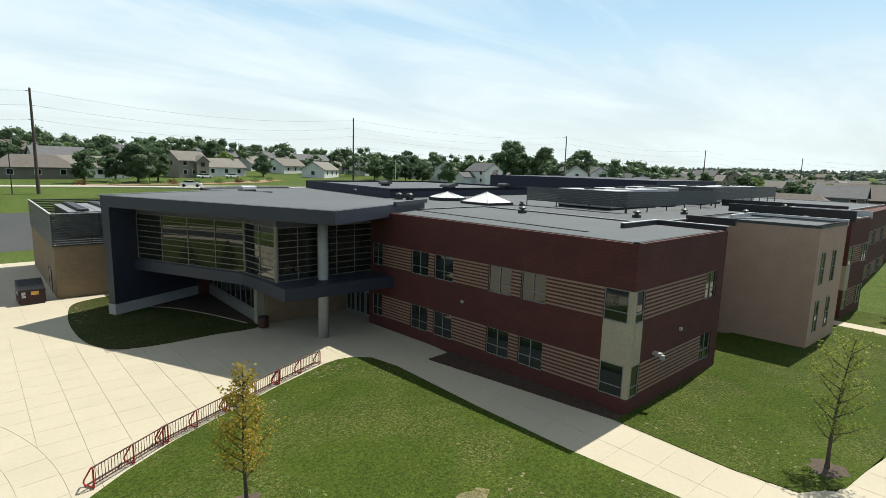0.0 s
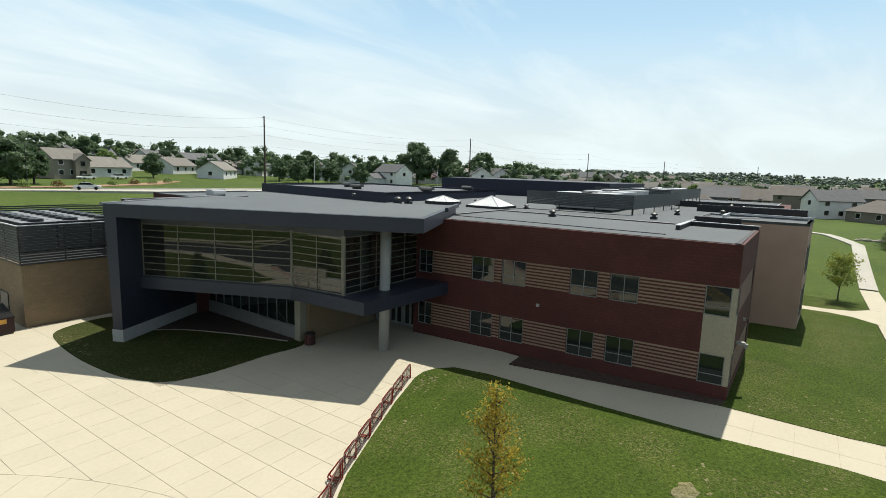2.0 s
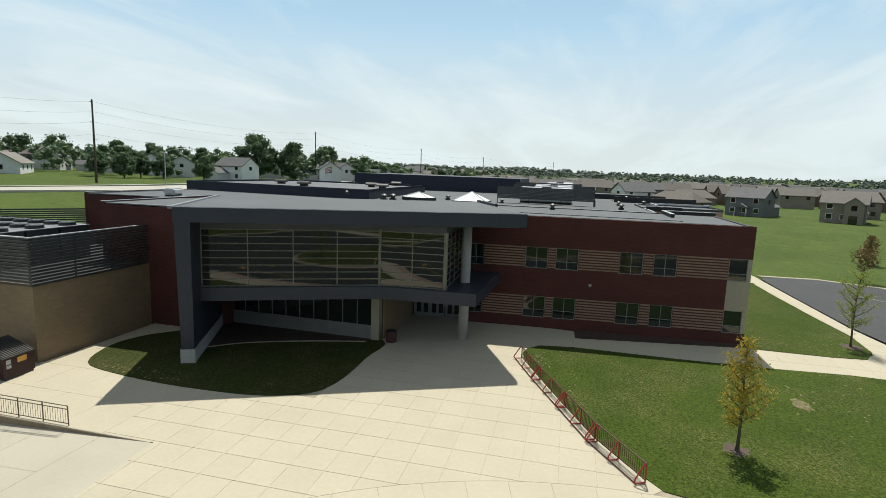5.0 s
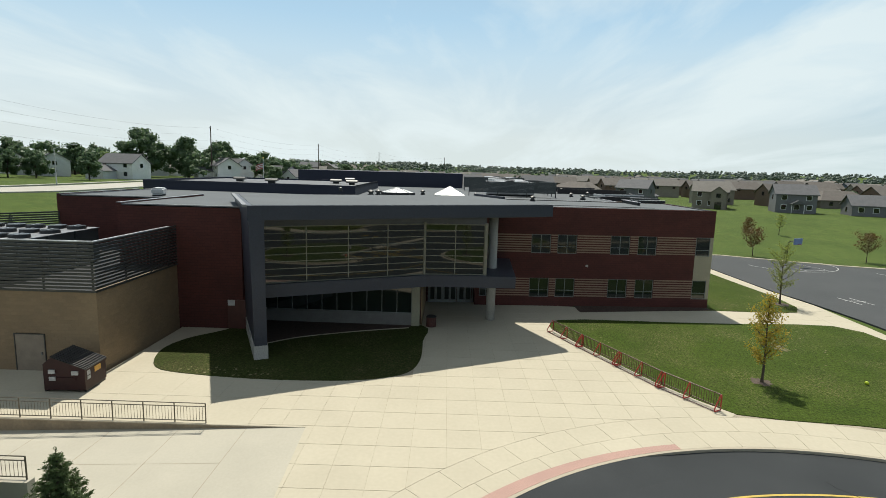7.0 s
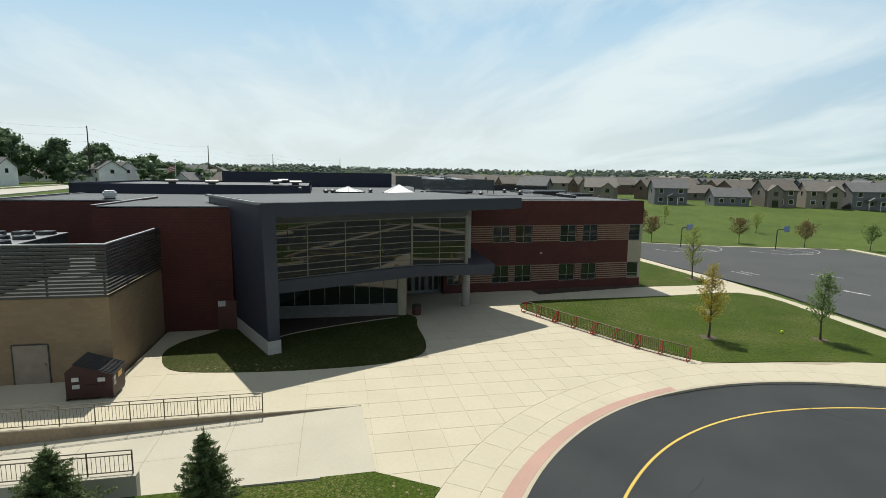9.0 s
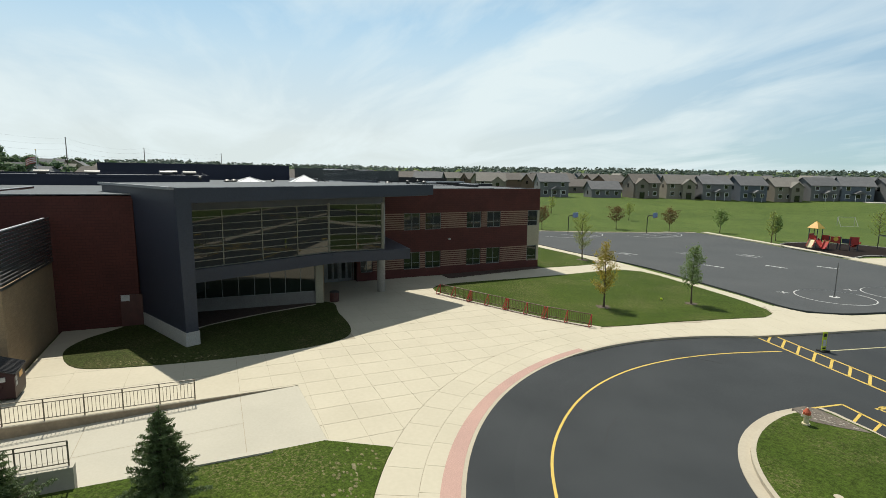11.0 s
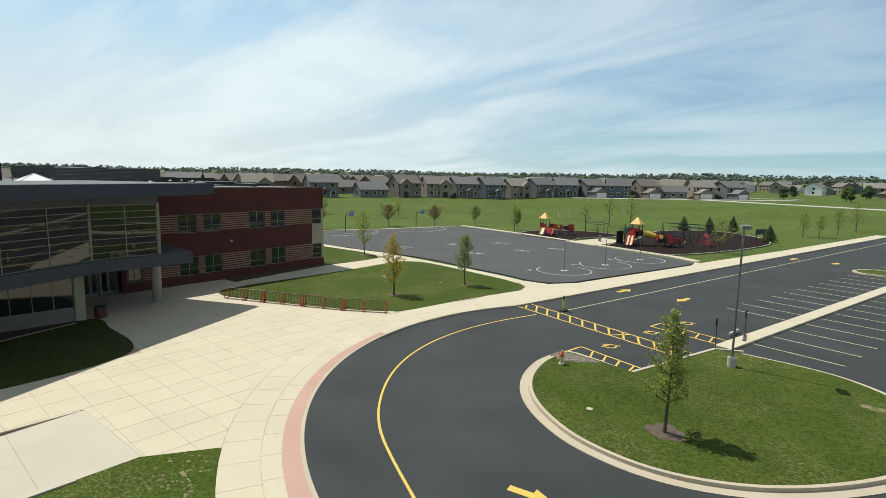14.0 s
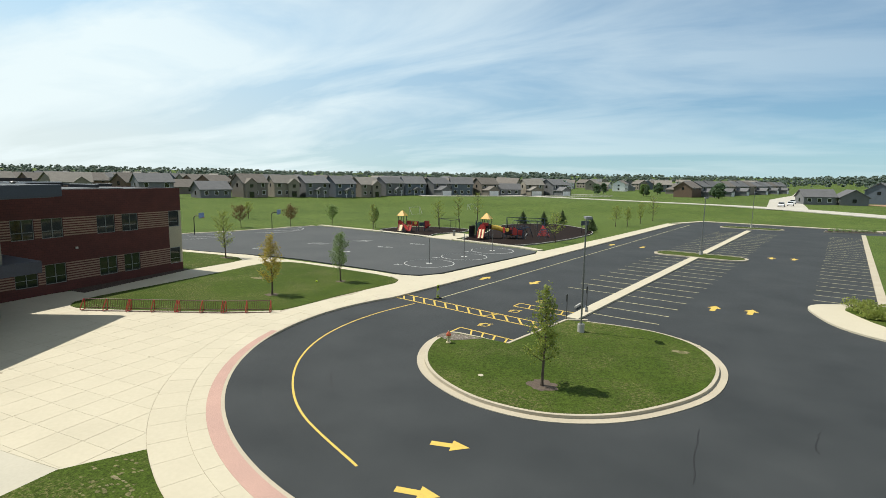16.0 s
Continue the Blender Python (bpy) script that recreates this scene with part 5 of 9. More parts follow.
sheet("lawn", [tuple(a - PERP * 0.7), tuple(b - PERP * 0.7), (-120, -80), (-120, -4), (-60, -4)], GROUND_Z - 0.1, -0.02, "field", "mown grass west of the car park", "lawn")
# ---------------------------------------------------------------- court paint
def court_mark(pieces, label):
    return paint("court_marking", pieces, "white", label, -0.01)


TETHER = ((2.45, -4.6), (0.85, -11.9), (-0.5, -19.4))
for i, (x, y) in enumerate(TETHER):
    court_mark([strip_poly([(x + 3.05 * math.cos(2 * math.pi * k / 40), y + 3.05 * math.sin(2 * math.pi * k / 40)) for k in range(42)], 0.1)], "white tetherball circle painted on the court")
    court_mark([[(x + 0.42 * math.cos(2 * math.pi * k / 12), y + 0.42 * math.sin(2 * math.pi * k / 12)) for k in range(12)]], "white base spot of a tetherball pole")
    court_mark([bar((x + 2.6, y + 3.0), (x + 3.2, y + 2.3), 0.12), bar((x + 2.5, y + 2.3), (x + 3.3, y + 3.0), 0.08)], "small white number mark beside a tetherball circle")
    pole = thing("tetherball_pole", "grey steel tetherball pole standing in a painted circle", "tetherball pole", group="tetherball poles")
    bm = bmesh.new()
    tube(bm, (x, y, -0.05), (x, y, 3.1), 0.045, 0.04, 10)
    part("pole", bm, "steel", pole)
    bm = bmesh.new()
    tube(bm, (x, y, -0.02), (x, y, 0.06), 0.12, 0.09, 10)
    part("base_collar", bm, "black", pole)
# basketball half courts at the far end and hopscotch grids between
for cx, cy in ((51.5, -11.8), (47.5, -26.3)):
    ax = Vector((-0.96, -0.28)) if cy > -20 else Vector((-0.96, -0.28))
    px = Vector((-ax.y, ax.x))
    c = Vector((cx, cy))
    court_mark([strip_poly([tuple(c + ax * (6.0 * math.sin(t)) + px * (6.4 * math.cos(t))) for t in [math.pi * k / 24 for k in range(25)]], 0.1)], "white three point arc painted on the court")
    court_mark([bar(c + px * 1.8, c + px * 1.8 + ax * 5.0, 0.09), bar(c - px * 1.8, c - px * 1.8 + ax * 5.0, 0.09), bar(c + px * 1.8 + ax * 5.0, c - px * 1.8 + ax * 5.0, 0.09)], "white free throw lane painted on the court")
for x, y in ((17.5, -8.0), (14.65, -15.0), (12.2, -20.6)):
    court_mark([bar((x - 0.9 + 0.6 * s, y - 0.18 + 0.14 * s), (x - 0.4 + 0.6 * s, y - 0.07 + 0.14 * s), 0.3 + 0.14 * (s % 2)) for s in range(4)], "white hopscotch grid painted on the court")
for x, y in ((29, -5.5), (26, -14.0), (22, -20.5)):
    court_mark([bar((x - 1.4, y), (x + 1.4, y + 0.4), 0.12), bar((x - 1.4, y + 1.2), (x + 1.4, y + 1.6), 0.12), bar((x, y - 0.2), (x + 0.2, y + 1.7), 0.12)], "faded white game grid painted on the court")
for x, y in ((50.2, -12.4), (46.1, -26.9)):
    hoop = thing("basketball_hoop", "black basketball hoop with a pale blue backboard", "basketball hoop", group="basketball hoops")
    bm = bmesh.new()
    pipe(bm, [(x + 1.4, y + 0.4, -0.05), (x + 1.4, y + 0.4, 3.0), (x + 1.1, y + 0.32, 3.3), (x + 0.2, y + 0.1, 3.3)], 0.07, 8)
    part("pole", bm, "black", hoop)
    mm = Matrix.Translation((x, y, 0)) @ Matrix.Rotation(math.atan2(-0.28, -0.96), 4, "Z")
    bm = bmesh.new()
    box(bm, -0.03, 0.03, -0.75, 0.75, 2.95, 3.85, mm)
    part("backboard", bm, "backboard", hoop, "pale blue backboard")
    bm = bmesh.new()
    ring = [mm @ Vector((0.28 + 0.23 * math.cos(2 * math.pi * k / 12), 0.23 * math.sin(2 * math.pi * k / 12), 3.05)) for k in range(13)]
    pipe(bm, ring, 0.015, 5)
    part("rim", bm, "red", hoop)

# ---------------------------------------------------------------- things on the roofs
def skylight(x, y, r, h, z, label, sides=4, turn=45):
    t = thing("skylight", label, "skylight", pose(x, y, z, 0, 0, turn), group="roof skylights")
    bm = bmesh.new()
    ring = [(r * 1.06 * math.cos(2 * math.pi * k / sides), r * 1.06 * math.sin(2 * math.pi * k / sides)) for k in range(sides)]
    prism(bm, ring, -0.1, 0.22)
    part("curb", bm, "dark", t)
    ring = [(r * math.cos(2 * math.pi * k / sides), r * math.sin(2 * math.pi * k / sides)) for k in range(sides)]
    for k in range(sides):
        bm = bmesh.new()
        a, b = ring[k], ring[(k + 1) % sides]
        f = [bm.verts.new(v) for v in ((*a, 0.24), (*b, 0.24), (0, 0, 0.24 + h))]
        g = [bm.verts.new(v.co - Vector((0, 0, 0.05))) for v in f]
        bm.faces.new(f); bm.faces.new(g[::-1])
        for j in range(3):
            bm.faces.new((f[j], f[(j + 1) % 3], g[(j + 1) % 3], g[j]))
        part("pane", bm, "skylight", t)
        bm = bmesh.new()
        tube(bm, (*a, 0.26), (0, 0, 0.27 + h), 0.03, 0.03, 5)
        part("glazing_bar", bm, "coping", t)


skylight(38.9, 36.3, 2.5, 0.95, 8.85, "large white pyramid skylight on the flat roof")
skylight(39.1, 42.4, 1.9, 0.55, 8.95, "low white faceted skylight on the flat roof", 8, 0)


def roof_vent(x, y, z=8.85, s=1.0, label="small galvanised roof exhaust vent"):
    t = thing("roof_vent", label, "roof vent", pose(x, y, z) @ Matrix.Scale(s, 4), group="roof vents")
    bm = bmesh.new()
    box(bm, -0.28, 0.28, -0.28, 0.28, -0.05, 0.22)
    part("curb", bm, "dark", t)
    bm = bmesh.new()
    tube(bm, (0, 0, 0.22), (0, 0, 0.42), 0.2, 0.2, 14)
    part("neck", bm, "screen", t)
    bm = bmesh.new()
    tube(bm, (0, 0, 0.40), (0, 0, 0.52), 0.32, 0.34, 16)
    tube(bm, (0, 0, 0.52), (0, 0, 0.66), 0.34, 0.12, 16)
    part("cap", bm, "louver", t, "grey metal cap")


for x, y, s in ((34.4, 44.9, 1.1), (35.3, 44.2, 1.1), (33.7, 27.45, 0.9), (39.5, 20.6, 0.9), (47.2, 20.2, 0.8), (58, 18.6, 0.8), (40.6, 33.2, 0.7), (66, 17.5, 0.9), (68, 17.6, 0.9), (41.5, 39.6, 0.9), (52, 16.8, 0.8)):
    roof_vent(x, y, s=s)
roof_vent(30.5, 47.4, 9.5, 0.6)
for x, y in ((42.3, 58.3), (46.3, 63.8), (45.0, 48.9), (48.2, 51.6), (58.8, 51.7)):
    t = thing("roof_hood", "grey half round roof ventilator hood", "roof hood", pose(x, y, 9.7, 0, 0, 10) @ Matrix.Scale(0.85, 4), group="roof hoods")
    bm = bmesh.new()
    box(bm, -0.55, 0.55, -0.45, 0.45, -0.05, 0.3)
    part("curb", bm, "dark", t)
    bm = bmesh.new()
    ring = [(0.75 * math.cos(a), 0.3 + 0.42 * math.sin(a)) for a in [math.pi * k / 10 for k in range(11)]]
    ends = [[bm.verts.new((x_, yy, zz)) for x_, zz in ring] for yy in (-0.85, 0.85)]
    for k in range(10):
        bm.faces.new((ends[0][k], ends[0][k + 1], ends[1][k + 1], ends[1][k]))
    bm.faces.new(ends[0]); bm.faces.new(ends[1][::-1])
    bm.faces.new((ends[0][0], ends[0][-1], ends[1][-1], ends[1][0]))
    part("hood", bm, "louver", t)


unit = thing("roof_air_unit", "white rounded air unit on the north roof", "air unit", pose(25.3, 63.0, 8.86, 0, 0, 20))
bm = bmesh.new()
box(bm, -1.2, 1.2, -0.5, 0.5, 0.12, 0.72)
bmesh.ops.bevel(bm, geom=bm.edges[:], offset=0.14, segments=3, affect="EDGES")
part("casing", bm, "coping", unit)
bm = bmesh.new()
box(bm, -1.05, 1.05, -0.4, 0.4, -0.05, 0.13)
part("curb", bm, "dark", unit)


def equipment_screen(pts, z0, z1, label, louvers=True):
    """A slatted metal screen on short posts round rooftop equipment."""
    t = thing("equipment_screen", label, "equipment screen")
    n = 9
    for a, b in zip(pts[:-1], pts[1:]):
        for k in range(n):
            bm = bmesh.new()
            z = z0 + (z1 - z0) * k / n
            prism(bm, bar(a, b, 0.05), z, z + (z1 - z0) / n * 0.95)
            part("slat", bm, "screen", t)
        d = (Vector(b) - Vector(a))
        for k in range(max(2, int(d.length / 3.2)) + 1):
            p = Vector(a) + d * min(0.995, max(0.005, k / max(2, int(d.length / 3.2))))
            bm = bmesh.new()
            tube(bm, (p.x, p.y, 8.8), (p.x, p.y, z0 + 0.1), 0.05, 0.05, 6)
            part("post", bm, "black", t)
    return t


equipment_screen([(42.3, 34.0), (42.5, 23.2), (60.0, 22.4), (60.0, 34.0)], 9.35, 10.7, "dark slatted metal screen on posts round roof equipment")
equipment_screen([(63.5, 34.0), (63.5, 24.2), (86.0, 24.2)], 9.5, 10.95, "dark slatted metal screen further back on the roof")
for i, (x, y, w, d, h) in enumerate(((46, 28.6, 3.6, 6.0, 1.8), (51, 28.0, 5.0, 4.5, 1.9), (56.5, 28, 2.4, 5, 2.0), (67, 27.5, 6, 4, 2.1), (78, 27.5, 7, 4, 2.1))):
    t = thing("rooftop_unit", "pale grey metal rooftop air handling unit", "rooftop unit", pose(x, y, 8.85), group="rooftop units")
    bm = bmesh.new()
    box(bm, -w / 2, w / 2, -d / 2, d / 2, 0.2, h)
    bmesh.ops.bevel(bm, geom=bm.edges[:], offset=0.05, segments=1, affect="EDGES")
    part("cabinet", bm, "coping", t)
    bm = bmesh.new()
    box(bm, -w / 2 + 0.1, w / 2 - 0.1, -d / 2 + 0.1, d / 2 - 0.1, -0.05, 0.2)
    part("curb", bm, "dark", t)
    for k in (-1, 1):
        bm = bmesh.new()
        tube(bm, (k * w / 4, 0, h), (k * w / 4, 0, h + 0.12), 0.55, 0.55, 16)
        part("fan", bm, "black", t)

# condensers behind the annex screen
for i in range(3):
    for j in range(4):
        t = thing("condenser", "grey air cooled condenser with two dark fans", "condenser", pose(8.6 + 2.5 * i, 63.2 + 2.9 * j, 4.6), group="annex condensers")
        bm = bmesh.new()
        box(bm, -1.15, 1.15, -1.4, 1.4, 0.1, 2.45)
        part("cabinet", bm, "screen", t)
        bm = bmesh.new()
        box(bm, -1.22, 1.22, -1.46, 1.46, 2.452, 2.5)
        part("top_plate", bm, "cap", t)
        for k in (-0.68, 0.68):
            bm = bmesh.new()
            tube(bm, (0, k, 2.5), (0, k, 2.72), 0.58, 0.55, 18)
            fan = part("fan_ring", bm, "black", t)
            bm = bmesh.new()
            for a in range(4):
                box(bm, 0.05, 0.5, -0.09, 0.09, 2.73, 2.745, Matrix.Translation((0, k, 0)) @ Matrix.Rotation(a * math.pi / 2 + 0.3, 4, "Z"))
            part("fan_blade", bm, "steel", fan)
# low roof seams
bm = bmesh.new()
for a, b in (((26, 34.2), (41, 33.7)), ((27, 17), (27.2, 33)), ((36.2, 18), (36.2, 33)), ((41, 33.6), (41.3, 24)), ((26.5, 40), (35, 46))):
    prism(bm, bar(a, b, 0.16), 8.8, 8.90)
part("roof_seam", bm, "dark", school)

# ---------------------------------------------------------------- bike racks
def bike_rack():
    """One rack of two bays, 3.6 m long along x, standing on its base rails."""
    t = thing("bike_rack", "dark steel bike rack with rounded red end hoops", "bike rack", group="bike racks on the plaza edge")
    L = 3.62
    for k, (x, mat) in enumerate(((0.03, "red"), (L / 2, "red"), (L - 0.03, "red"))):
        bm = bmesh.new()
        pipe(bm, [(x, 0.13, 0.04), (x, 0.13, 0.80), (x, 0.09, 0.88), (x, 0.03, 0.83), (x, -0.36, 0.26), (x, -0.40, 0.15), (x, -0.33, 0.06), (x, 0.13, 0.05)], 0.033, 8)
        part("end_hoop" if k != 1 else "middle_hoop", bm, mat, t)
    for y, z in ((0.1, 0.87), (0.1, 0.18), (-0.3, 0.05)):
        bm = bmesh.new()
        tube(bm, (0, y, z), (L, y, z), 0.03, 0.03, 8)
        part("rail", bm, "rust_rail", t)
    n = 26
    for k in range(1, n):
        if k == n // 2:
            continue
        x = L * k / n
        bm = bmesh.new()
        tube(bm, (x, 0.1, 0.18), (x, 0.1, 0.86), 0.013, 0.013, 5, False)
        part("picket", bm, "rust_rail", t)
    return t


rack_line = [Vector(p) for p in ((15.7, 28.42), (12.3, 27.02), (8.9, 25.5), (5.85, 24.15), (2.75, 22.3))]
rack = bike_rack()
for k in range(4):
    p, q = rack_line[k], rack_line[k + 1]
    m = pose(p.x, p.y, 0.0, 0, 0, math.degrees(math.atan2(q.y - p.y, q.x - p.x)))
    if k == 0:
        rack.matrix_world = m
    else:
        copy_thing(rack, m)

# ---------------------------------------------------------------- railings
def railing(p0, p1, z0, z1, height, bays, label):
    """A picket railing from p0 to p1 with posts and pickets; z0 and z1 are its feet."""
    t = thing("railing", label, "railing")
    a, b = Vector((*p0, z0)), Vector((*p1, z1))
    up = Vector((0, 0, 1))
    for k in range(bays + 1):
        p = a.lerp(b, k / bays)
        bm = bmesh.new()
        tube(bm, p - up * 0.1, p + up * height, 0.028, 0.028, 8)
        part("post", bm, "railing", t)
    for h in (height, height - 0.16, 0.1):
        bm = bmesh.new()
        tube(bm, a + up * h, b + up * h, 0.022, 0.022, 8)
        part("rail", bm, "railing", t)
    n = bays * 10
    for k in range(n):
        if k % 10 == 0:
            continue
        p = a.lerp(b, k / n)
        bm = bmesh.new()
        tube(bm, p + up * 0.1, p + up * (height - 0.16), 0.010, 0.010, 4, False)
        part("picket", bm, "railing", t)
    return t


railing((-0.1, 47.45), (-0.1, 66.2), 0.0, 0.0, 0.95, 13, "bronze steel picket railing above the ramp wall")
railing((-5.9, 51.1), (-5.9, 62.7), 0.68, 0.68, 0.88, 8, "bronze steel picket railing on the ramp edge wall")

# ---------------------------------------------------------------- dumpster
dump = thing("dumpster", "maroon steel dumpster with black ribbed sloping lid", "dumpster", pose(2.72, 54.95, 0, 0, 0, 3) @ Matrix.Diagonal((0.9, 0.9, 1.0, 1.0)))
bm = bmesh.new()
side = [(0, 0.12), (0, 1.22), (1.85, 1.84), (2.3, 1.5), (2.3, 0.12)]
va, vb = [bm.verts.new((0, y, z)) for y, z in side], [bm.verts.new((2.0, y, z)) for y, z in side]
bm.faces.new(va); bm.faces.new(vb[::-1])
for k in range(5):
    bm.faces.new((va[k], vb[k], vb[(k + 1) % 5], va[(k + 1) % 5]))
part("body", bm, "maroon", dump)
for x in (-0.05, 1.99):
    bm = bmesh.new()
    box(bm, x, x + 0.06, 0.5, 1.7, 0.62, 0.8)
    part("fork_pocket", bm, "maroon", dump)
bm = bmesh.new()
box(bm, -0.03, 2.03, -0.05, 0.0, 1.12, 1.22)
part("rim", bm, "maroon", dump)
for x0 in (0.0, 1.01):
    bm = bmesh.new()
    q = [bm.verts.new((x, y, z + o)) for o in (0.012, 0.05) for x, y, z in ((x0 - 0.02, -0.08, 1.2), (x0 + 0.99, -0.08, 1.2), (x0 + 0.99, 1.88, 1.856), (x0 - 0.02, 1.88, 1.856))]
    for f in ((3, 2, 1, 0), (4, 5, 6, 7), (0, 1, 5, 4), (1, 2, 6, 5), (2, 3, 7, 6), (3, 0, 4, 7)):
        bm.faces.new([q[i] for i in f])
    lid = part("lid", bm, "black", dump, "black ribbed plastic lid")
    for k in range(6):
        bm = bmesh.new()
        x = x0 + 0.07 + 0.17 * k
        tube(bm, (x, -0.06, 1.275), (x, 1.84, 1.913), 0.04, 0.045, 6)
        part("rib", bm, "black", lid)
for y0, y1, z0, z1, mt in ((-0.012, 0.0, 0.85, 1.1, "white"), (-0.012, 0.0, 0.62, 0.8, "white")):
    bm = bmesh.new()
    box(bm, 0.2, 0.5, y0, y1, z0, z1)
    part("sticker", bm, mt, dump)
bm = bmesh.new()
prism(bm, [(0.9, -0.012), (1.5, -0.012), (1.5, -0.002), (0.9, -0.002)], 0.8, 1.15)
part("badge", bm, "playorange", dump, "orange badge shape")
for y, z in ((0.35, 1.05), (1.6, 0.75), (1.62, 1.12)):
    bm = bmesh.new()
    box(bm, -0.085, -0.02, y, y + 0.35, z - 0.1, z + 0.1)
    part("sticker", bm, "white", dump)
for y in (0.0, 2.25):
    bm = bmesh.new()
    box(bm, 0.1, 1.9, y, y + 0.12, 0.0, 0.13)
    part("skid", bm, "black", dump)

# ---------------------------------------------------------------- bin, hydrant, signs, lamps
bin_t = thing("litter_bin", "dark red brown slatted litter bin beside the entrance pier", "litter bin", pose(16.1, 37.55, 0))
for k in range(14):
    a = 2 * math.pi * k / 14
    bm = bmesh.new()
    box(bm, 0.34, 0.375, -0.065, 0.065, 0.05, 0.78, Matrix.Rotation(a, 4, "Z"))
    part("slat", bm, "rust_rail", bin_t)
bm = bmesh.new()
tube(bm, (0, 0, 0.02), (0, 0, 0.74), 0.32, 0.32, 18)
part("liner", bm, "dark", bin_t)
bm = bmesh.new()
tube(bm, (0, 0, 0.78), (0, 0, 0.86), 0.41, 0.34, 18)
part("lid", bm, "black", bin_t)

hyd = thing("fire_hydrant", "orange red fire hydrant with pale cap on the island", "fire hydrant", pose(-12.6, 23.2, 0.06))
bm = bmesh.new()
for a, b, r0, r1 in ((0, 0.06, 0.16, 0.16), (0.06, 0.5, 0.1, 0.1), (0.5, 0.56, 0.14, 0.14), (0.56, 0.7, 0.11, 0.05)):
    tube(bm, (0, 0, a), (0, 0, b), r0, r1, 14)
part("barrel", bm, "cream_plastic", hyd, "cream painted barrel")
bm = bmesh.new()
tube(bm, (0, 0, 0.46), (0, 0, 0.58), 0.15, 0.15, 14)
tube(bm, (0, 0, 0.58), (0, 0, 0.73), 0.135, 0.05, 14)
part("bonnet", bm, "hydrant", hyd, "orange red bonnet")
for v in ((0.17, 0, 0.4), (-0.17, 0, 0.4), (0, 0.17, 0.4)):
    bm = bmesh.new()
    tube(bm, (0, 0, 0.4), v, 0.06, 0.07, 10)
    part("outlet", bm, "cream_plastic", hyd)
bm = bmesh.new()
tube(bm, (0, 0, 0.7), (0, 0, 0.77), 0.035, 0.03, 6)
part("nut", bm, "cream_plastic", hyd)

sgn = thing("crossing_sign", "yellow green pedestrian crossing sign on a rubber base", "crossing sign", pose(-6.45, 11.75, ASPHALT_Z, 0, 0, -100))
bm = bmesh.new()
box(bm, -0.3, 0.3, -0.22, 0.22, 0, 0.09)
part("base", bm, "tyre", sgn)
bm = bmesh.new()
box(bm, -0.16, 0.16, -0.02, 0.02, 0.09, 1.25)
part("panel", bm, "sign_yellow", sgn)
for z0, z1, mt in ((0.95, 1.15, "black"), (0.35, 0.75, "white"), (0.16, 0.26, "black")):
    bm = bmesh.new()
    box(bm, -0.12, 0.12, -0.028, 0.028, z0, z1)
    part("symbol", bm, mt, sgn)

for x, y in ((-18.1, 13.85), (-18.95, 10.2)):
    sp = thing("sign_post", "narrow grey parking sign on a thin steel post", "sign post", pose(x, y, 0, 0, 0, 78), group="parking signs")
    bm = bmesh.new()
    tube(bm, (0, 0, -0.1), (0, 0, 1.95), 0.03, 0.03, 8)
    part("post", bm, "louver", sp)
    bm = bmesh.new()
    box(bm, -0.09, 0.09, -0.045, -0.03, 1.4, 1.9)
    part("plate", bm, "louver", sp)
sto = thing("wheel_stop", "grey concrete wheel stop lying beside the walk", "wheel stop", pose(-18.9, 10.0, 0.0, 0, 0, 100))
bm = bmesh.new()
q = [(-0.9, -0.09), (0.9, -0.09), (0.9, 0.09), (-0.9, 0.09)]
vv = [bm.verts.new((x, y, 0)) for x, y in q] + [bm.verts.new((x * 0.98, y * 0.6, 0.15)) for x, y in q]
for k in range(4):
    bm.faces.new((vv[k], vv[(k + 1) % 4], vv[(k + 1) % 4 + 4], vv[k + 4]))
bm.faces.new(vv[4:]); bm.faces.new(vv[:4][::-1])
part("body", bm, "steel", sto)


def lamp_post(x, y, z, ang, h=7.9):
    t = thing("street_lamp", "grey steel car park lamp on a round concrete base", "street lamp", pose(x, y, z, 0, 0, ang), group="car park lamps")
    bm = bmesh.new()
    tube(bm, (0, 0, -0.3), (0, 0, 0.54), 0.23, 0.23, 18)
    part("base", bm, "white_wall", t, "pale concrete base")
    bm = bmesh.new()
    box(bm, -0.13, 0.13, -0.13, 0.13, 0.54, 0.6)
    tube(bm, (0, 0, 0.6), (0, 0, h), 0.06, 0.05, 10)
    part("pole", bm, "steel", t)
    bm = bmesh.new()
    tube(bm, (0, 0, h - 0.12), (0.35, 0, h - 0.06), 0.035, 0.035, 8)
    part("arm", bm, "steel", t)
    bm = bmesh.new()
    box(bm, 0.2, 0.95, -0.22, 0.22, h - 0.12, h + 0.06)
    bmesh.ops.bevel(bm, geom=bm.edges[:], offset=0.03, segments=2, affect="EDGES")
    part("head", bm, "cap", t)
    bm = bmesh.new()
    box(bm, 0.3, 0.88, -0.16, 0.16, h - 0.14, h - 0.121)
    part("lens", bm, "glass", t)


lamp_post(-19.7, 16.85, 0.06, 110)
lamp_post(-28.1, -30.0, 0.0, 100, 8.2)
lamp_post(-39.7, -86.5, 0.0, 100, 8.2)

# small in-ground boxes and worn spots on the lawns
for x, y in ((-16.4, 27.5), (-27.0, 16.6)):
    bm = bmesh.new()
    prism(bm, arc((x, y), 0.15, 0, 360, 14)[:14], -0.1, 0.072)
    tagged(part("valve_box", bm, "kerb"), "round pale valve box cover flush in the lawn", "valve box")
ball = bmesh.new()
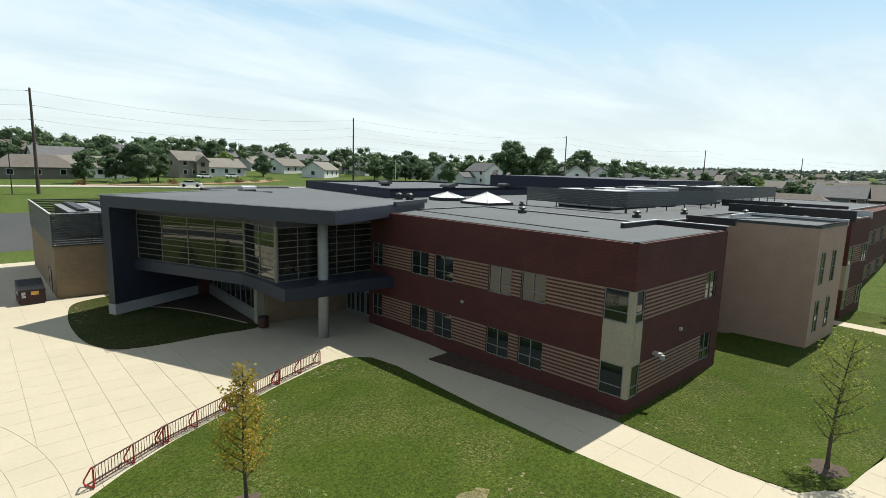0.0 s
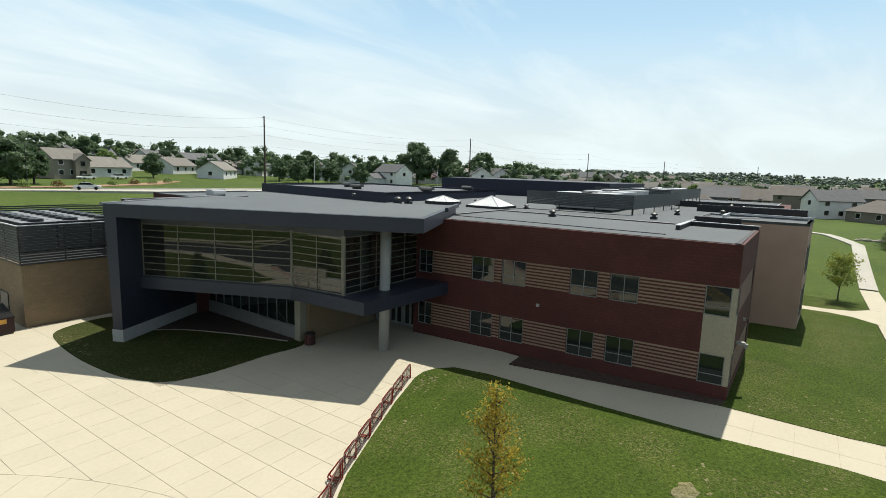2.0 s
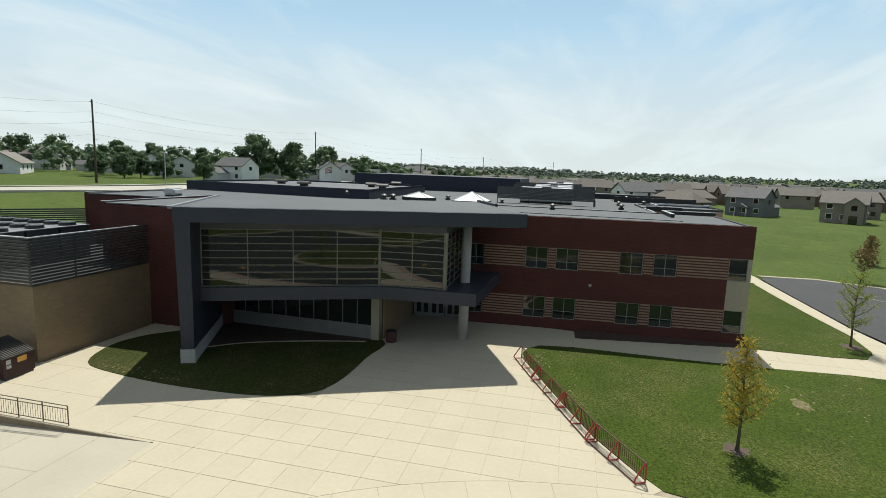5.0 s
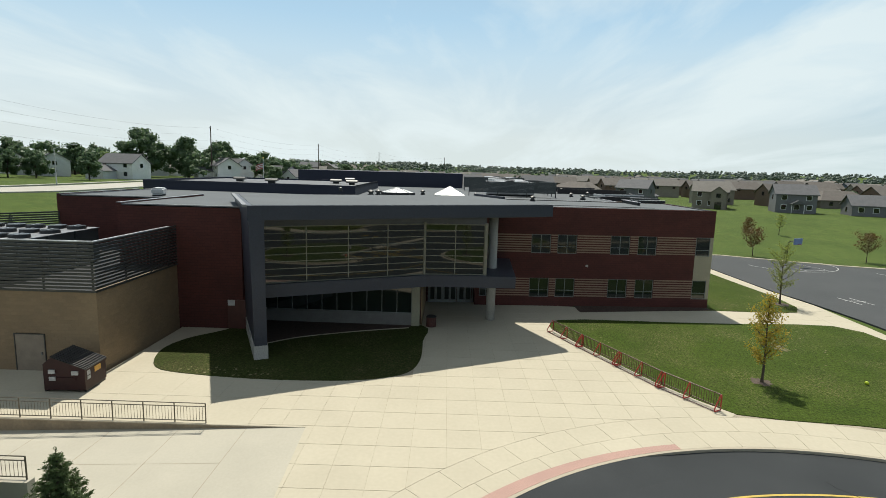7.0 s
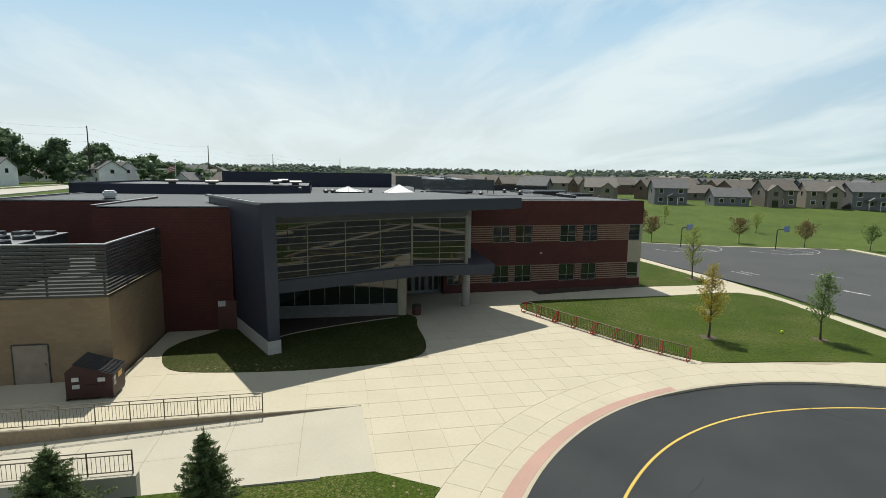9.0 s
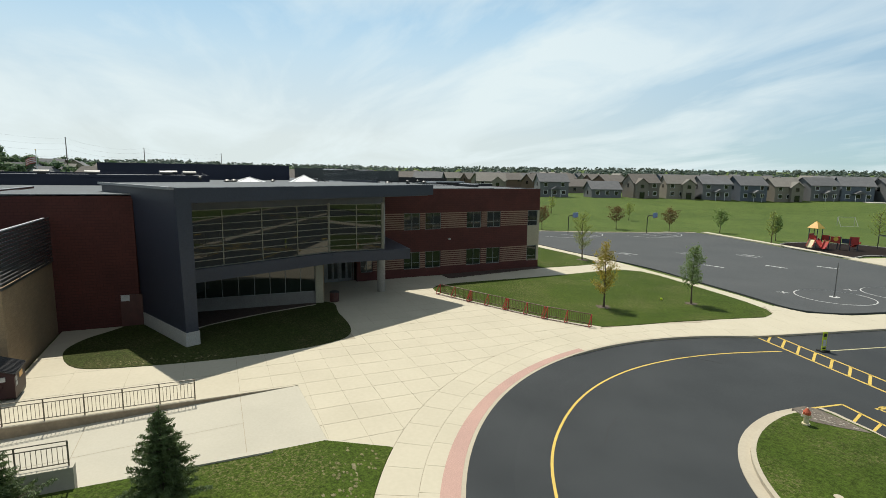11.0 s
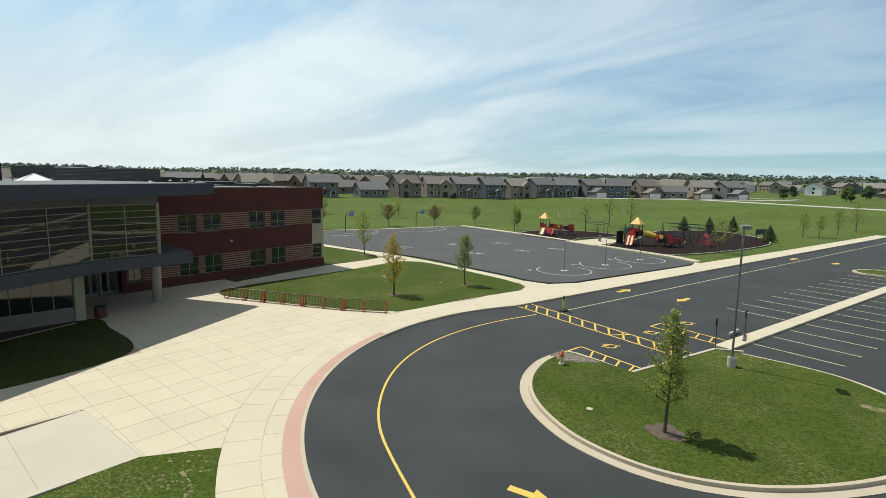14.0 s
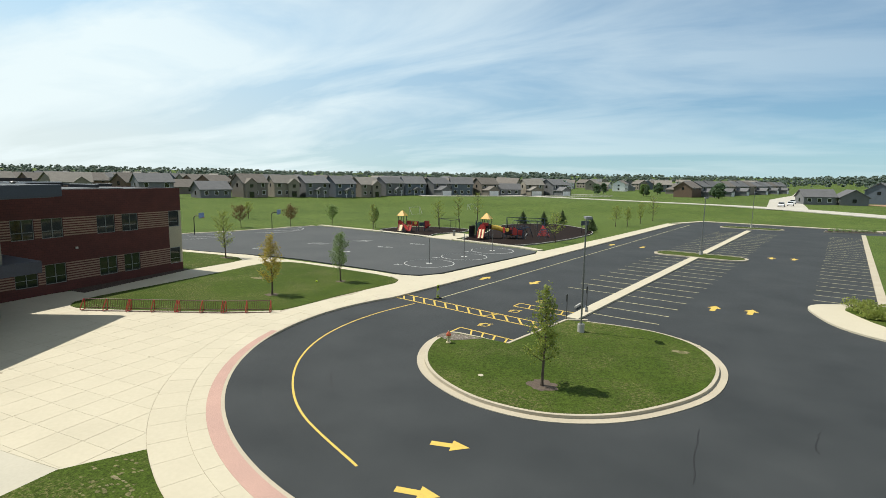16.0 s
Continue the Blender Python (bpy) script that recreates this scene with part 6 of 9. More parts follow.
bmesh.ops.create_uvsphere(ball, u_segments=12, v_segments=8, radius=0.11, matrix=Matrix.Translation((6.9, 11.5, 0.13)))
tagged(part("ball", ball, "sign_yellow", smooth=True), "yellow ball lying on the lawn", "ball")


def blotch(c, r, seed, squash=0.7):
    rnd = random.Random(seed)
    n = 22
    rr = [r * (0.75 + 0.5 * rnd.random()) for _ in range(n)]
    return [(c[0] + rr[k] * math.cos(2 * math.pi * k / n), c[1] + squash * rr[k] * math.sin(2 * math.pi * k / n)) for k in range(n)]


for i, (c, r) in enumerate((((-19.7, 27.4), 0.75), ((6.85, 17.75), 0.6), ((5.15, 10.0), 0.5), ((26.7, 4.3), 0.8))):
    bm = bmesh.new()
    prism(bm, blotch(c, r, i, 0.9), -0.05, (0.066 if i == 0 else 0.031))
    tagged(part("mulch_ring", bm, "bark"), "ring of brown bark mulch round a tree", "mulch", kind="stuff")
def inside(p, poly):
    """Whether a point lies within an outline."""
    odd = False
    for (x0, y0), (x1, y1) in zip(poly, poly[1:] + poly[:1]):
        if (y0 > p[1]) != (y1 > p[1]) and p[0] < (x1 - x0) * (p[1] - y0) / (y1 - y0) + x0:
            odd = not odd
    return odd


spots = random.Random(31)
for n_, (cx, cy), sx, sy, bed in ((90, (-8.9, 41.7), 1.0, 0.8, lawn4), (60, (6.1, 49.4), 0.5, 1.6, lawn3), (70, (15.6, 27.2), 0.9, 0.5, lawn1), (40, (10.0, 25.1), 2.0, 0.6, lawn1), (50, (-12.0, 42.6), 2.0, 0.8, lawn4), (60, (14.5, 11.0), 2.4, 2.4, lawn1), (60, (26.0, 8.0), 1.6, 2.0, lawn2)):
    bm = bmesh.new()
    for k in range(n_):
        c = (cx + spots.gauss(0, sx), cy + spots.gauss(0, sy))
        q = spots.uniform(0.03, 0.10)
        if all(inside((c[0] + dx, c[1] + dy), bed) for dx in (-0.2, 0.2) for dy in (-0.2, 0.2)):
            prism(bm, blotch(c, q, k, spots.uniform(0.35, 1.0)), -0.05, 0.0268 + 0.0001 * k)
    tagged(part("bare_flecks", bm, "worn"), "brown bare flecks near the edge of the lawn", "bare flecks", kind="stuff")
for i, (c, r, m_) in enumerate((((13.4, 12.6), 0.8, "worn"), ((-26.0, 18.4), 0.55, "worn"))):
    bm = bmesh.new()
    prism(bm, blotch(c, r, 20 + i, 0.55), -0.05, (0.068 if c[0] < -5 else 0.032))
    tagged(part("bare_patch", bm, m_), "dry worn patch in the lawn", "bare patch", kind="stuff")

# ---------------------------------------------------------------- playground
mulch1 = spline([(27.2, -34.2), (29.6, -38), (28.5, -44.5), (23, -48.5), (15, -48), (13.6, -42), (16.5, -36.5), (16.2, -31.5), (21, -32.6)], 4, True)
mulch2 = spline([(8.2, -29.5), (9.5, -36), (9.4, -44), (12, -56), (10.5, -65), (2.5, -70.5), (-5.5, -64), (-9.2, -55), (-8.6, -46), (-6.0, -36), (-3.2, -29.3), (0, -26.6)], 4, True)
for poly in (mulch1, mulch2):
    sheet("ground", poly, GROUND_Z - 0.1, -0.03, "playchip", "dark play surfacing round the play equipment", "play surface")
    bm = bmesh.new()
    band(bm, poly + poly[:2], -0.16, 0.0, GROUND_Z - 0.1, 0.03)
    tagged(part("kerb", bm, "white_wall"), "pale concrete edging round the play surface", "kerb", kind="structure")
edge_walk = [(46, -38.6), (26.3, -34.2), (10.5, -29.4), (-2.8, -25.2), (-6.2, -23.2)]
bm = bmesh.new()
band(bm, edge_walk, 0.0, 1.25, GROUND_Z - 0.1, -0.005)
prism(bm, [(15.8, -30.4), (10.3, -28.7), (9.6, -38.5), (14.0, -39.8)], GROUND_Z - 0.1, -0.007)
tagged(part("pavement", bm, "concrete"), "pale concrete walk between court and playground", "pavement", kind="structure")


def post(bm, x, y, z0, z1, r=0.06):
    tube(bm, (x, y, z0), (x, y, z1), r, r, 8)


def slide(t, m, length, h, width, mat, lanes=1):
    """A chute from height h down along +x, with raised sides."""
    prof = [(0, h), (length * 0.15, h - 0.05), (length * 0.75, 0.42), (length * 0.9, 0.3), (length, 0.28)]
    for k in range(lanes):
        bm = bmesh.new()
        y0 = -width * lanes / 2 + width * k
        for y, zo in ((y0, 0.16), (y0 + 0.06, 0.0), (y0 + width - 0.06, 0.0)):
            yb = y + (width - 0.12 if (zo == 0 and y < y0 + width / 2) else 0.06)
            if zo == 0 and y > y0 + width / 2:
                zo, yb = 0.16, y + 0.06
            rows = [(bm.verts.new(m @ Vector((x, y, z + zo))), bm.verts.new(m @ Vector((x, yb, z + zo))), bm.verts.new(m @ Vector((x, yb, z - 0.06))), bm.verts.new(m @ Vector((x, y, z - 0.06)))) for x, z in prof]
            for a, b in zip(rows[:-1], rows[1:]):
                for j in range(4):
                    bm.faces.new((a[j], b[j], b[(j + 1) % 4], a[(j + 1) % 4]))
        part("slide", bm, mat, t)
    bm = bmesh.new()
    for y in (-width * lanes / 2, width * lanes / 2):
        pipe(bm, [m @ Vector((x, y, z + 0.2)) for x, z in prof], 0.06, 6)
    part("slide_edge", bm, "red", t)


def play_tower(t, x, y, deck, top, w=1.25):
    """Four dark posts, a deck and a hipped two-tone roof."""
    for dx in (-w / 2, w / 2):
        for dy in (-w / 2, w / 2):
            bm = bmesh.new()
            post(bm, x + dx, y + dy, -0.1, top)
            part("post", bm, "playblue", t)
    bm = bmesh.new()
    box(bm, x - w / 2, x + w / 2, y - w / 2, y + w / 2, deck - 0.08, deck)
    part("deck", bm, "black", t)
    r = w * 0.68
    for k in range(4):
        a = [(-1, -1), (1, -1), (1, 1), (-1, 1)]
        p, q = a[k], a[(k + 1) % 4]
        bm = bmesh.new()
        f = [bm.verts.new(v) for v in ((x + p[0] * r, y + p[1] * r, top - 0.1), (x + q[0] * r, y + q[1] * r, top - 0.1), (x + q[0] * 0.12, y + q[1] * 0.12, top + 0.85), (x + p[0] * 0.12, y + p[1] * 0.12, top + 0.85))]
        g = [bm.verts.new(v.co - Vector((0, 0, 0.06))) for v in f]
        bm.faces.new(f); bm.faces.new(g[::-1])
        for j in range(4):
            bm.faces.new((f[j], f[(j + 1) % 4], g[(j + 1) % 4], g[j]))
        part("roof_panel", bm, "playyellow" if k % 2 else "playorange", t)
    bm = bmesh.new()
    tube(bm, (x, y, top + 0.82), (x, y, top + 0.95), 0.14, 0.04, 8)
    part("finial", bm, "playyellow", t)


small = thing("play_structure", "small red and blue play tower with three slides", "play structure")
play_tower(small, 24.6, -37.6, 1.3, 3.1, 1.2)
toward = lambda x, y, a: pose(x, y, 0, 0, 0, a)
slide(small, toward(24.0, -36.9, 150), 2.0, 1.3, 0.55, "red")
slide(small, toward(24.4, -36.8, 110), 2.1, 1.25, 0.8, "cream_plastic")
slide(small, toward(22.6, -37.2, 110), 2.1, 1.2, 0.6, "red")
for x, y, h in ((22.9, -38.2, 1.9), (21.6, -38.7, 2.0), (20.6, -39.3, 1.9), (22.4, -39.4, 1.8), (20.2, -40.4, 1.9)):
    bm = bmesh.new()
    post(bm, x, y, -0.1, h)
    part("post", bm, "playblue", small)
for x0, y0, x1, y1, z0, z1, mt in ((24.0, -38.2, 22.9, -38.3, 1.2, 2.0, "red"), (22.8, -38.3, 21.6, -38.7, 1.0, 1.9, "red"), (20.7, -39.2, 20.1, -40.4, 0.9, 2.0, "red"), (24.0, -37.0, 25.2, -37.0, 1.3, 1.9, "red"), (22.4, -39.4, 21.6, -38.7, 0.9, 1.9, "red"), (25.2, -37.1, 25.2, -38.2, 1.3, 2.1, "red"), (21.5, -38.8, 20.7, -39.2, 1.0, 1.7, "playblue")):
    bm = bmesh.new()
    prism(bm, bar((x0, y0), (x1, y1), 0.08), z0, z1)
    part("panel", bm, mt, small)
bm = bmesh.new()
tube(bm, (22.15, -38.45, 1.55), (22.2, -38.6, 1.55), 0.3, 0.3, 14)
part("bubble_panel", bm, "playyellow", small, "round yellow bubble panel")
slide(small, toward(20.2, -40.6, -40), 2.1, 1.0, 0.5, "red")

large = thing("play_structure", "red, yellow and blue play tower with twin slides", "play structure")
play_tower(large, 6.0, -34.6, 1.6, 3.5, 1.25)
slide(large, toward(6.6, -33.9, 105), 3.0, 1.6, 0.55, "red", 2)
for s in (-0.28, 0.28):
    bm = bmesh.new()
    pm = toward(6.6, -33.9, 105)
    rows = [[bm.verts.new(pm @ Vector((x, s - 0.14, z))), bm.verts.new(pm @ Vector((x, s + 0.14, z)))] for x, z in ((0.5, 1.57), (2.2, 0.47), (2.95, 0.33))]
    for a, b in zip(rows[:-1], rows[1:]):
        bm.faces.new((a[0], a[1], b[1], b[0]))
    part("slide_bed", bm, "cream_plastic", large)
bm = bmesh.new()
tube(bm, (6.4, -34.0, 1.75), (6.5, -33.6, 1.75), 0.6, 0.6, 16)
part("hood", bm, "red", large, "round red slide hood")
bm = bmesh.new()
tp = [(5.4, -35.3, 1.9), (4.7, -36.0, 1.8), (3.9, -36.5, 1.5), (3.1, -36.9, 1.15), (2.4, -37.4, 0.8), (1.9, -38.0, 0.6)]
for a, b in zip(tp[:-1], tp[1:]):
    tube(bm, a, b, 0.42, 0.42, 14, False)
part("tube_slide", bm, "playyellow", large, "yellow enclosed tube slide", smooth=True)
for x, y, h, mt in ((8.6, -34.2, 2.4, "black"), (8.0, -35.0, 3.0, "playblue"), (7.4, -36.2, 3.2, "playblue"), (7.1, -34.2, 3.0, "playblue"), (6.9, -37.3, 2.9, "playblue"), (8.3, -36.6, 2.6, "playblue"), (2.2, -36.4, 1.9, "playblue"), (1.6, -37.6, 1.9, "playblue"), (1.0, -36.3, 1.8, "playblue"), (0.6, -35.4, 1.7, "playblue"), (2.9, -35.6, 1.9, "playblue")):
    bm = bmesh.new()
    post(bm, x, y, -0.1, h, 0.065)
    part("post", bm, mt, large)
for x0, y0, x1, y1, z0, z1, mt in ((8.9, -33.6, 8.2, -34.6, 0.1, 2.1, "black"), (2.2, -36.3, 1.1, -36.3, 0.7, 1.9, "red"), (2.9, -35.6, 2.2, -36.3, 0.6, 1.3, "playblue"), (1.1, -36.3, 0.6, -35.4, 0.3, 0.9, "playblue"), (8.0, -35.0, 7.4, -36.2, 1.2, 2.2, "playblue"), (7.4, -36.2, 6.9, -37.3, 0.8, 1.9, "playblue")):
    bm = bmesh.new()
    prism(bm, bar((x0, y0), (x1, y1), 0.08), z0, z1)
    part("panel", bm, mt, large)

# low decks with red and dark panels beyond the tube slide, and the climbing side with its arched bars
for x, y in ((3.2, -37.6), (0.2, -37.2), (1.5, -35.4)):
    bm = bmesh.new()
    post(bm, x, y, -0.1, 2.2, 0.065)
    part("post", bm, "playblue", large)
for x0, y0, x1, y1, z0, z1, mt in ((3.2, -37.6, 1.6, -37.6, 0.8, 1.9, "maroon"), (1.6, -37.6, 0.2, -37.2, 0.7, 1.7, "playblue"), (0.2, -37.2, 1.0, -36.3, 0.4, 1.5, "red"), (2.9, -35.6, 1.5, -35.4, 0.9, 1.6, "maroon"), (7.1, -34.2, 6.9, -35.2, 1.6, 2.4, "red"), (5.4, -34.0, 5.4, -35.2, 1.6, 2.3, "maroon"), (8.3, -36.6, 7.4, -36.2, 1.5, 2.3, "playgreen")):
    bm = bmesh.new()
    prism(bm, bar((x0, y0), (x1, y1), 0.08), z0, z1)
    part("panel", bm, mt, large)
for poly, z in (([(3.2, -37.6), (1.6, -37.6), (1.5, -35.4), (2.9, -35.6)], 0.9), ([(1.6, -37.6), (0.2, -37.2), (0.6, -35.4), (1.5, -35.4)], 0.6), ([(8.0, -35.0), (7.1, -34.2), (6.9, -37.3), (8.3, -36.6)], 1.2)):
    bm = bmesh.new()
    prism(bm, poly, z - 0.08, z)
    part("deck", bm, "black", large)
for x0, y0, x1, y1, z0, z1, mt in ((5.38, -33.97, 6.62, -33.97, 2.2, 2.75, "red"), (6.63, -34.0, 6.63, -35.2, 1.6, 2.5, "red"), (5.4, -35.23, 6.6, -35.23, 1.6, 2.4, "maroon"), (8.0, -35.0, 7.1, -34.2, 1.2, 2.5, "playgreen"), (7.4, -36.2, 8.3, -36.6, 1.2, 2.6, "playgreen"), (2.9, -35.6, 3.5, -36.3, 0.9, 1.9, "red"), (1.5, -35.4, 0.6, -35.4, 0.7, 1.75, "red")):
    bm = bmesh.new()
    prism(bm, bar((x0, y0), (x1, y1), 0.07), z0, z1)
    part("panel", bm, mt, large)
for x, y, h in ((7.7, -33.9, 2.9), (8.4, -35.6, 3.1), (3.5, -36.3, 2.1), (-0.3, -36.2, 1.9)):
    bm = bmesh.new()
    post(bm, x, y, -0.1, h, 0.065)
    part("post", bm, "playblue", large)
bm = bmesh.new()
tube(bm, (2.4, -35.45, 1.55), (2.42, -35.3, 1.55), 0.32, 0.32, 14)
part("bubble_panel", bm, "playyellow", large, "round yellow bubble panel")
for k in range(4):
    bm = bmesh.new()
    y = -34.6 - 0.75 * k
    pipe(bm, [(8.9, y, -0.1), (8.8, y, 1.6), (8.4, y - 0.1, 2.3), (7.9, y - 0.1, 2.5)], 0.035, 6)
    part("climbing_bar", bm, "playgreen" if k % 2 else "playblue", large)
for k in range(5):
    bm = bmesh.new()
    z = 0.35 + 0.4 * k
    tube(bm, (8.85, -34.6, z), (8.85, -36.85, z), 0.028, 0.028, 6)
    part("rung", bm, "playblue", large)


def frame_set(name, label, pts, mat, r=0.06, seats=()):
    """Swings, bars and climbing arches: bent tubes, with seats hung on chains."""
    t = thing(name, label, name.replace("_", " "))
    for line in pts:
        bm = bmesh.new()
        pipe(bm, line, r, 8)
        part("tube_frame", bm, mat, t)
    for x, y, ztop, mt in seats:
        bm = bmesh.new()
        box(bm, x - 0.22, x + 0.22, y - 0.08, y + 0.08, 0.5, 0.56)
        part("seat", bm, mt, t)
        for d in (-0.2, 0.2):
            bm = bmesh.new()
            tube(bm, (x + d, y, 0.55), (x + d, y, ztop), 0.012, 0.012, 4, False)
            part("chain", bm, "steel", t)


frame_set("horizontal_bars", "black and rust horizontal play bars", [[(20.3, -45.6, -0.1), (20.3, -45.6, 2.2)], [(16.6, -43.0, -0.1), (16.6, -43.0, 2.1)], [(20.3, -45.6, 2.1), (16.6, -43.0, 2.0)], [(18.0, -48.8, -0.1), (18.0, -48.8, 2.2)], [(18.0, -48.8, 2.1), (20.3, -45.6, 2.1)], [(16.2, -46.5, -0.1), (16.2, -46.5, 2.2)], [(16.2, -46.5, 2.1), (16.6, -43.0, 2.0)]], "black", 0.05)
frame_set("swing_frame", "dark blue swing frame behind the play tower", [[(6.2, -46.0, -0.1), (6.4, -47.4, 2.9), (6.6, -49.0, -0.1)], [(-0.6, -49.5, -0.1), (-0.4, -50.8, 2.7), (-0.2, -52.2, -0.1)], [(6.4, -47.4, 2.85), (-0.4, -50.8, 2.65)]], "playblue", 0.06, ((4.6, -48.3, 2.8, "black"), (1.3, -50.0, 2.75, "black")))
frame_set("climbing_arch", "dark blue climbing arches", [[(0.8, -38.2, -0.1), (0.4, -39.2, 1.7), (-0.2, -40.4, 1.7), (-0.6, -41.4, -0.1)], [(1.9, -38.6, -0.1), (1.5, -39.7, 1.9), (0.9, -40.9, 1.9), (0.5, -41.9, -0.1)], [(0.4, -39.2, 1.7), (1.5, -39.7, 1.9)], [(-0.2, -40.4, 1.7), (0.9, -40.9, 1.9)]], "playblue", 0.05)
frame_set("climbing_net", "red net climber on a dark frame", [[(-1.4, -41.5, -0.1), (-1.9, -43.2, 2.2), (-2.6, -45.0, -0.1)], [(-3.6, -41.8, -0.1), (-1.9, -43.2, 2.2)], [(-1.4, -41.5, 0.7), (-3.6, -41.8, 0.7)], [(-1.6, -42.2, 1.3), (-2.9, -42.4, 1.3)]], "playblue", 0.05)
net = bpy.data.objects["climbing_net"]
for k in range(6):
    bm = bmesh.new()
    g = (k + 0.6) / 7
    tube(bm, (-1.4 - 0.5 * g, -41.5 - 1.7 * g, 0.1 + 2.05 * g), (-3.6 + 1.7 * g, -41.8 - 1.4 * g, 0.1 + 2.05 * g), 0.03, 0.03, 5, False)
    part("rope", bm, "red", net)
for k in range(9):
    bm = bmesh.new()
    f = k / 8
    tube(bm, (-1.4 - 2.2 * f, -41.5 - 0.3 * f, 0.1), (-1.9, -43.2, 2.15), 0.035, 0.035, 5, False)
    part("rope", bm, "red", net)
frame_set("monkey_bars", "dark overhead ladder bars on tall posts", [[(x, y, -0.1), (x, y, 2.3), (x + 0.4, y - 0.5, 2.6), (x + 1.1, y - 1.3, 2.6), (x + 1.5, y - 1.8, 2.3), (x + 1.5, y - 1.8, -0.1)] for x, y in ((2.6, -42.2), (0.4, -42.9), (-1.8, -43.6))] + [[(3.0, -42.7, 2.6), (-1.4, -44.1, 2.6)], [(3.7, -43.5, 2.6), (-0.7, -44.9, 2.6)]], "playblue", 0.045)
frame_set("balance_bars", "dark zigzag climbing bars", [[(-2.4, -38.6, -0.1), (-2.6, -39.2, 1.5), (-3.4, -40.2, 1.5), (-3.6, -40.8, -0.1)], [(-3.6, -38.2, -0.1), (-3.9, -38.9, 1.3), (-4.6, -39.8, 1.3), (-4.9, -40.4, -0.1)], [(-2.6, -39.2, 1.45), (-3.9, -38.9, 1.25)], [(-3.4, -40.2, 1.45), (-4.6, -39.8, 1.25)]], "playblue", 0.045)
frame_set("spring_ride", "small grey post seats on the play surface", [[(-0.3, -37.4, -0.1), (-0.3, -37.4, 0.5), (-0.6, -37.6, 0.9)]], "steel", 0.08)
bench = thing("picnic_shelter_post", "dark metal post with sign panel by the play surface", "post")
for x, y in ((-7.4, -52.5), (-8.2, -54.3)):
    bm = bmesh.new()
    post(bm, x, y, -0.1, 2.4, 0.07)
    part("post", bm, "black", bench)
bm = bmesh.new()
prism(bm, bar((-7.3, -52.3), (-8.3, -54.5), 0.12), 1.5, 2.4)
part("panel", bm, "playblue", bench)
bx = thing("drinking_fountain", "pale grey drinking fountain pedestal on the paving", "drinking fountain", pose(12.2, -34.6, 0))
bm = bmesh.new()
box(bm, -0.18, 0.18, -0.18, 0.18, 0, 0.85)
part("pedestal", bm, "steel", bx)
bm = bmesh.new()
box(bm, -0.24, 0.24, -0.24, 0.24, 0.85, 0.98)
part("bowl", bm, "steel", bx)
for cx, cy, a in ((46.4, -84.0, 60), (39.8, -112.0, 75)):
    g = thing("soccer_goal", "white tube soccer goal on the field", "soccer goal", pose(cx, cy, GROUND_Z, 0, 0, a), group="soccer goals")
    for nm, line in (("goal_frame", [(-1.8, 0, 0), (-1.8, 0, 2), (1.8, 0, 2), (1.8, 0, 0)]), ("back_frame", [(-1.8, 0, 2), (-1.8, 1.4, 0), (1.8, 1.4, 0), (1.8, 0, 2)])):
        bm = bmesh.new()
        pipe(bm, line, 0.05, 6)
        part(nm, bm, "white", g)

# thin concrete edging that curves through the shaded bed
bm = bmesh.new()
prism(bm, strip_poly(spline([(10.9, 48.6), (12.4, 46.9), (13.6, 44.5), (14.6, 42.0), (15.5, 39.2)], 5), 0.13), -0.1, 0.05)
tagged(part("edging", bm, "kerb"), "thin concrete edging through the shaded bed", "edging", kind="structure")
bm = bmesh.new()
prism(bm, spline([(10.9, 48.6), (12.4, 46.9), (13.6, 44.5), (14.6, 42.0), (15.5, 39.2)], 5) + [(16.15, 39.0), (16.25, 44.0), (16.4, 50.3), (15.2, 50.8), (11.2, 49.0)], -0.1, 0.036)
tagged(part("flower_bed", bm, "mulch"), "dark mulch under the entrance canopy", "flower bed", kind="structure")

# stony corner of the island behind the hydrant
corner = [(-11.35, 22.2), (-11.4, 21.45), (-11.85, 21.15), (-13.0, 21.2), (-14.2, 21.4), (-13.4, 22.1), (-12.5, 22.7)]
bm = bmesh.new()
prism(bm, corner, -0.1, 0.072)
tagged(part("bare_patch", bm, "rubble"), "bare stony soil in the corner of the island", "bare patch", kind="stuff")
rub = random.Random(12)
bm = bmesh.new()
for k in range(70):
    u = rub.random()
    if k < 26:
        x, y = -12.0 - 1.9 * u, 22.55 - 1.0 * u + rub.uniform(-0.08, 0.08)
    else:
        x, y = rub.uniform(-13.4, -11.6), rub.uniform(21.4, 22.3)
    q = rub.uniform(0.03, 0.09 if k < 26 else 0.06)
    m = Matrix.Translation((x, y, 0.07)) @ Matrix.Rotation(rub.uniform(0, 3), 4, "Z") @ Matrix.Diagonal((1, rub.uniform(0.6, 1), 0.6, 1))
    bmesh.ops.create_icosphere(bm, subdivisions=1, radius=q, matrix=m)
tagged(part("loose_stones", bm, "stone"), "loose pale stones along the stony corner", "stones", kind="stuff")

# concrete wheel stop lying on the walk
stop = thing("wheel_stop", "pale concrete wheel stop lying across the walk", "wheel stop", pose(-18.1, 9.2, 0.0, 0, 0, 83))
bm = bmesh.new()
prof = [(-0.09, 0.0), (0.09, 0.0), (0.06, 0.14), (-0.06, 0.14)]
ra, rb = [bm.verts.new((-0.8, y, z)) for y, z in prof], [bm.verts.new((0.8, y, z)) for y, z in prof]
bm.faces.new(ra[::-1]); bm.faces.new(rb)
for k in range(4):
    bm.faces.new((ra[k], rb[k], rb[(k + 1) % 4], ra[(k + 1) % 4]))
part("block", bm, "white_wall", stop)

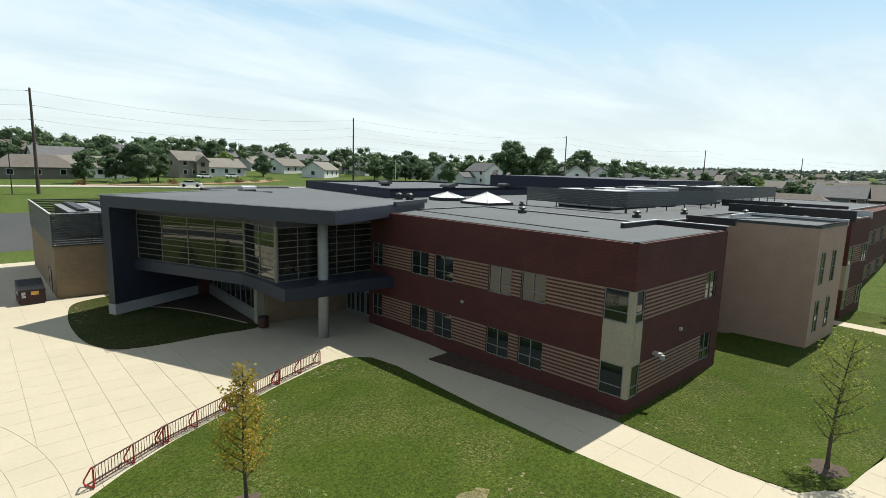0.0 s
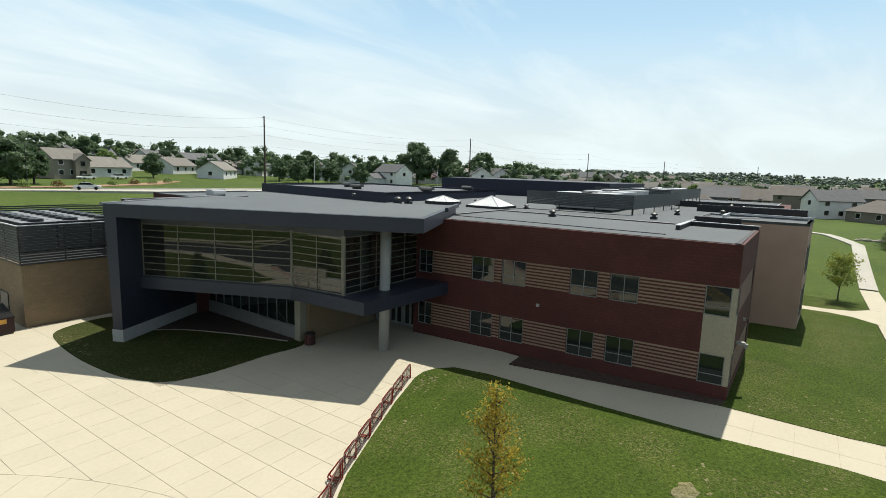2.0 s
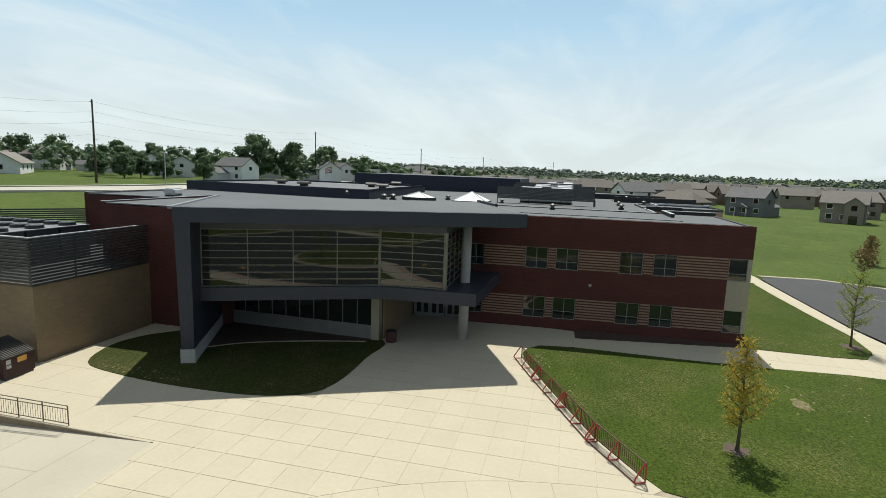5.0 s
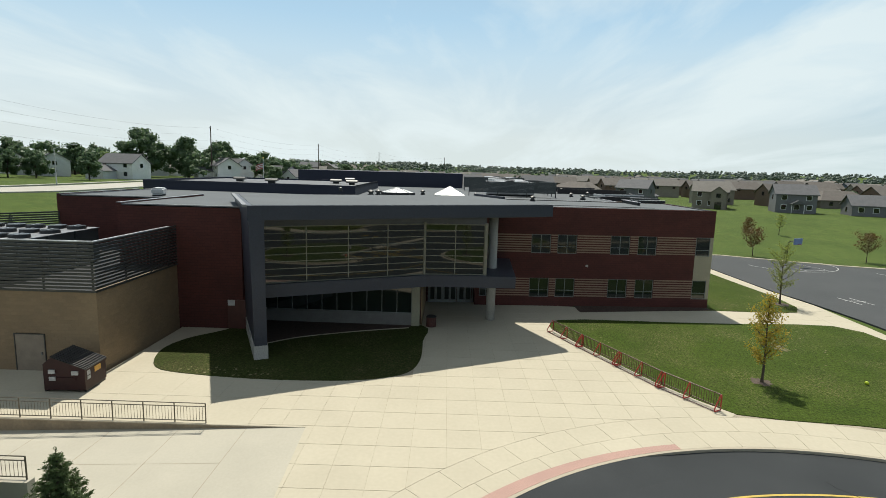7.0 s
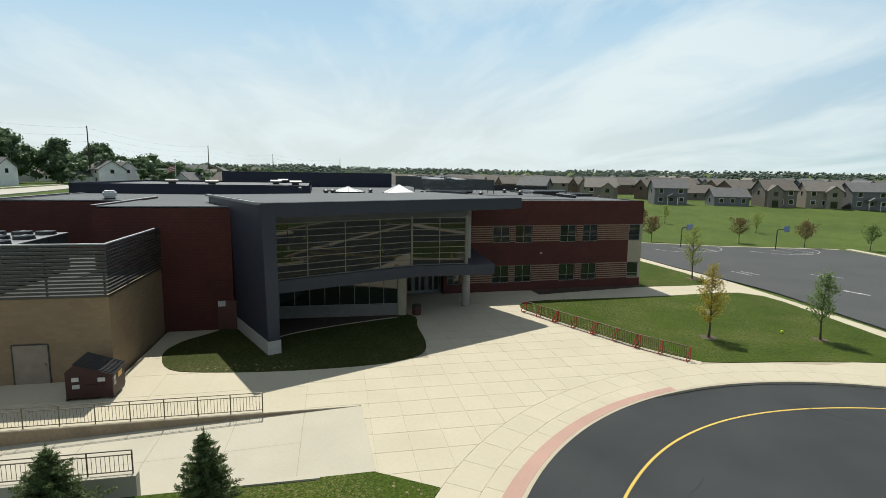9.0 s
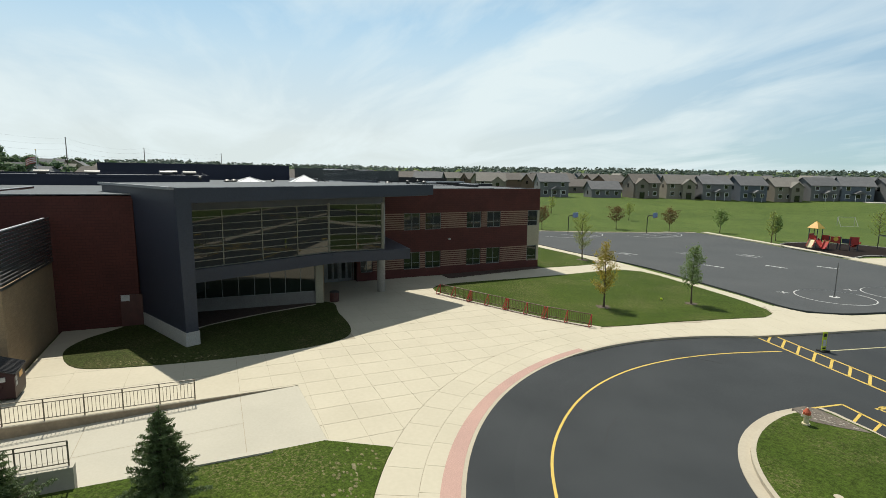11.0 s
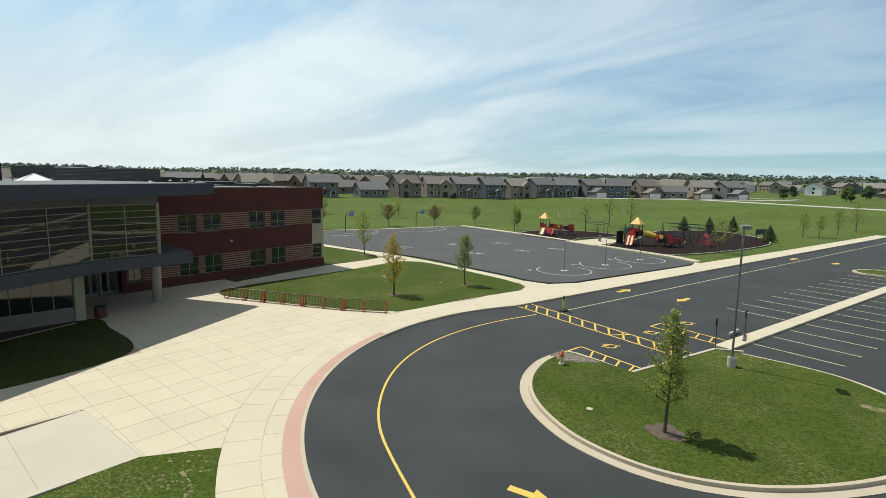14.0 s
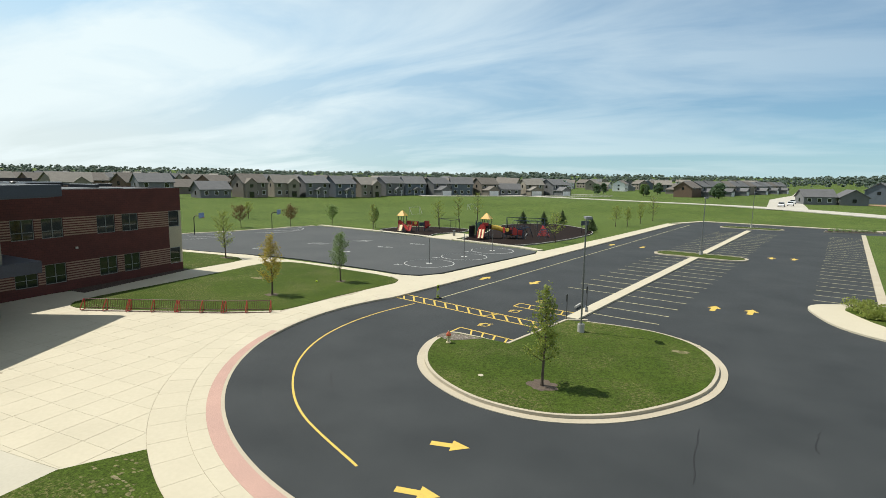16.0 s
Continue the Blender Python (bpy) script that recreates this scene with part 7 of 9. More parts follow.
# ---------------------------------------------------------------- trees
def leaf_mesh(name, pts, size, rnd, flat=0.0, slim=0.32):
    """Many small folded leaves, each an island of its own, at the given points."""
    n = len(pts)
    d = rnd.normal(size=(n, 3)); d[:, 2] *= 1 - flat; d /= np.linalg.norm(d, axis=1)[:, None]
    e = rnd.normal(size=(n, 3)); e -= (e * d).sum(1)[:, None] * d; e /= np.linalg.norm(e, axis=1)[:, None]
    s = size * rnd.uniform(0.6, 1.3, n)[:, None]
    w = np.stack([pts - d * s * 0.5, pts + e * s * slim, pts + d * s * 0.5, pts - e * s * slim], 1).reshape(-1, 3)
    me = bpy.data.meshes.new(name)
    me.from_pydata(w.tolist(), [], [(4 * i, 4 * i + 1, 4 * i + 2, 4 * i + 3) for i in range(n)])
    return me


def lump(sub):
    """Corners and triangles of a small round lump, to be copied and roughened."""
    bm = bmesh.new()
    bmesh.ops.create_icosphere(bm, subdivisions=sub, radius=1.0)
    bm.verts.ensure_lookup_table()
    v, f = np.array([tuple(q.co) for q in bm.verts]), np.array([[q.index for q in p.verts] for p in bm.faces])
    bm.free()
    return v, f


LUMPS = {1: lump(1), 2: lump(2)}


def foliage_mesh(name, centers, radii, leaves, leaf, rnd, sub=2, squash=0.82, slim=0.34):
    """A crown of ragged clumps: each a rough dark heart in a shell of many small leaves."""
    base, tri = LUMPS[sub]
    n, nv = len(centers), len(base)
    rough = rnd.uniform(0.5, 0.92, (n, nv, 1))
    hearts = centers[:, None, :] + base[None] * rough * radii[:, None, None] * np.array((1, 1, squash))
    faces = (tri[None] + (np.arange(n) * nv)[:, None, None]).reshape(-1, 3).tolist()
    d = rnd.normal(size=(n, leaves, 3)); d /= np.linalg.norm(d, axis=2)[:, :, None]
    pts = (centers[:, None, :] + d * radii[:, None, None] * rnd.uniform(0.68, 1.14, (n, leaves, 1)) * np.array((1, 1, squash))).reshape(-1, 3)
    m = len(pts)
    a = rnd.normal(size=(m, 3)); a /= np.linalg.norm(a, axis=1)[:, None]
    b = rnd.normal(size=(m, 3)); b -= (b * a).sum(1)[:, None] * a; b /= np.linalg.norm(b, axis=1)[:, None]
    sz = leaf * rnd.uniform(0.6, 1.3, m)[:, None]
    quad = np.stack([pts - a * sz * 0.5, pts + b * sz * slim, pts + a * sz * 0.5, pts - b * sz * slim], 1).reshape(-1, 3)
    off = n * nv
    faces += (np.arange(m)[:, None] * 4 + np.arange(4)[None] + off).tolist()
    me = bpy.data.meshes.new(name)
    me.from_pydata(np.concatenate([hearts.reshape(-1, 3), quad]).tolist(), [], faces)
    return me


def young_tree(label, x, y, z, h, width, clear, leaves, leaf, mat, seed, cone=0.5, lean=(0, 0), group=""):
    """A slim planted tree: tapered trunk, thin rising limbs, loose leaves along them."""
    rnd = np.random.RandomState(seed)
    t = thing("tree", label, "tree", pose(x, y, z), group=group)
    path = [Vector((lean[0] * f * f + 0.04 * math.sin(5 * f + seed), lean[1] * f * f + 0.04 * math.cos(4 * f + seed), h * 0.93 * f)) for f in [k / 8 for k in range(9)]]
    r0 = 0.012 * h + 0.012
    bm = bmesh.new()
    tube(bm, path[0] - Vector((0, 0, 0.15)), path[0] + Vector((0, 0, 0.25)), r0 * 1.6, r0, 8)
    for k in range(8):
        tube(bm, path[k], path[k + 1], r0 * (1 - 0.115 * k), r0 * (1 - 0.115 * (k + 1)), 8, False)
    pts = []
    n_l = 26
    for k in range(n_l):
        f = clear / h + (0.97 - clear / h) * (k + rnd.uniform(0, 0.9)) / n_l
        i = min(int(f * 8), 7)
        p = path[i].lerp(path[i + 1], f * 8 - i)
        a = k * 2.4 + rnd.uniform(-0.4, 0.4)
        g = (f - clear / h) / (1 - clear / h)
        prof = (math.sin(math.pi * min(1, 0.18 + 0.82 * g)) ** 0.7 * (1 - cone) + cone * (1 - g)) + 0.08
        r = width / 2 * prof * rnd.uniform(0.6, 1.15)
        tip = p + Vector((math.cos(a) * r, math.sin(a) * r, r * rnd.uniform(0.5, 1.1)))
        mid = p.lerp(tip, 0.5) + Vector((0, 0, -0.08 * r))
        tube(bm, p, mid, r0 * 0.35, r0 * 0.25, 5, False)
        tube(bm, mid, tip, r0 * 0.25, r0 * 0.08, 5, False)
        c = max(4, int(leaves / n_l * (0.35 + prof)))
        fr = rnd.uniform(0.25, 1.08, c)
        for q in fr:
            b = p.lerp(tip, q)
            pts.append((b.x + rnd.normal(0, 0.10 * width * 0.55), b.y + rnd.normal(0, 0.10 * width * 0.55), b.z + rnd.normal(0, 0.16)))
    part("trunk", bm, "bark", t)
    me = leaf_mesh("crown", np.array(pts), leaf, rnd)
    me.materials.append(M[mat])
    crown = new("crown", me)
    crown.parent = t
    return t


young_tree("young tree with thinning golden green leaves on the lawn", 6.85, 17.75, 0.02, 5.6, 2.3, 1.0, 2900, 0.12, "leaf_gold", 3, 0.75)
young_tree("young oval tree with green leaves on the lawn", 5.15, 10.0, 0.02, 5.2, 2.1, 1.3, 2900, 0.115, "leaf_mid", 5, 0.6)
young_tree("young tree with light green leaves on the island", -19.7, 27.4, 0.05, 5.5, 1.8, 1.2, 2600, 0.12, "leaf_light", 8, 0.6)
young_tree("spindly young tree with sparse light green leaves", 26.8, 4.3, 0.02, 6.1, 2.5, 1.1, 1900, 0.12, "leaf_light", 11, 0.1, (0.5, -0.2))
young_tree("round green young tree on the side lawn", 61.6, 6.0, 0.0, 5.2, 3.6, 1.3, 1900, 0.22, "leaf_light", 12, 0.3)
far_young = ((59.6, -11.8, 4.4, 3.4, "leaf_rust"), (56.2, -27.1, 4.4, 3.6, "leaf_rust"), (49.4, -34.1, 4.3, 3.4, "leaf_rust"), (44.8, -42.2, 4.4, 2.7, "leaf_mid"), (30.6, -36.4, 5.6, 1.9, "leaf_light"), (24.4, -53.7, 5.6, 3.6, "leaf_light"), (24.2, -64.9, 7.0, 2.6, "leaf_light"), (21.6, -70.8, 7.5, 3.4, "leaf_light"),
             (-6.1, -35.4, 5.2, 3.2, "leaf_light"), (-11.3, -73.9, 5.0, 2.8, "leaf_light"), (-13.7, -75.5, 4.6, 2.4, "leaf_light"), (-15.7, -86, 5.6, 2.4, "leaf_light"), (-17.9, -98, 6.6, 4.0, "leaf_light"), (33, -41, 4.4, 2.0, "leaf_mid"), (76, -20, 4.6, 2.6, "leaf_rust"), (84, -31, 4.4, 2.2, "leaf_light"), (70, -43, 4.2, 2.2, "leaf_light"))
for i, (x, y, h, w, mt) in enumerate(far_young):
    lab = {"leaf_rust": "small field tree with rusty brown leaves", "leaf_mid": "small dark green field tree", "leaf_light": "thin young field tree with sparse pale leaves"}[mt]
    young_tree(lab, x, y, terrain(x, y) + GROUND_Z + 0.05, h, w, 1.2, {"leaf_rust": 1100, "leaf_mid": 1100, "leaf_light": 420}[mt], 0.22, mt, 30 + i, 0.3, group="young trees round the court")


def spruce(x, y, z, h, r, seed, label="dense dark green spruce", n=2600, size=0.16):
    """A spruce: whorls of drooping boughs, each set with short needles sprays."""
    rnd = np.random.RandomState(seed)
    t = thing("spruce_tree", label, "spruce", pose(x, y, z), group="spruces")
    bm = bmesh.new()
    tube(bm, (0, 0, -0.1), (0, 0, h), 0.05 * h ** 0.7, 0.01, 8)
    pts = []
    whorls, per = 17, 9
    for k in range(whorls):
        f = k / whorls
        z0 = 0.07 * h + 0.9 * h * f
        rr = r * (1 - f) ** 0.92 * rnd.uniform(0.86, 1.1) + 0.04
        count = per if f < 0.7 else 6
        for j in range(count):
            a = j * 2 * math.pi / count + k * 0.7 + rnd.uniform(-0.3, 0.3)
            q = rr * rnd.uniform(0.68, 1.14)
            lift = rnd.uniform(0.05, 0.26) + 0.25 * f
            tip = Vector((math.cos(a) * q, math.sin(a) * q, z0 + lift * q))
            side = Vector((-math.sin(a), math.cos(a), 0))
            tube(bm, (0, 0, z0), tip, 0.014, 0.005, 4, False)
            for s in rnd.uniform(0.15, 1.04, max(4, int(n / whorls / per * (0.3 + 1.5 * (1 - f))))):
                c = Vector((0, 0, z0)).lerp(tip, s) + side * (rnd.uniform(-1, 1) * 0.3 * q * (1.1 - s))
                pts.append((c.x + rnd.normal(0, 0.025 * r), c.y + rnd.normal(0, 0.025 * r), c.z + rnd.normal(0, 0.022 * h / 3) - 0.05 * q * (1 - s)))
    for s in rnd.uniform(0, 1, 40):
        pts.append((rnd.normal(0, 0.02), rnd.normal(0, 0.02), h * (0.9 + 0.12 * s)))
    part("trunk", bm, "bark", t)
    me = leaf_mesh("needles", np.array(pts), size, rnd, 0.2, 0.1)
    me.materials.append(M["needle"])
    ob = new("needles", me)
    ob.parent = t


spruce(-8.3, 48.1, 0.02, 3.25, 1.3, 1, n=26000, size=0.14)
spruce(-8.0, 52.7, 0.02, 2.95, 1.6, 2, n=30000, size=0.14)
for i, (x, y, h) in enumerate(((8.9, -67.5, 4.0), (3.9, -67.3, 4.2), (0.5, -71.4, 4.4), (-8.4, -58.0, 3.8))):
    spruce(x, y, GROUND_Z, h * 0.78, 1.35, 40 + i, "small dark spruce behind the playground", 4200, 0.32)
for i, (x, y) in enumerate(((-1, 96), (14, 99), (24, 97), (33, 98), (48, 96), (61, 96), (72, 100), (88, 104))):
    spruce(x, y, terrain(x, y) - 0.15, 2.4 + 0.3 * (i % 3), 1.2, 60 + i, "small spruce on the grass bank", 900, 0.3)


def big_tree(seed, h, w, mat):
    """A mature broadleaf tree with a heavy limbed trunk and a crown of many leaf clumps with gaps."""
    rnd = np.random.RandomState(seed)
    t = thing("tree", "mature broadleaf tree with a full green crown", "tree", group="neighbourhood trees")
    bm = bmesh.new()
    tube(bm, (0, 0, -0.4), (0, 0, h * 0.35), 0.03 * h, 0.022 * h, 8)
    clumps = []
    for k in range(46):
        f = rnd.uniform(0.0, 1.0)
        a, zz = rnd.uniform(0, 2 * math.pi), h * (0.2 + 0.74 * f)
        rr = w / 2 * (math.sin(math.pi * min(0.97, 0.2 + 0.74 * f)) ** 0.75) * math.sqrt(rnd.uniform(0.05, 1.0)) * 0.86
        c = Vector((math.cos(a) * rr, math.sin(a) * rr, zz))
        clumps.append((*c, rnd.uniform(0.085, 0.17) * w))
        if k % 4 == 0:
            tube(bm, (0, 0, h * 0.3), c, 0.010 * h, 0.003 * h, 5, False)
    part("trunk", bm, "bark", t)
    clumps = np.array(clumps)
    me = foliage_mesh("crown", clumps[:, :3], clumps[:, 3], 95, 0.05 * h, rnd)
    me.materials.append(M[mat])
    ob = new("crown", me)
    ob.parent = t
    return t


spruce(103.5, -1.7, terrain(103.5, -1.7) - 0.2, 3.6, 1.7, 77, "spruce beside the stone border", 1500, 0.3)
kinds = [big_tree(100 + k, 10, w, mt) for k, (w, mt) in enumerate(((8.5, "leaf_dark"), (7.0, "leaf_dark"), (9.5, "leaf_dark"), (6.0, "leaf_dark"), (7.5, "leaf_mid")))]
used = set()


def plant(x, y, h, k):
    m = pose(x, y, terrain(x, y) + GROUND_Z - 0.1, 0, 0, (x * 37 + y * 91) % 360) @ Matrix.Scale(h / 10, 4)
    if k not in used:
        used.add(k)
        kinds[k].matrix_world = m
        return
    t = copy_thing(kinds[k], m)
    t.scale = (h / 10,) * 3


def at0(px, dist, t_eye=(0.14, 0.05), fwd=47.7):
    """The place at a bearing: px across a view that heads fwd degrees from east, dist metres out."""
    a = radians(fwd) - math.atan((px - 784) / 931)
    return t_eye[0] + dist * math.cos(a), t_eye[1] + dist * math.sin(a)


near_trees = ((150, 150, 8, 1), (205, 158, 9, 0), (245, 155, 10, 2), (280, 160, 9, 0), (375, 225, 12, 3), (400, 205, 9, 4), (465, 200, 8, 0), (20, 175, 9, 1), (85, 215, 9, 1), (120, 230, 9, 4),
              (660, 205, 8, 0), (690, 200, 8, 2), (715, 205, 8, 0), (745, 205, 8, 2), (790, 190, 8, 0), (900, 232, 18, 2), (960, 228, 15.5, 0), (1020, 240, 15, 2), (720, 260, 13, 0), (765, 265, 13, 2), (825, 250, 12, 0), (1090, 210, 8, 2), (1080, 240, 10, 0),
              (1180, 240, 9, 0), (1240, 215, 11, 3), (1310, 230, 11, 1), (1330, 240, 10, 4))
for px, d, h, k in near_trees:
    plant(*at0(px, d), h, k)
rnd = random.Random(7)
for k in range(80):
    px = rnd.uniform(-500, 1150)
    d = rnd.uniform(220, 400)
    plant(*at0(px, d), rnd.uniform(7, 11.5), rnd.randrange(5))
for k in range(60):
    px = rnd.uniform(1250, 1700)
    d = rnd.uniform(230, 520)
    plant(*at0(px, d), rnd.uniform(5, 8.5), rnd.randrange(5))
for k in range(90):
    x, y = rnd.uniform(-40, 420), rnd.uniform(-420, -60)
    if x < 150 and y > -225:
        continue
    plant(x, y, rnd.uniform(4, 7.5), rnd.randrange(5))

# wooded belts behind the first gardens, past counting
rs = np.random.RandomState(33)
heart, size = [], []
for k in range(620):
    if k < 440:
        x, y = at0(rs.uniform(-600, 1180), rs.uniform(215, 440))
        h = rs.uniform(9.5, 14.0)
    else:
        x, y = at0(rs.uniform(1130, 2000), rs.uniform(260, 600))
        h = rs.uniform(6, 11)
    for j in range(8):
        a, f = rs.uniform(0, 6.28), rs.uniform(0.14, 0.86)
        q = h * 0.38 * math.sin(3.0 * f + 0.1) * math.sqrt(rs.uniform(0, 1))
        heart.append((x + math.cos(a) * q, y + math.sin(a) * q, terrain(x, y) + h * f))
        size.append(h * rs.uniform(0.12, 0.2))
me = foliage_mesh("tree_belt", np.array(heart), np.array(size), 26, 0.85, rs, 1)
me.materials.append(M["leaf_dark"])
tagged(new("tree_belt", me), "belt of green garden trees among the houses", "trees", kind="stuff")

# far woods along the horizon, past counting
rs = np.random.RandomState(21)
heart, size = [], []
for k in range(4600):
    a = rs.uniform(-2.25, 2.6)
    d = 720 * (1 + 2.0 * rs.uniform(0, 1) ** 1.3)
    x, y = d * math.cos(a), d * math.sin(a)
    swell = 1 + 0.16 * math.sin(9 * a + 1) + 0.12 * math.sin(23 * a)
    h = rs.uniform(6.2, 9.2) * (1 + d / 3600) * swell
    for j in range(5):
        b, f = rs.uniform(0, 6.28), rs.uniform(0.08, 0.85)
        q = h * rs.uniform(0, 1.0) * (1.1 - f)
        heart.append((x + q * math.cos(b), y + q * math.sin(b), terrain(x, y) - 1 + h * f))
        size.append(h * rs.uniform(0.24, 0.36))
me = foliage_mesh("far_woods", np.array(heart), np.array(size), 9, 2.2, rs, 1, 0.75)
me.materials.append(M["leaf_far_haze"])
tagged(new("far_woods", me), "distant woods along the horizon, haze put into the leaf colour", "woods", kind="stuff")

# ---------------------------------------------------------------- neighbourhood
def house(wall_mat, roof_mat, w, d, eave, rise, label, garage=False, porch=False, hip=False, simple=False, bay=0.0):
    """A house with its long side along x: walls, gable or hipped roof, windows with trim."""
    t = thing("house", label, "house", group="neighbourhood houses")
    bm = bmesh.new()
    q = [(-w / 2, -d / 2), (w / 2, -d / 2), (w / 2, d / 2), (-w / 2, d / 2)]
    lo = [bm.verts.new((x, y, -1.5)) for x, y in q]
    hi = [bm.verts.new((x, y, eave)) for x, y in q]
    inset = d * 0.35 if hip else 0.0
    ra, rb = bm.verts.new((-w / 2 + inset, 0, eave + rise - 0.05)), bm.verts.new((w / 2 - inset, 0, eave + rise - 0.05))
    for k in range(4):
        bm.faces.new((lo[k], lo[(k + 1) % 4], hi[(k + 1) % 4], hi[k]))
    bm.faces.new((hi[3], hi[0], ra)); bm.faces.new((hi[1], hi[2], rb))
    bm.faces.new((hi[0], hi[1], rb, ra)); bm.faces.new((hi[2], hi[3], ra, rb))
    part("wall", bm, wall_mat, t)
    o = 0.45
    bm = bmesh.new()
    k_ = rise / (d / 2)
    e = [(-w / 2 - o, -d / 2 - o, eave - o * k_), (w / 2 + o, -d / 2 - o, eave - o * k_), (w / 2 + o, d / 2 + o, eave - o * k_), (-w / 2 - o, d / 2 + o, eave - o * k_), (-w / 2 - (o if not hip else -inset), 0, eave + rise), (w / 2 + (o if not hip else -inset), 0, eave + rise)]
    top = [bm.verts.new((x, y, z + 0.16)) for x, y, z in e]
    bot = [bm.verts.new((x, y, z - 0.06)) for x, y, z in e]
    faces = [(0, 1, 5, 4), (2, 3, 4, 5)] + ([(3, 0, 4), (1, 2, 5)] if hip else [])
    for f in faces:
        bm.faces.new([top[i] for i in f]); bm.faces.new([bot[i] for i in f[::-1]])
    rim = [(0, 1), (2, 3)] + ([(3, 0), (1, 2)] if hip else [(1, 5), (5, 2), (3, 4), (4, 0)])
    for a, b in rim:
        bm.faces.new((top[a], bot[a], bot[b], top[b]))
    part("roof", bm, roof_mat, t)
    floors = (1.0, 3.7) if eave > 4.5 else (1.0,)
    for z in floors:
        for side in (-1, 1):
            for x in ((-w * 0.3, w * 0.02, w * 0.33) if z < 3 else (-w * 0.3, w * 0.3)):
                bm = bmesh.new()
                y = side * d / 2
                if simple:
                    if side < 0 or z > 3:
                        box(bm, x - 0.6, x + 0.6, y - 0.065, y + 0.065, z + 0.03, z + 1.3)
                        part("window", bm, "glass", t)
                    continue
                box(bm, x - 0.72, x + 0.72, y - 0.05, y + 0.05, z - 0.08, z + 1.42)
                win = part("window", bm, "siding_white", t)
                bm = bmesh.new()
                box(bm, x - 0.6, x + 0.6, y - 0.065, y + 0.065, z + 0.03, z + 1.3)
                part("pane", bm, "glass", win)
    for side in (-1, 1):
        bm = bmesh.new()
        x = side * w / 2
        box(bm, x - 0.05, x + 0.05, -0.6, 0.6, floors[-1], floors[-1] + 1.3)
        part("window", bm, "glass", t)
    if garage:
        bm = bmesh.new()
        gw, gd = 6.2, 5.5
        x0 = w / 2 - gw - 0.2
        y0 = d / 2
        prism(bm, [(x0, y0 - 0.01), (x0 + gw, y0 - 0.01), (x0 + gw, y0 + gd), (x0, y0 + gd)], -1.5, 2.7)
        g = [bm.verts.new(v) for v in ((x0, y0 + gd, 2.7), (x0 + gw, y0 + gd, 2.7), (x0 + gw / 2, y0 + gd, 4.3), (x0, y0, 2.7), (x0 + gw, y0, 2.7), (x0 + gw / 2, y0, 4.3))]
        bm.faces.new((g[0], g[1], g[2])); bm.faces.new((g[3], g[5], g[4]))
        bm.faces.new((g[0], g[2], g[5], g[3])); bm.faces.new((g[1], g[4], g[5], g[2]))
        part("garage", bm, wall_mat, t)
        bm = bmesh.new()
        for s in (-1, 1):
            f = [bm.verts.new(v) for v in ((x0 + gw / 2, y0 - 0.2, 4.45), (x0 + gw / 2, y0 + gd + 0.4, 4.45), (x0 + gw / 2 + s * (gw / 2 + 0.4), y0 + gd + 0.4, 2.62), (x0 + gw / 2 + s * (gw / 2 + 0.4), y0 - 0.2, 2.62))]
            h = [bm.verts.new(v.co - Vector((0, 0, 0.12))) for v in f]
            bm.faces.new(f); bm.faces.new(h[::-1])
            for j in range(4):
                bm.faces.new((f[j], f[(j + 1) % 4], h[(j + 1) % 4], h[j]))
        part("garage_roof", bm, roof_mat, t)
        bm = bmesh.new()
        box(bm, x0 + 0.6, x0 + gw - 0.6, y0 + gd - 0.02, y0 + gd + 0.05, 0, 2.2)
        part("garage_door", bm, "siding_white", t)
    if bay:
        # a gabled bay on the back wall with a glazed garden door
        bx0, bx1, by = bay - 2.1, bay + 2.1, -d / 2 - 1.3
        bm = bmesh.new()
        prism(bm, [(bx0, by), (bx1, by), (bx1, -d / 2 + 0.01), (bx0, -d / 2 + 0.01)], -1.5, eave - 0.2)
        g = [bm.verts.new(v) for v in ((bx0, by, eave - 0.2), (bx1, by, eave - 0.2), (bay, by, eave + 1.35))]
        bm.faces.new(g)
        part("bay", bm, wall_mat, t)
        bm = bmesh.new()
        for s in (-1, 1):
            f = [bm.verts.new(v) for v in ((bay, by - 0.3, eave + 1.55), (bay, -0.6, eave + 1.55), (bay + s * 2.5, -0.6, eave - 0.4), (bay + s * 2.5, by - 0.3, eave - 0.4))]
            h = [bm.verts.new(v.co - Vector((0, 0, 0.14))) for v in f]
            bm.faces.new(f); bm.faces.new(h[::-1])
            for j in range(4):
                bm.faces.new((f[j], f[(j + 1) % 4], h[(j + 1) % 4], h[j]))
        part("bay_roof", bm, roof_mat, t)
        bm = bmesh.new()
        box(bm, bay - 0.9, bay + 0.9, by - 0.06, by + 0.05, 0.0, 2.1)
        part("garden_door", bm, "glass", t)
        bm = bmesh.new()
        box(bm, bay - 0.6, bay + 0.6, by - 0.06, by + 0.05, 3.5, 4.7)
        part("window", bm, "glass", t)
    if porch:
        bm = bmesh.new()
        prism(bm, [(-1.6, -d / 2 - 2.6), (1.6, -d / 2 - 2.6), (1.6, -d / 2 + 0.01), (-1.6, -d / 2 + 0.01)], 2.5, 2.65)
        f = [bm.verts.new(v) for v in ((-1.8, -d / 2 - 2.8, 2.66), (1.8, -d / 2 - 2.8, 2.66), (0, -d / 2 - 2.8, 3.7), (-1.8, -d / 2, 2.66), (1.8, -d / 2, 2.66), (0, -d / 2, 3.7))]
        bm.faces.new((f[0], f[1], f[2])); bm.faces.new((f[0], f[2], f[5], f[3])); bm.faces.new((f[1], f[4], f[5], f[2]))
        part("porch_roof", bm, roof_mat, t)
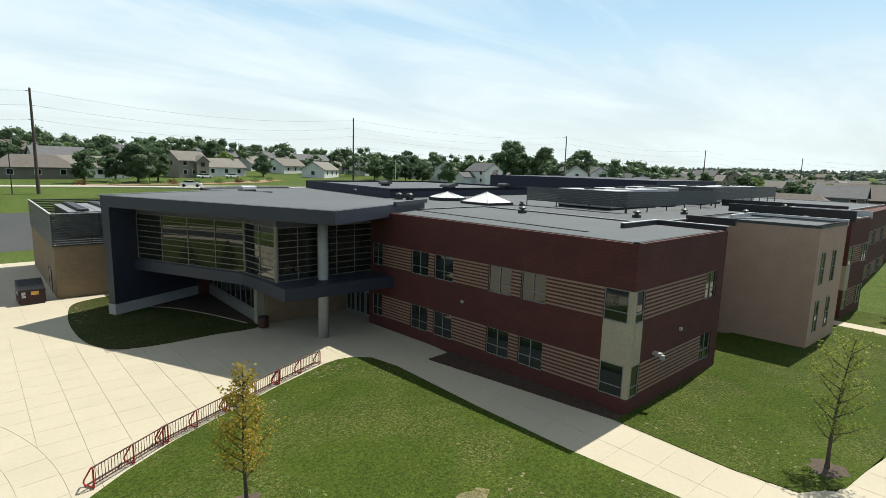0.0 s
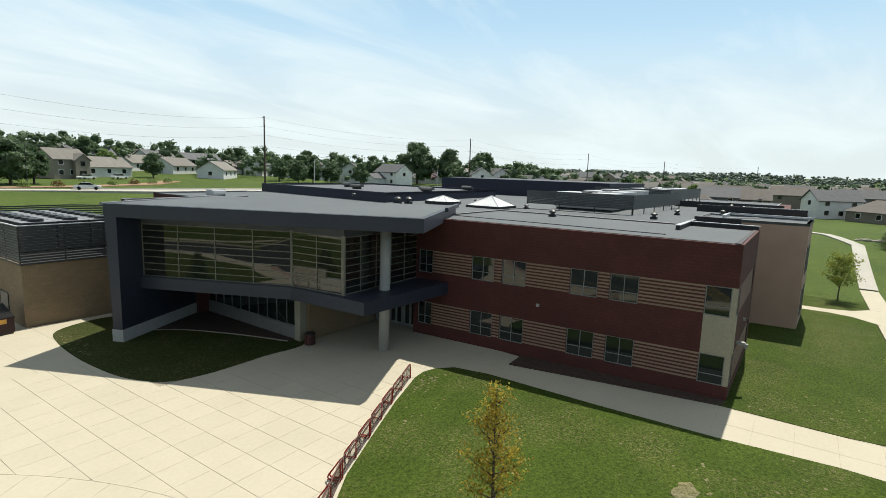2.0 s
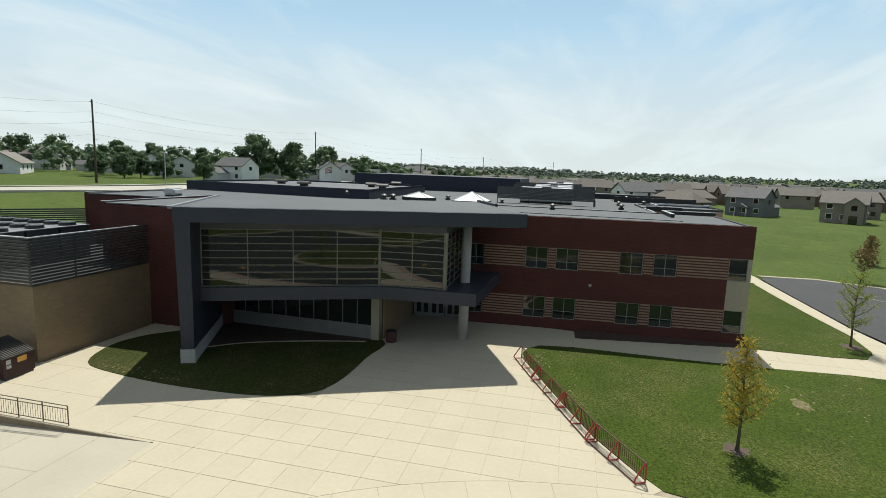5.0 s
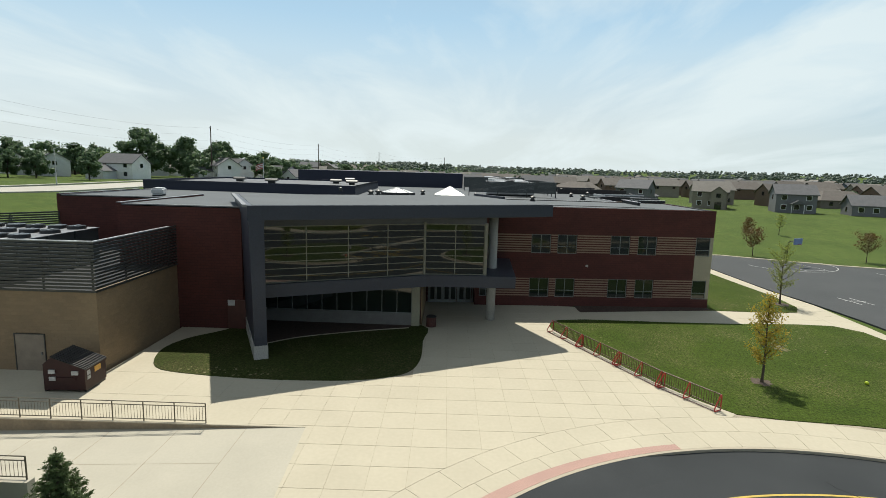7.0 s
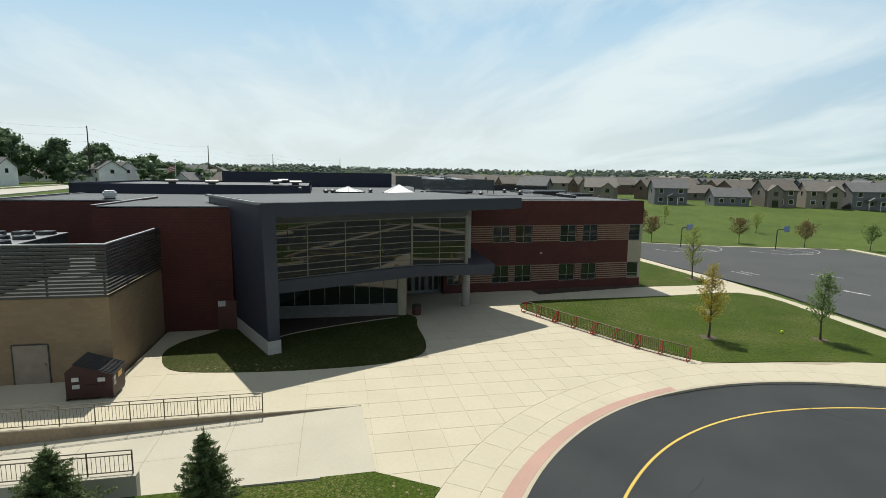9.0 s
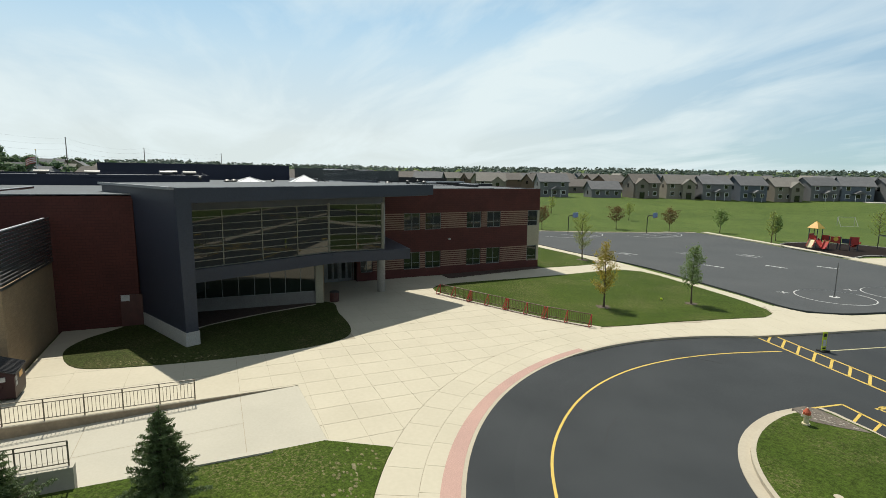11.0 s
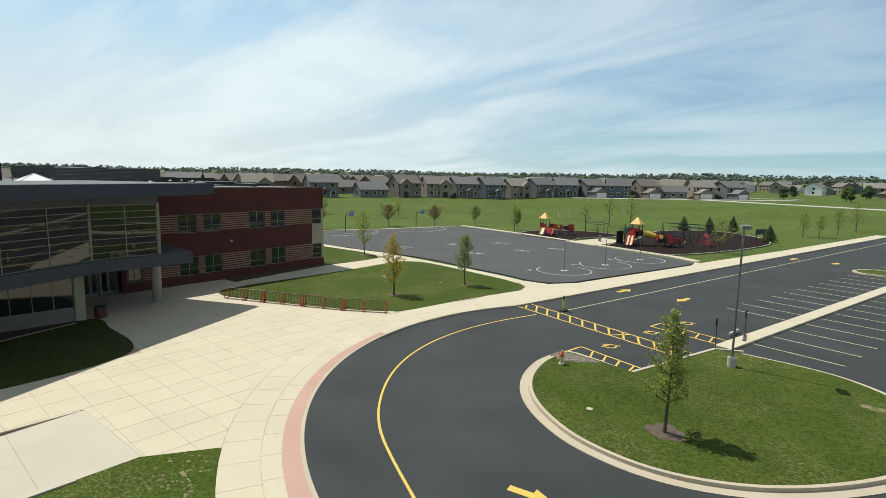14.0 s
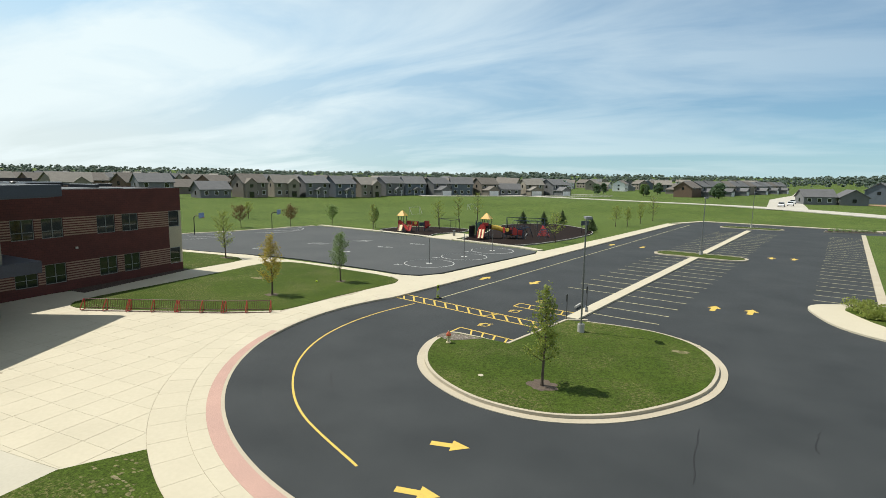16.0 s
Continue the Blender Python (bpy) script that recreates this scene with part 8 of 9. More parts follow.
        for x in (-1.5, 1.5):
            bm = bmesh.new()
            tube(bm, (x, -d / 2 - 2.5, -0.5), (x, -d / 2 - 2.5, 2.5), 0.09, 0.09, 6)
            part("porch_post", bm, "siding_white", t)
    return t


house_kinds = [
    house("siding_tan", "shingle_brown", 9.4, 9.0, 5.4, 2.9, "two storey tan house with brown shingle gable roof", garage=True, bay=-2.2),
    house("siding_grey", "shingle_grey", 10.0, 9.5, 5.4, 2.6, "two storey grey house with dark shingle roof and porch", porch=True, garage=True),
    house("siding_beige", "shingle_light", 9.6, 8.5, 5.3, 2.7, "two storey beige house with pale shingle roof", garage=True, bay=2.3),
    house("siding_blue", "shingle_grey", 9.8, 9.0, 5.4, 3.0, "two storey blue grey house with dark shingle roof", porch=True),
    house("siding_white", "shingle_grey", 12.0, 8.5, 5.2, 2.8, "two storey white house with grey shingle gable roof", garage=True),
    house("siding_tan", "shingle_brown", 17.0, 10.5, 2.9, 2.9, "single storey tan house with long brown hipped roof", hip=True),
    house("siding_brown", "shingle_brown", 13.0, 9.0, 4.8, 2.9, "brown brick house with brown shingle gable roof"),
    house("siding_white", "shingle_light", 16.0, 9.0, 3.0, 2.8, "single storey white house with pale shingle roof"),
    house("siding_grey", "shingle_grey", 10.5, 8.5, 3.0, 2.6, "single storey grey house with a steep dark gable roof"),
]
far_kinds = [
    house("siding_tan", "shingle_brown", 12.5, 9.0, 5.4, 2.9, "distant two storey tan house with brown roof", simple=True),
    house("siding_grey", "shingle_grey", 13.0, 9.5, 5.4, 2.6, "distant two storey grey house with dark roof", simple=True, garage=True),
    house("siding_beige", "shingle_light", 12.0, 8.5, 5.3, 2.7, "distant two storey beige house with pale roof", simple=True),
    house("siding_blue", "shingle_grey", 12.0, 9.0, 5.4, 3.0, "distant two storey blue grey house with dark roof", simple=True),
    house("siding_white", "shingle_grey", 12.0, 8.5, 5.2, 2.8, "distant two storey white house with grey roof", simple=True),
    house("siding_tan", "shingle_brown", 17.0, 10.5, 2.9, 2.9, "distant single storey house with brown hipped roof", hip=True, simple=True),
    house("siding_brown", "shingle_brown", 13.0, 9.0, 4.8, 2.9, "distant brown brick house with brown roof", simple=True),
    house("siding_white", "shingle_light", 16.0, 9.0, 3.0, 2.8, "distant single storey white house with pale roof", simple=True),
]
house_used = set()


def settle(x, y, ang, k, far=False):
    m = pose(x, y, terrain(x, y) + GROUND_Z, 0, 0, ang)
    if far:
        if k + 10 not in house_used:
            house_used.add(k + 10)
            far_kinds[k].matrix_world = m
            return far_kinds[k]
        return copy_thing(far_kinds[k], m)
    if k not in house_used:
        house_used.add(k)
        house_kinds[k].matrix_world = m
        return house_kinds[k]
    return copy_thing(house_kinds[k], m)


# first row east of the field, backs to the school
hr = random.Random(5)
row = [(170, -9), (154, -26), (142, -45), (132, -64), (125, -81), (120, -94), (115, -106), (110, -117), (105, -128.5), (100, -140), (95, -151.5), (89, -162), (81, -171), (72, -179.5), (63, -188), (54, -197), (45, -206), (36, -215)]
for i, ((x, y), k) in enumerate(zip(row, (5, 1, 2, 1, 8, 0, 2, 1, 3, 2, 1, 3, 1, 3, 0, 8, 2, 1))):
    ahead = Vector(row[min(i + 1, len(row) - 1)]) - Vector(row[max(i - 1, 0)])
    settle(x, y, math.degrees(math.atan2(ahead.y, ahead.x)) + hr.uniform(-5, 5) + (180 + 9 * (i * 7 % 5) - 18 if i > 11 else 0), k)
settle(181, 4, -60, 4)
# rows behind, along parallel streets
for r in range(7):
    for i in range(17):
        x, y = 172 + 42 * r + (8 if r % 2 else -6) + hr.uniform(-3, 3), 72 - 19 * i + hr.uniform(-3, 3)
        if hr.random() < 0.12 or y < -60 - 0.55 * (x - 60) - 160 or (y > -45 and x < 200):
            continue
        settle(x, y, 90 + hr.choice((0, 180)) + hr.uniform(-5, 5), hr.choice((0, 1, 2, 3, 5, 6, 1, 5)), True)
for r in range(4):
    for i in range(12):
        x, y = 118 - 17 * i + 30 * r, -222 - 38 * r - 5 * i + hr.uniform(-3, 3)
        if hr.random() < 0.15 or x < 62:
            continue
        settle(x, y, hr.uniform(-8, 8), hr.choice((0, 1, 2, 3, 4, 5, 6, 7)), True)
# close rows both sides of the street that runs away to the south
for i in range(14):
    settle(-26 - 4.8 * i, -246 - 13.4 * i, 70, (6, 1, 3, 1, 0, 1, 3, 0, 1, 3, 1, 0, 1, 3)[i], True)
    if i % 3 and i > 3:
        settle(-2 - 4.8 * i, -262 - 14 * i, 70, (1, 3, 0, 1, 5, 1, 3)[i % 7], True)
settle(-70, -188, 10, 8)
settle(-81, -189, 92, 8)
for i in range(8):
    settle(-96 - 5 * i, -212 - 17 * i, 70, (3, 7, 1, 3, 0, 1, 3, 1)[i], True)
for i in range(40):
    settle(hr.uniform(-60, 190), -330 - 240 * hr.random(), hr.uniform(0, 180), hr.choice((0, 1, 2, 3, 5, 7)), True)
# north of the road and round to the east
for px, d, k, ang in ((330, 188, 2, 15), (385, 200, 7, 15), (566, 214, 7, 40), (62, 172, 5, 0), (105, 178, 4, 8), (165, 176, 7, 10), (505, 235, 7, 30), (450, 245, 7, 30), (785, 228, 4, 40), (755, 250, 4, 40), (852, 206, 4, 82), (1012, 222, 4, 40), (1048, 240, 4, 50), (1115, 225, 4, 60), (1140, 215, 4, 150),
                      (1195, 205, 0, 60), (1265, 190, 5, 75), (1320, 165, 5, 80), (1400, 150, 5, 90), (1480, 160, 1, 95), (1545, 170, 6, 95), (230, 245, 4, 10), (20, 230, 0, 0), (640, 260, 4, 30), (700, 255, 4, 40), (925, 255, 4, 60), (40, 270, 4, 10), (150, 285, 4, 0), (215, 300, 4, 20), (290, 265, 7, 10), (350, 290, 4, 30), (430, 300, 4, 25), (480, 275, 4, 20), (540, 290, 4, 30), (600, 275, 7, 35), (655, 300, 4, 30), (720, 285, 4, 40), (830, 290, 7, 40), (980, 265, 7, 50), (1070, 270, 4, 50)):
    settle(*at0(px, d), ang, k)

for k, spare in enumerate(house_kinds + far_kinds):
    if (k if k < 9 else k + 1) not in house_used:
        for o in (*spare.children_recursive, spare):
            bpy.data.objects.remove(o)

# the rest of the town, past counting
tr_ = random.Random(17)
TOWN = ("siding_tan", "siding_grey", "siding_beige", "siding_white", "shingle_grey", "shingle_brown", "shingle_light", "glass")
town = bpy.data.meshes.new("distant_town")
tv, tf, tm = [], [], []


def town_face(pts, mat):
    tf.append(tuple(range(len(tv), len(tv) + len(pts))))
    tv.extend(pts)
    tm.append(mat)


for k in range(300):
    if k < 215:
        a, d = tr_.uniform(-1.72, 0.55), tr_.uniform(330, 640)
    else:
        a, d = tr_.uniform(0.5, 1.75), tr_.uniform(235, 420)
    x, y = d * math.cos(a), d * math.sin(a)
    m = pose(x, y, terrain(x, y) - 0.1, 0, 0, tr_.choice((0, 90)) + tr_.uniform(-14, 14))
    w, d_, e, r_ = tr_.uniform(5, 7.5), tr_.uniform(4, 5), tr_.choice((3.0, 5.3, 5.4)), tr_.uniform(2.3, 3.1)
    wm, rm = tr_.randrange(4), 4 + tr_.randrange(3)
    q = [m @ Vector(v) for v in ((-w, -d_, -2), (w, -d_, -2), (w, d_, -2), (-w, d_, -2), (-w, -d_, e), (w, -d_, e), (w, d_, e), (-w, d_, e), (-w, 0, e + r_), (w, 0, e + r_))]
    for f in ((0, 1, 5, 4), (1, 2, 6, 9, 5), (2, 3, 7, 6), (3, 0, 4, 8, 7)):
        town_face([q[i] for i in f], wm)
    o, lift = 0.5, 0.12
    g = [m @ Vector(v) for v in ((-w - o, -d_ - o, e - o * r_ / d_ + lift), (w + o, -d_ - o, e - o * r_ / d_ + lift), (w + o, 0, e + r_ + lift), (-w - o, 0, e + r_ + lift), (-w - o, d_ + o, e - o * r_ / d_ + lift), (w + o, d_ + o, e - o * r_ / d_ + lift))]
    town_face([g[0], g[1], g[2], g[3]], rm)
    town_face([g[3], g[2], g[5], g[4]], rm)
    for z in ((0.9, 3.6) if e > 4 else (0.9,)):
        for side in (-1, 1):
            for u in (-0.55, 0.1, 0.6):
                town_face([m @ Vector((w * u + du, side * (d_ + 0.03), z + dz)) for du, dz in ((-0.6, 0), (0.6, 0), (0.6, 1.3), (-0.6, 1.3))], 7)
            town_face([m @ Vector((side * (w + 0.03), dv, z + dz)) for dv, dz in ((-0.6, 0), (0.6, 0), (0.6, 1.3), (-0.6, 1.3))], 7)
town.from_pydata([tuple(v) for v in tv], [], tf)
for nm in TOWN:
    town.materials.append(M[nm])
town.polygons.foreach_set("material_index", tm)
tagged(new("distant_town", town), "far suburban houses with grey and brown roofs", "houses", kind="stuff")

# roads and paths that follow the land
def land_strip(name, line, w, mat, label, lift=0.03, step=4.0):
    pts = [line[0]]
    for a, b in zip(line[:-1], line[1:]):
        a, b = Vector(a), Vector(b)
        n = max(1, int((b - a).length / step))
        pts += [tuple(a.lerp(b, (k + 1) / n)) for k in range(n)]
    bm = bmesh.new()
    rows = []
    for i, p in enumerate(pts):
        a, b = Vector(pts[max(i - 1, 0)]), Vector(pts[min(i + 1, len(pts) - 1)])
        d = (b - a).normalized()
        n = Vector((-d.y, d.x)) * w / 2
        row = []
        for f in (-1, -0.33, 0.33, 1):
            q = Vector(p) + n * f
            row.append(bm.verts.new((q.x, q.y, max(terrain(q.x, q.y), terrain(q.x, q.y + 0.7), terrain(q.x, q.y - 0.7)) + GROUND_Z + lift + 0.12)))
        rows.append(row)
    for a, b in zip(rows[:-1], rows[1:]):
        for j in range(3):
            bm.faces.new((a[j], a[j + 1], b[j + 1], b[j]))
    # edges carried down into the ground
    for side in (0, 3):
        foot = [bm.verts.new(r_[side].co - Vector((0, 0, 0.5))) for r_ in rows]
        for k in range(len(rows) - 1):
            bm.faces.new((rows[k][side], rows[k + 1][side], foot[k + 1], foot[k]))
    return tagged(part(name, bm, mat), label, name.replace("_", " "), kind="structure")


land_strip("road", spline([(-160, 150), (-60, 142), (8, 135), (27, 131), (45, 124.5), (63, 121.2), (85, 118), (120, 118.5), (170, 122), (230, 118), (300, 90)], 8), 6.4, "far_road", "pale concrete residential road north of the school")
land_strip("pavement", spline([(38, 134.5), (63, 129.5), (85, 126), (120, 127), (170, 131)], 6), 1.8, "far_road", "pale footpath along the road")
land_strip("road", [(120, -205), (45, -191), (-20, -158), (-80, -128), (-150, -100)], 6.0, "far_road", "pale road beyond the playing field")
land_strip("road", [(-54, -138), (-66, -230), (-90, -330), (-123, -522)], 11.0, "far_road", "pale street running away between the houses")
land_strip("pavement", [(150, -240), (60, -235), (10, -240)], 4.0, "far_road", "pale driveway concrete between distant houses")
land_strip("pavement", [(71, 2.7), (86, 2.4), (104, 2.0), (118, 6), (128, 18)], 1.8, "far_road", "pale footpath running on across the field")
land_strip("flower_bed", [(-86, -186), (-104, -196), (-130, -206)], 16.0, "bank", "bare brown soil of an empty building plot")
land_strip("road", [(80, -153), (70, -162), (61, -170), (52, -179), (43, -188), (34, -197), (25, -206), (10, -222)], 6.0, "far_road", "pale residential street in front of the houses")
land_strip("road", [(-70, 92), (-30, 93), (8, 94)], 20.0, "court", "grey asphalt staff car park on the rise", 0.02)
land_strip("flower_bed", [(18, 139), (40, 142), (62, 152), (76, 166)], 5.0, "bank", "brown bark bank with round shrubs", 0.05)


def shrub(x, y, z, r, mat, seed, label, leaf=0.2, n=260):
    rs_ = np.random.RandomState(seed)
    t = thing("shrub", label, "shrub", pose(x, y, z), group="shrubs")
    bm = bmesh.new()
    for k in range(5):
        a = k * 1.26
        tube(bm, (0, 0, -0.05), (math.cos(a) * r * 0.6, math.sin(a) * r * 0.6, r * 0.8), 0.03, 0.01, 4, False)
    part("stem", bm, "bark", t)
    v = rs_.normal(size=(n, 3)); v /= np.linalg.norm(v, axis=1)[:, None]; v[:, 2] = np.abs(v[:, 2])
    me = leaf_mesh("foliage", v * (r * rs_.uniform(0.45, 1.08, (n, 1))) + np.array((0, 0, 0.1)), leaf, rs_)
    me.materials.append(M[mat])
    ob = new("foliage", me)
    ob.parent = t


for k in range(9):
    f = k / 8
    x, y = 19 + 52 * f, 139 + 2 * f + 18 * f * f
    shrub(x, y, terrain(x, y), 1.3, "leaf_mid" if k % 3 else "leaf_rust", k, "round shrub on the bark bank", 0.35, 220)
for k in range(34):
    a = hr.random()
    x, y = -38.8 - 5.5 * hr.random(), -2.0 + 5.4 * hr.random()
    shrub(x, y, 0.02, hr.uniform(0.55, 0.85), "leaf_light", 200 + k, "low spreading evergreen in the planted bed", 0.17, 240)
for k in range(8):
    shrub(-54.8 - 1.15 * k, -86.3 - 0.3 * k, 0.0, 0.6, "leaf_mid", 300 + k, "low spreading evergreen at the car park end", 0.2, 110)
for k in range(10):
    x, y = -2 - hr.random() * 8, 79 + hr.random() * 5
    shrub(x, y, terrain(x, y) - 0.1, hr.uniform(0.8, 1.4), "leaf_dark", 400 + k, "shrub beside the service yard", 0.26, 300)


def car(x, y, ang, label):
    z = terrain(x, y) + 0.02
    t = thing("car", label, "car", pose(x, y, z, 0, 0, ang), group="cars")
    bm = bmesh.new()
    prof = [(-2.25, 0.35), (-2.3, 0.75), (-1.9, 0.92), (-1.1, 0.98), (1.0, 0.98), (2.1, 0.82), (2.3, 0.6), (2.25, 0.35)]
    a = [bm.verts.new((px, -0.88, pz)) for px, pz in prof]
    b = [bm.verts.new((px, 0.88, pz)) for px, pz in prof]
    bm.faces.new(a); bm.faces.new(b[::-1])
    for k in range(len(prof)):
        bm.faces.new((a[k], a[(k + 1) % len(prof)], b[(k + 1) % len(prof)], b[k]))
    part("body", bm, "car_white", t)
    bm = bmesh.new()
    prof = [(-1.6, 0.97), (-1.0, 1.42), (0.35, 1.42), (1.05, 0.97)]
    a = [bm.verts.new((px, -0.78, pz)) for px, pz in prof]
    b = [bm.verts.new((px, 0.78, pz)) for px, pz in prof]
    bm.faces.new(a); bm.faces.new(b[::-1])
    for k in range(4):
        bm.faces.new((a[k], a[(k + 1) % 4], b[(k + 1) % 4], b[k]))
    part("cabin_glass", bm, "glass", t)
    bm = bmesh.new()
    box(bm, -0.98, 0.36, -0.76, 0.76, 1.42, 1.46)
    part("roof", bm, "car_white", t)
    for px in (-1.4, 1.4):
        for py in (-0.85, 0.85):
            bm = bmesh.new()
            tube(bm, (px, py - 0.1, 0.32), (px, py + 0.1, 0.32), 0.32, 0.32, 14)
            part("wheel", bm, "tyre", t)


car(38.2, 127.2, -24, "white sedan on the road beyond the school")
car(*at0(362, 180), 20, "white car parked beside a beige house")
car(*at0(411, 186), 20, "white car parked on a side street")
for x, y in ((-62, -182), (-54, -150), (-58, -160)):
    car(x, y, 80, "white car parked on the far street")

# power line
POLES = (at0(67, 118), (88.8, 139.2), (183.0, 128.4), (269.9, 108.1), (334.2, 83.2), (420, 40))
tops = []
for i, (x, y) in enumerate(POLES):
    h = 18.2 if i == 0 else 20.0
    z = terrain(x, y) - 0.2
    t = thing("utility_pole", "tall weathered wooden utility pole carrying power lines", "utility pole", pose(x, y, z), group="utility poles")
    bm = bmesh.new()
    tube(bm, (0, 0, 0), (0, 0, h), 0.30, 0.17, 8)
    part("pole", bm, "wood_pole", t)
    for k, hh in enumerate((h - 0.6, h - 3.0, h - 5.4)):
        bm = bmesh.new()
        tube(bm, (0, 0, hh), (0.5 if k % 2 else -0.5, 0.3, hh + 0.1), 0.05, 0.08, 6)
        part("insulator", bm, "steel", t)
    bm = bmesh.new()
    tube(bm, (0, 0, h - 9.5), (0.9, -0.6, h - 9.3), 0.06, 0.06, 6)
    part("bracket", bm, "steel", t)
    tops.append([Vector((x, y, z + hh)) for hh in (h - 0.5, h - 2.9, h - 5.3, h - 8.2)])
tops.insert(0, [v + Vector((-95, -8, 0)) for v in tops[0]])
wires = thing("power_lines", "thin dark power lines sagging between the poles", "power lines")
for a, b in zip(tops[:-1], tops[1:]):
    for p, q in zip(a, b):
        bm = bmesh.new()
        line = [p.lerp(q, k / 12) - Vector((0, 0, 2.2 * (1 - (2 * k / 12 - 1) ** 2))) for k in range(13)]
        rings = [[bm.verts.new(c + Vector((0, 0.017 * math.cos(a), 0.017 * math.sin(a)))) for a in (0, 2.1, 4.2)] for c in line]
        for r_, s_ in zip(rings[:-1], rings[1:]):
            for j in range(3):
                bm.faces.new((r_[j], r_[(j + 1) % 3], s_[(j + 1) % 3], s_[j]))
        part("wire", bm, "wire", wires)
for px, d, h in ((20, 118, 9), (265, 150, 9)):
    x, y = at0(px, d)
    t = thing("street_lamp", "slim dark street lamp beside the road", "street lamp", pose(x, y, terrain(x, y) - 0.2))
    bm = bmesh.new()
    tube(bm, (0, 0, 0), (0, 0, h), 0.09, 0.06, 8)
    part("pole", bm, "black", t)
    bm = bmesh.new()
    pipe(bm, [(0, 0, h), (-0.6, 0.2, h + 0.25), (-1.3, 0.4, h + 0.25)], 0.05, 6)
    part("arm", bm, "black", t)
    bm = bmesh.new()
    box(bm, -1.75, -1.2, 0.3, 0.55, h + 0.15, h + 0.3)
    part("head", bm, "black", t)


lamp = thing("street_lamp", "pale steel cobra head street lamp by the road", "street lamp", pose(91.9, 121.9, terrain(91.9, 121.9) - 0.2))
bm = bmesh.new()
tube(bm, (0, 0, 0), (0, 0, 8.2), 0.13, 0.08, 8)
part("pole", bm, "coping", lamp)
bm = bmesh.new()
pipe(bm, [(0, 0, 8.0), (0.8, -1.0, 8.7), (2.1, -2.7, 9.1)], 0.06, 6)
part("arm", bm, "coping", lamp)
bm = bmesh.new()
tube(bm, (2.0, -2.6, 9.1), (2.6, -3.35, 9.15), 0.16, 0.1, 8)
part("head", bm, "coping", lamp)

flag = thing("flagpole", "tall white flagpole with a striped red and white flag", "flagpole", pose(81.0, 72.8, 0))
bm = bmesh.new()
tube(bm, (0, 0, -0.2), (0, 0, 13.2), 0.09, 0.05, 10)
part("pole", bm, "siding_white", flag)
bm = bmesh.new()
bmesh.ops.create_uvsphere(bm, u_segments=10, v_segments=6, radius=0.12, matrix=Matrix.Translation((0, 0, 13.3)))
part("finial", bm, "playyellow", flag)
for k in range(7):
    bm = bmesh.new()
    z0, z1 = 12.2 - 0.15 * k, 12.2 - 0.15 * (k + 1)
    cols = []
    for j in range(9):
        u = j / 8
        w_ = 0.12 * math.sin(6.5 * u)
        drop = -0.55 * u * u
        cols.append([bm.verts.new((-0.06 - 0.35 * u + dx + w_, 0.08 + 1.3 * u, z + drop)) for z in (z0, z1) for dx in (0, 0.02)])
    for p, q in zip(cols[:-1], cols[1:]):
        for i0, i1 in ((0, 1), (1, 3), (3, 2), (2, 0)):
            bm.faces.new((p[i0], p[i1], q[i1], q[i0]))
    part("stripe", bm, "red" if k % 2 == 0 else "siding_white", flag)


# stone border by the footpath
def boulder(x, y, r, seed):
    t = thing("boulder", "pale rounded boulder of the garden border", "boulder", pose(x, y, terrain(x, y) + GROUND_Z), group="border boulders")
    rs_ = random.Random(seed)
    bm = bmesh.new()
    bmesh.ops.create_icosphere(bm, subdivisions=2, radius=r)
    for v in bm.verts:
        v.co *= rs_.uniform(0.85, 1.12)
        v.co.z *= 0.65
    part("stone", bm, "stone", t)


for k in range(9):
    boulder(112 + 0.4 * math.sin(3 * k), 1.6 - 0.65 * k, 0.45 + 0.12 * (k % 3), k)

# ---------------------------------------------------------------- paving slabs, piece by piece
def clip(poly, axis, limit, keep_less):
    """Cuts a polygon at one axis-aligned line."""
    out = []
    for i, p in enumerate(poly):
        q = poly[(i + 1) % len(poly)]
        a, b = p[axis] - limit, q[axis] - limit
        if keep_less:
            a, b = -a, -b
        if a >= 0:
            out.append(p)
        if (a > 0 > b) or (a < 0 < b):
            t = a / (a - b)
            out.append((p[0] + (q[0] - p[0]) * t, p[1] + (q[1] - p[1]) * t))
    return out


def area(poly):
    return abs(sum(p[0] * q[1] - q[0] * p[1] for p, q in zip(poly, poly[1:] + poly[:1]))) / 2


def slab_piece(poly, parent, z=0.0):
    bm = bmesh.new()
    prism(bm, poly, -0.08, z)
    ob = part("slab", bm, "concrete", parent)
    return ob


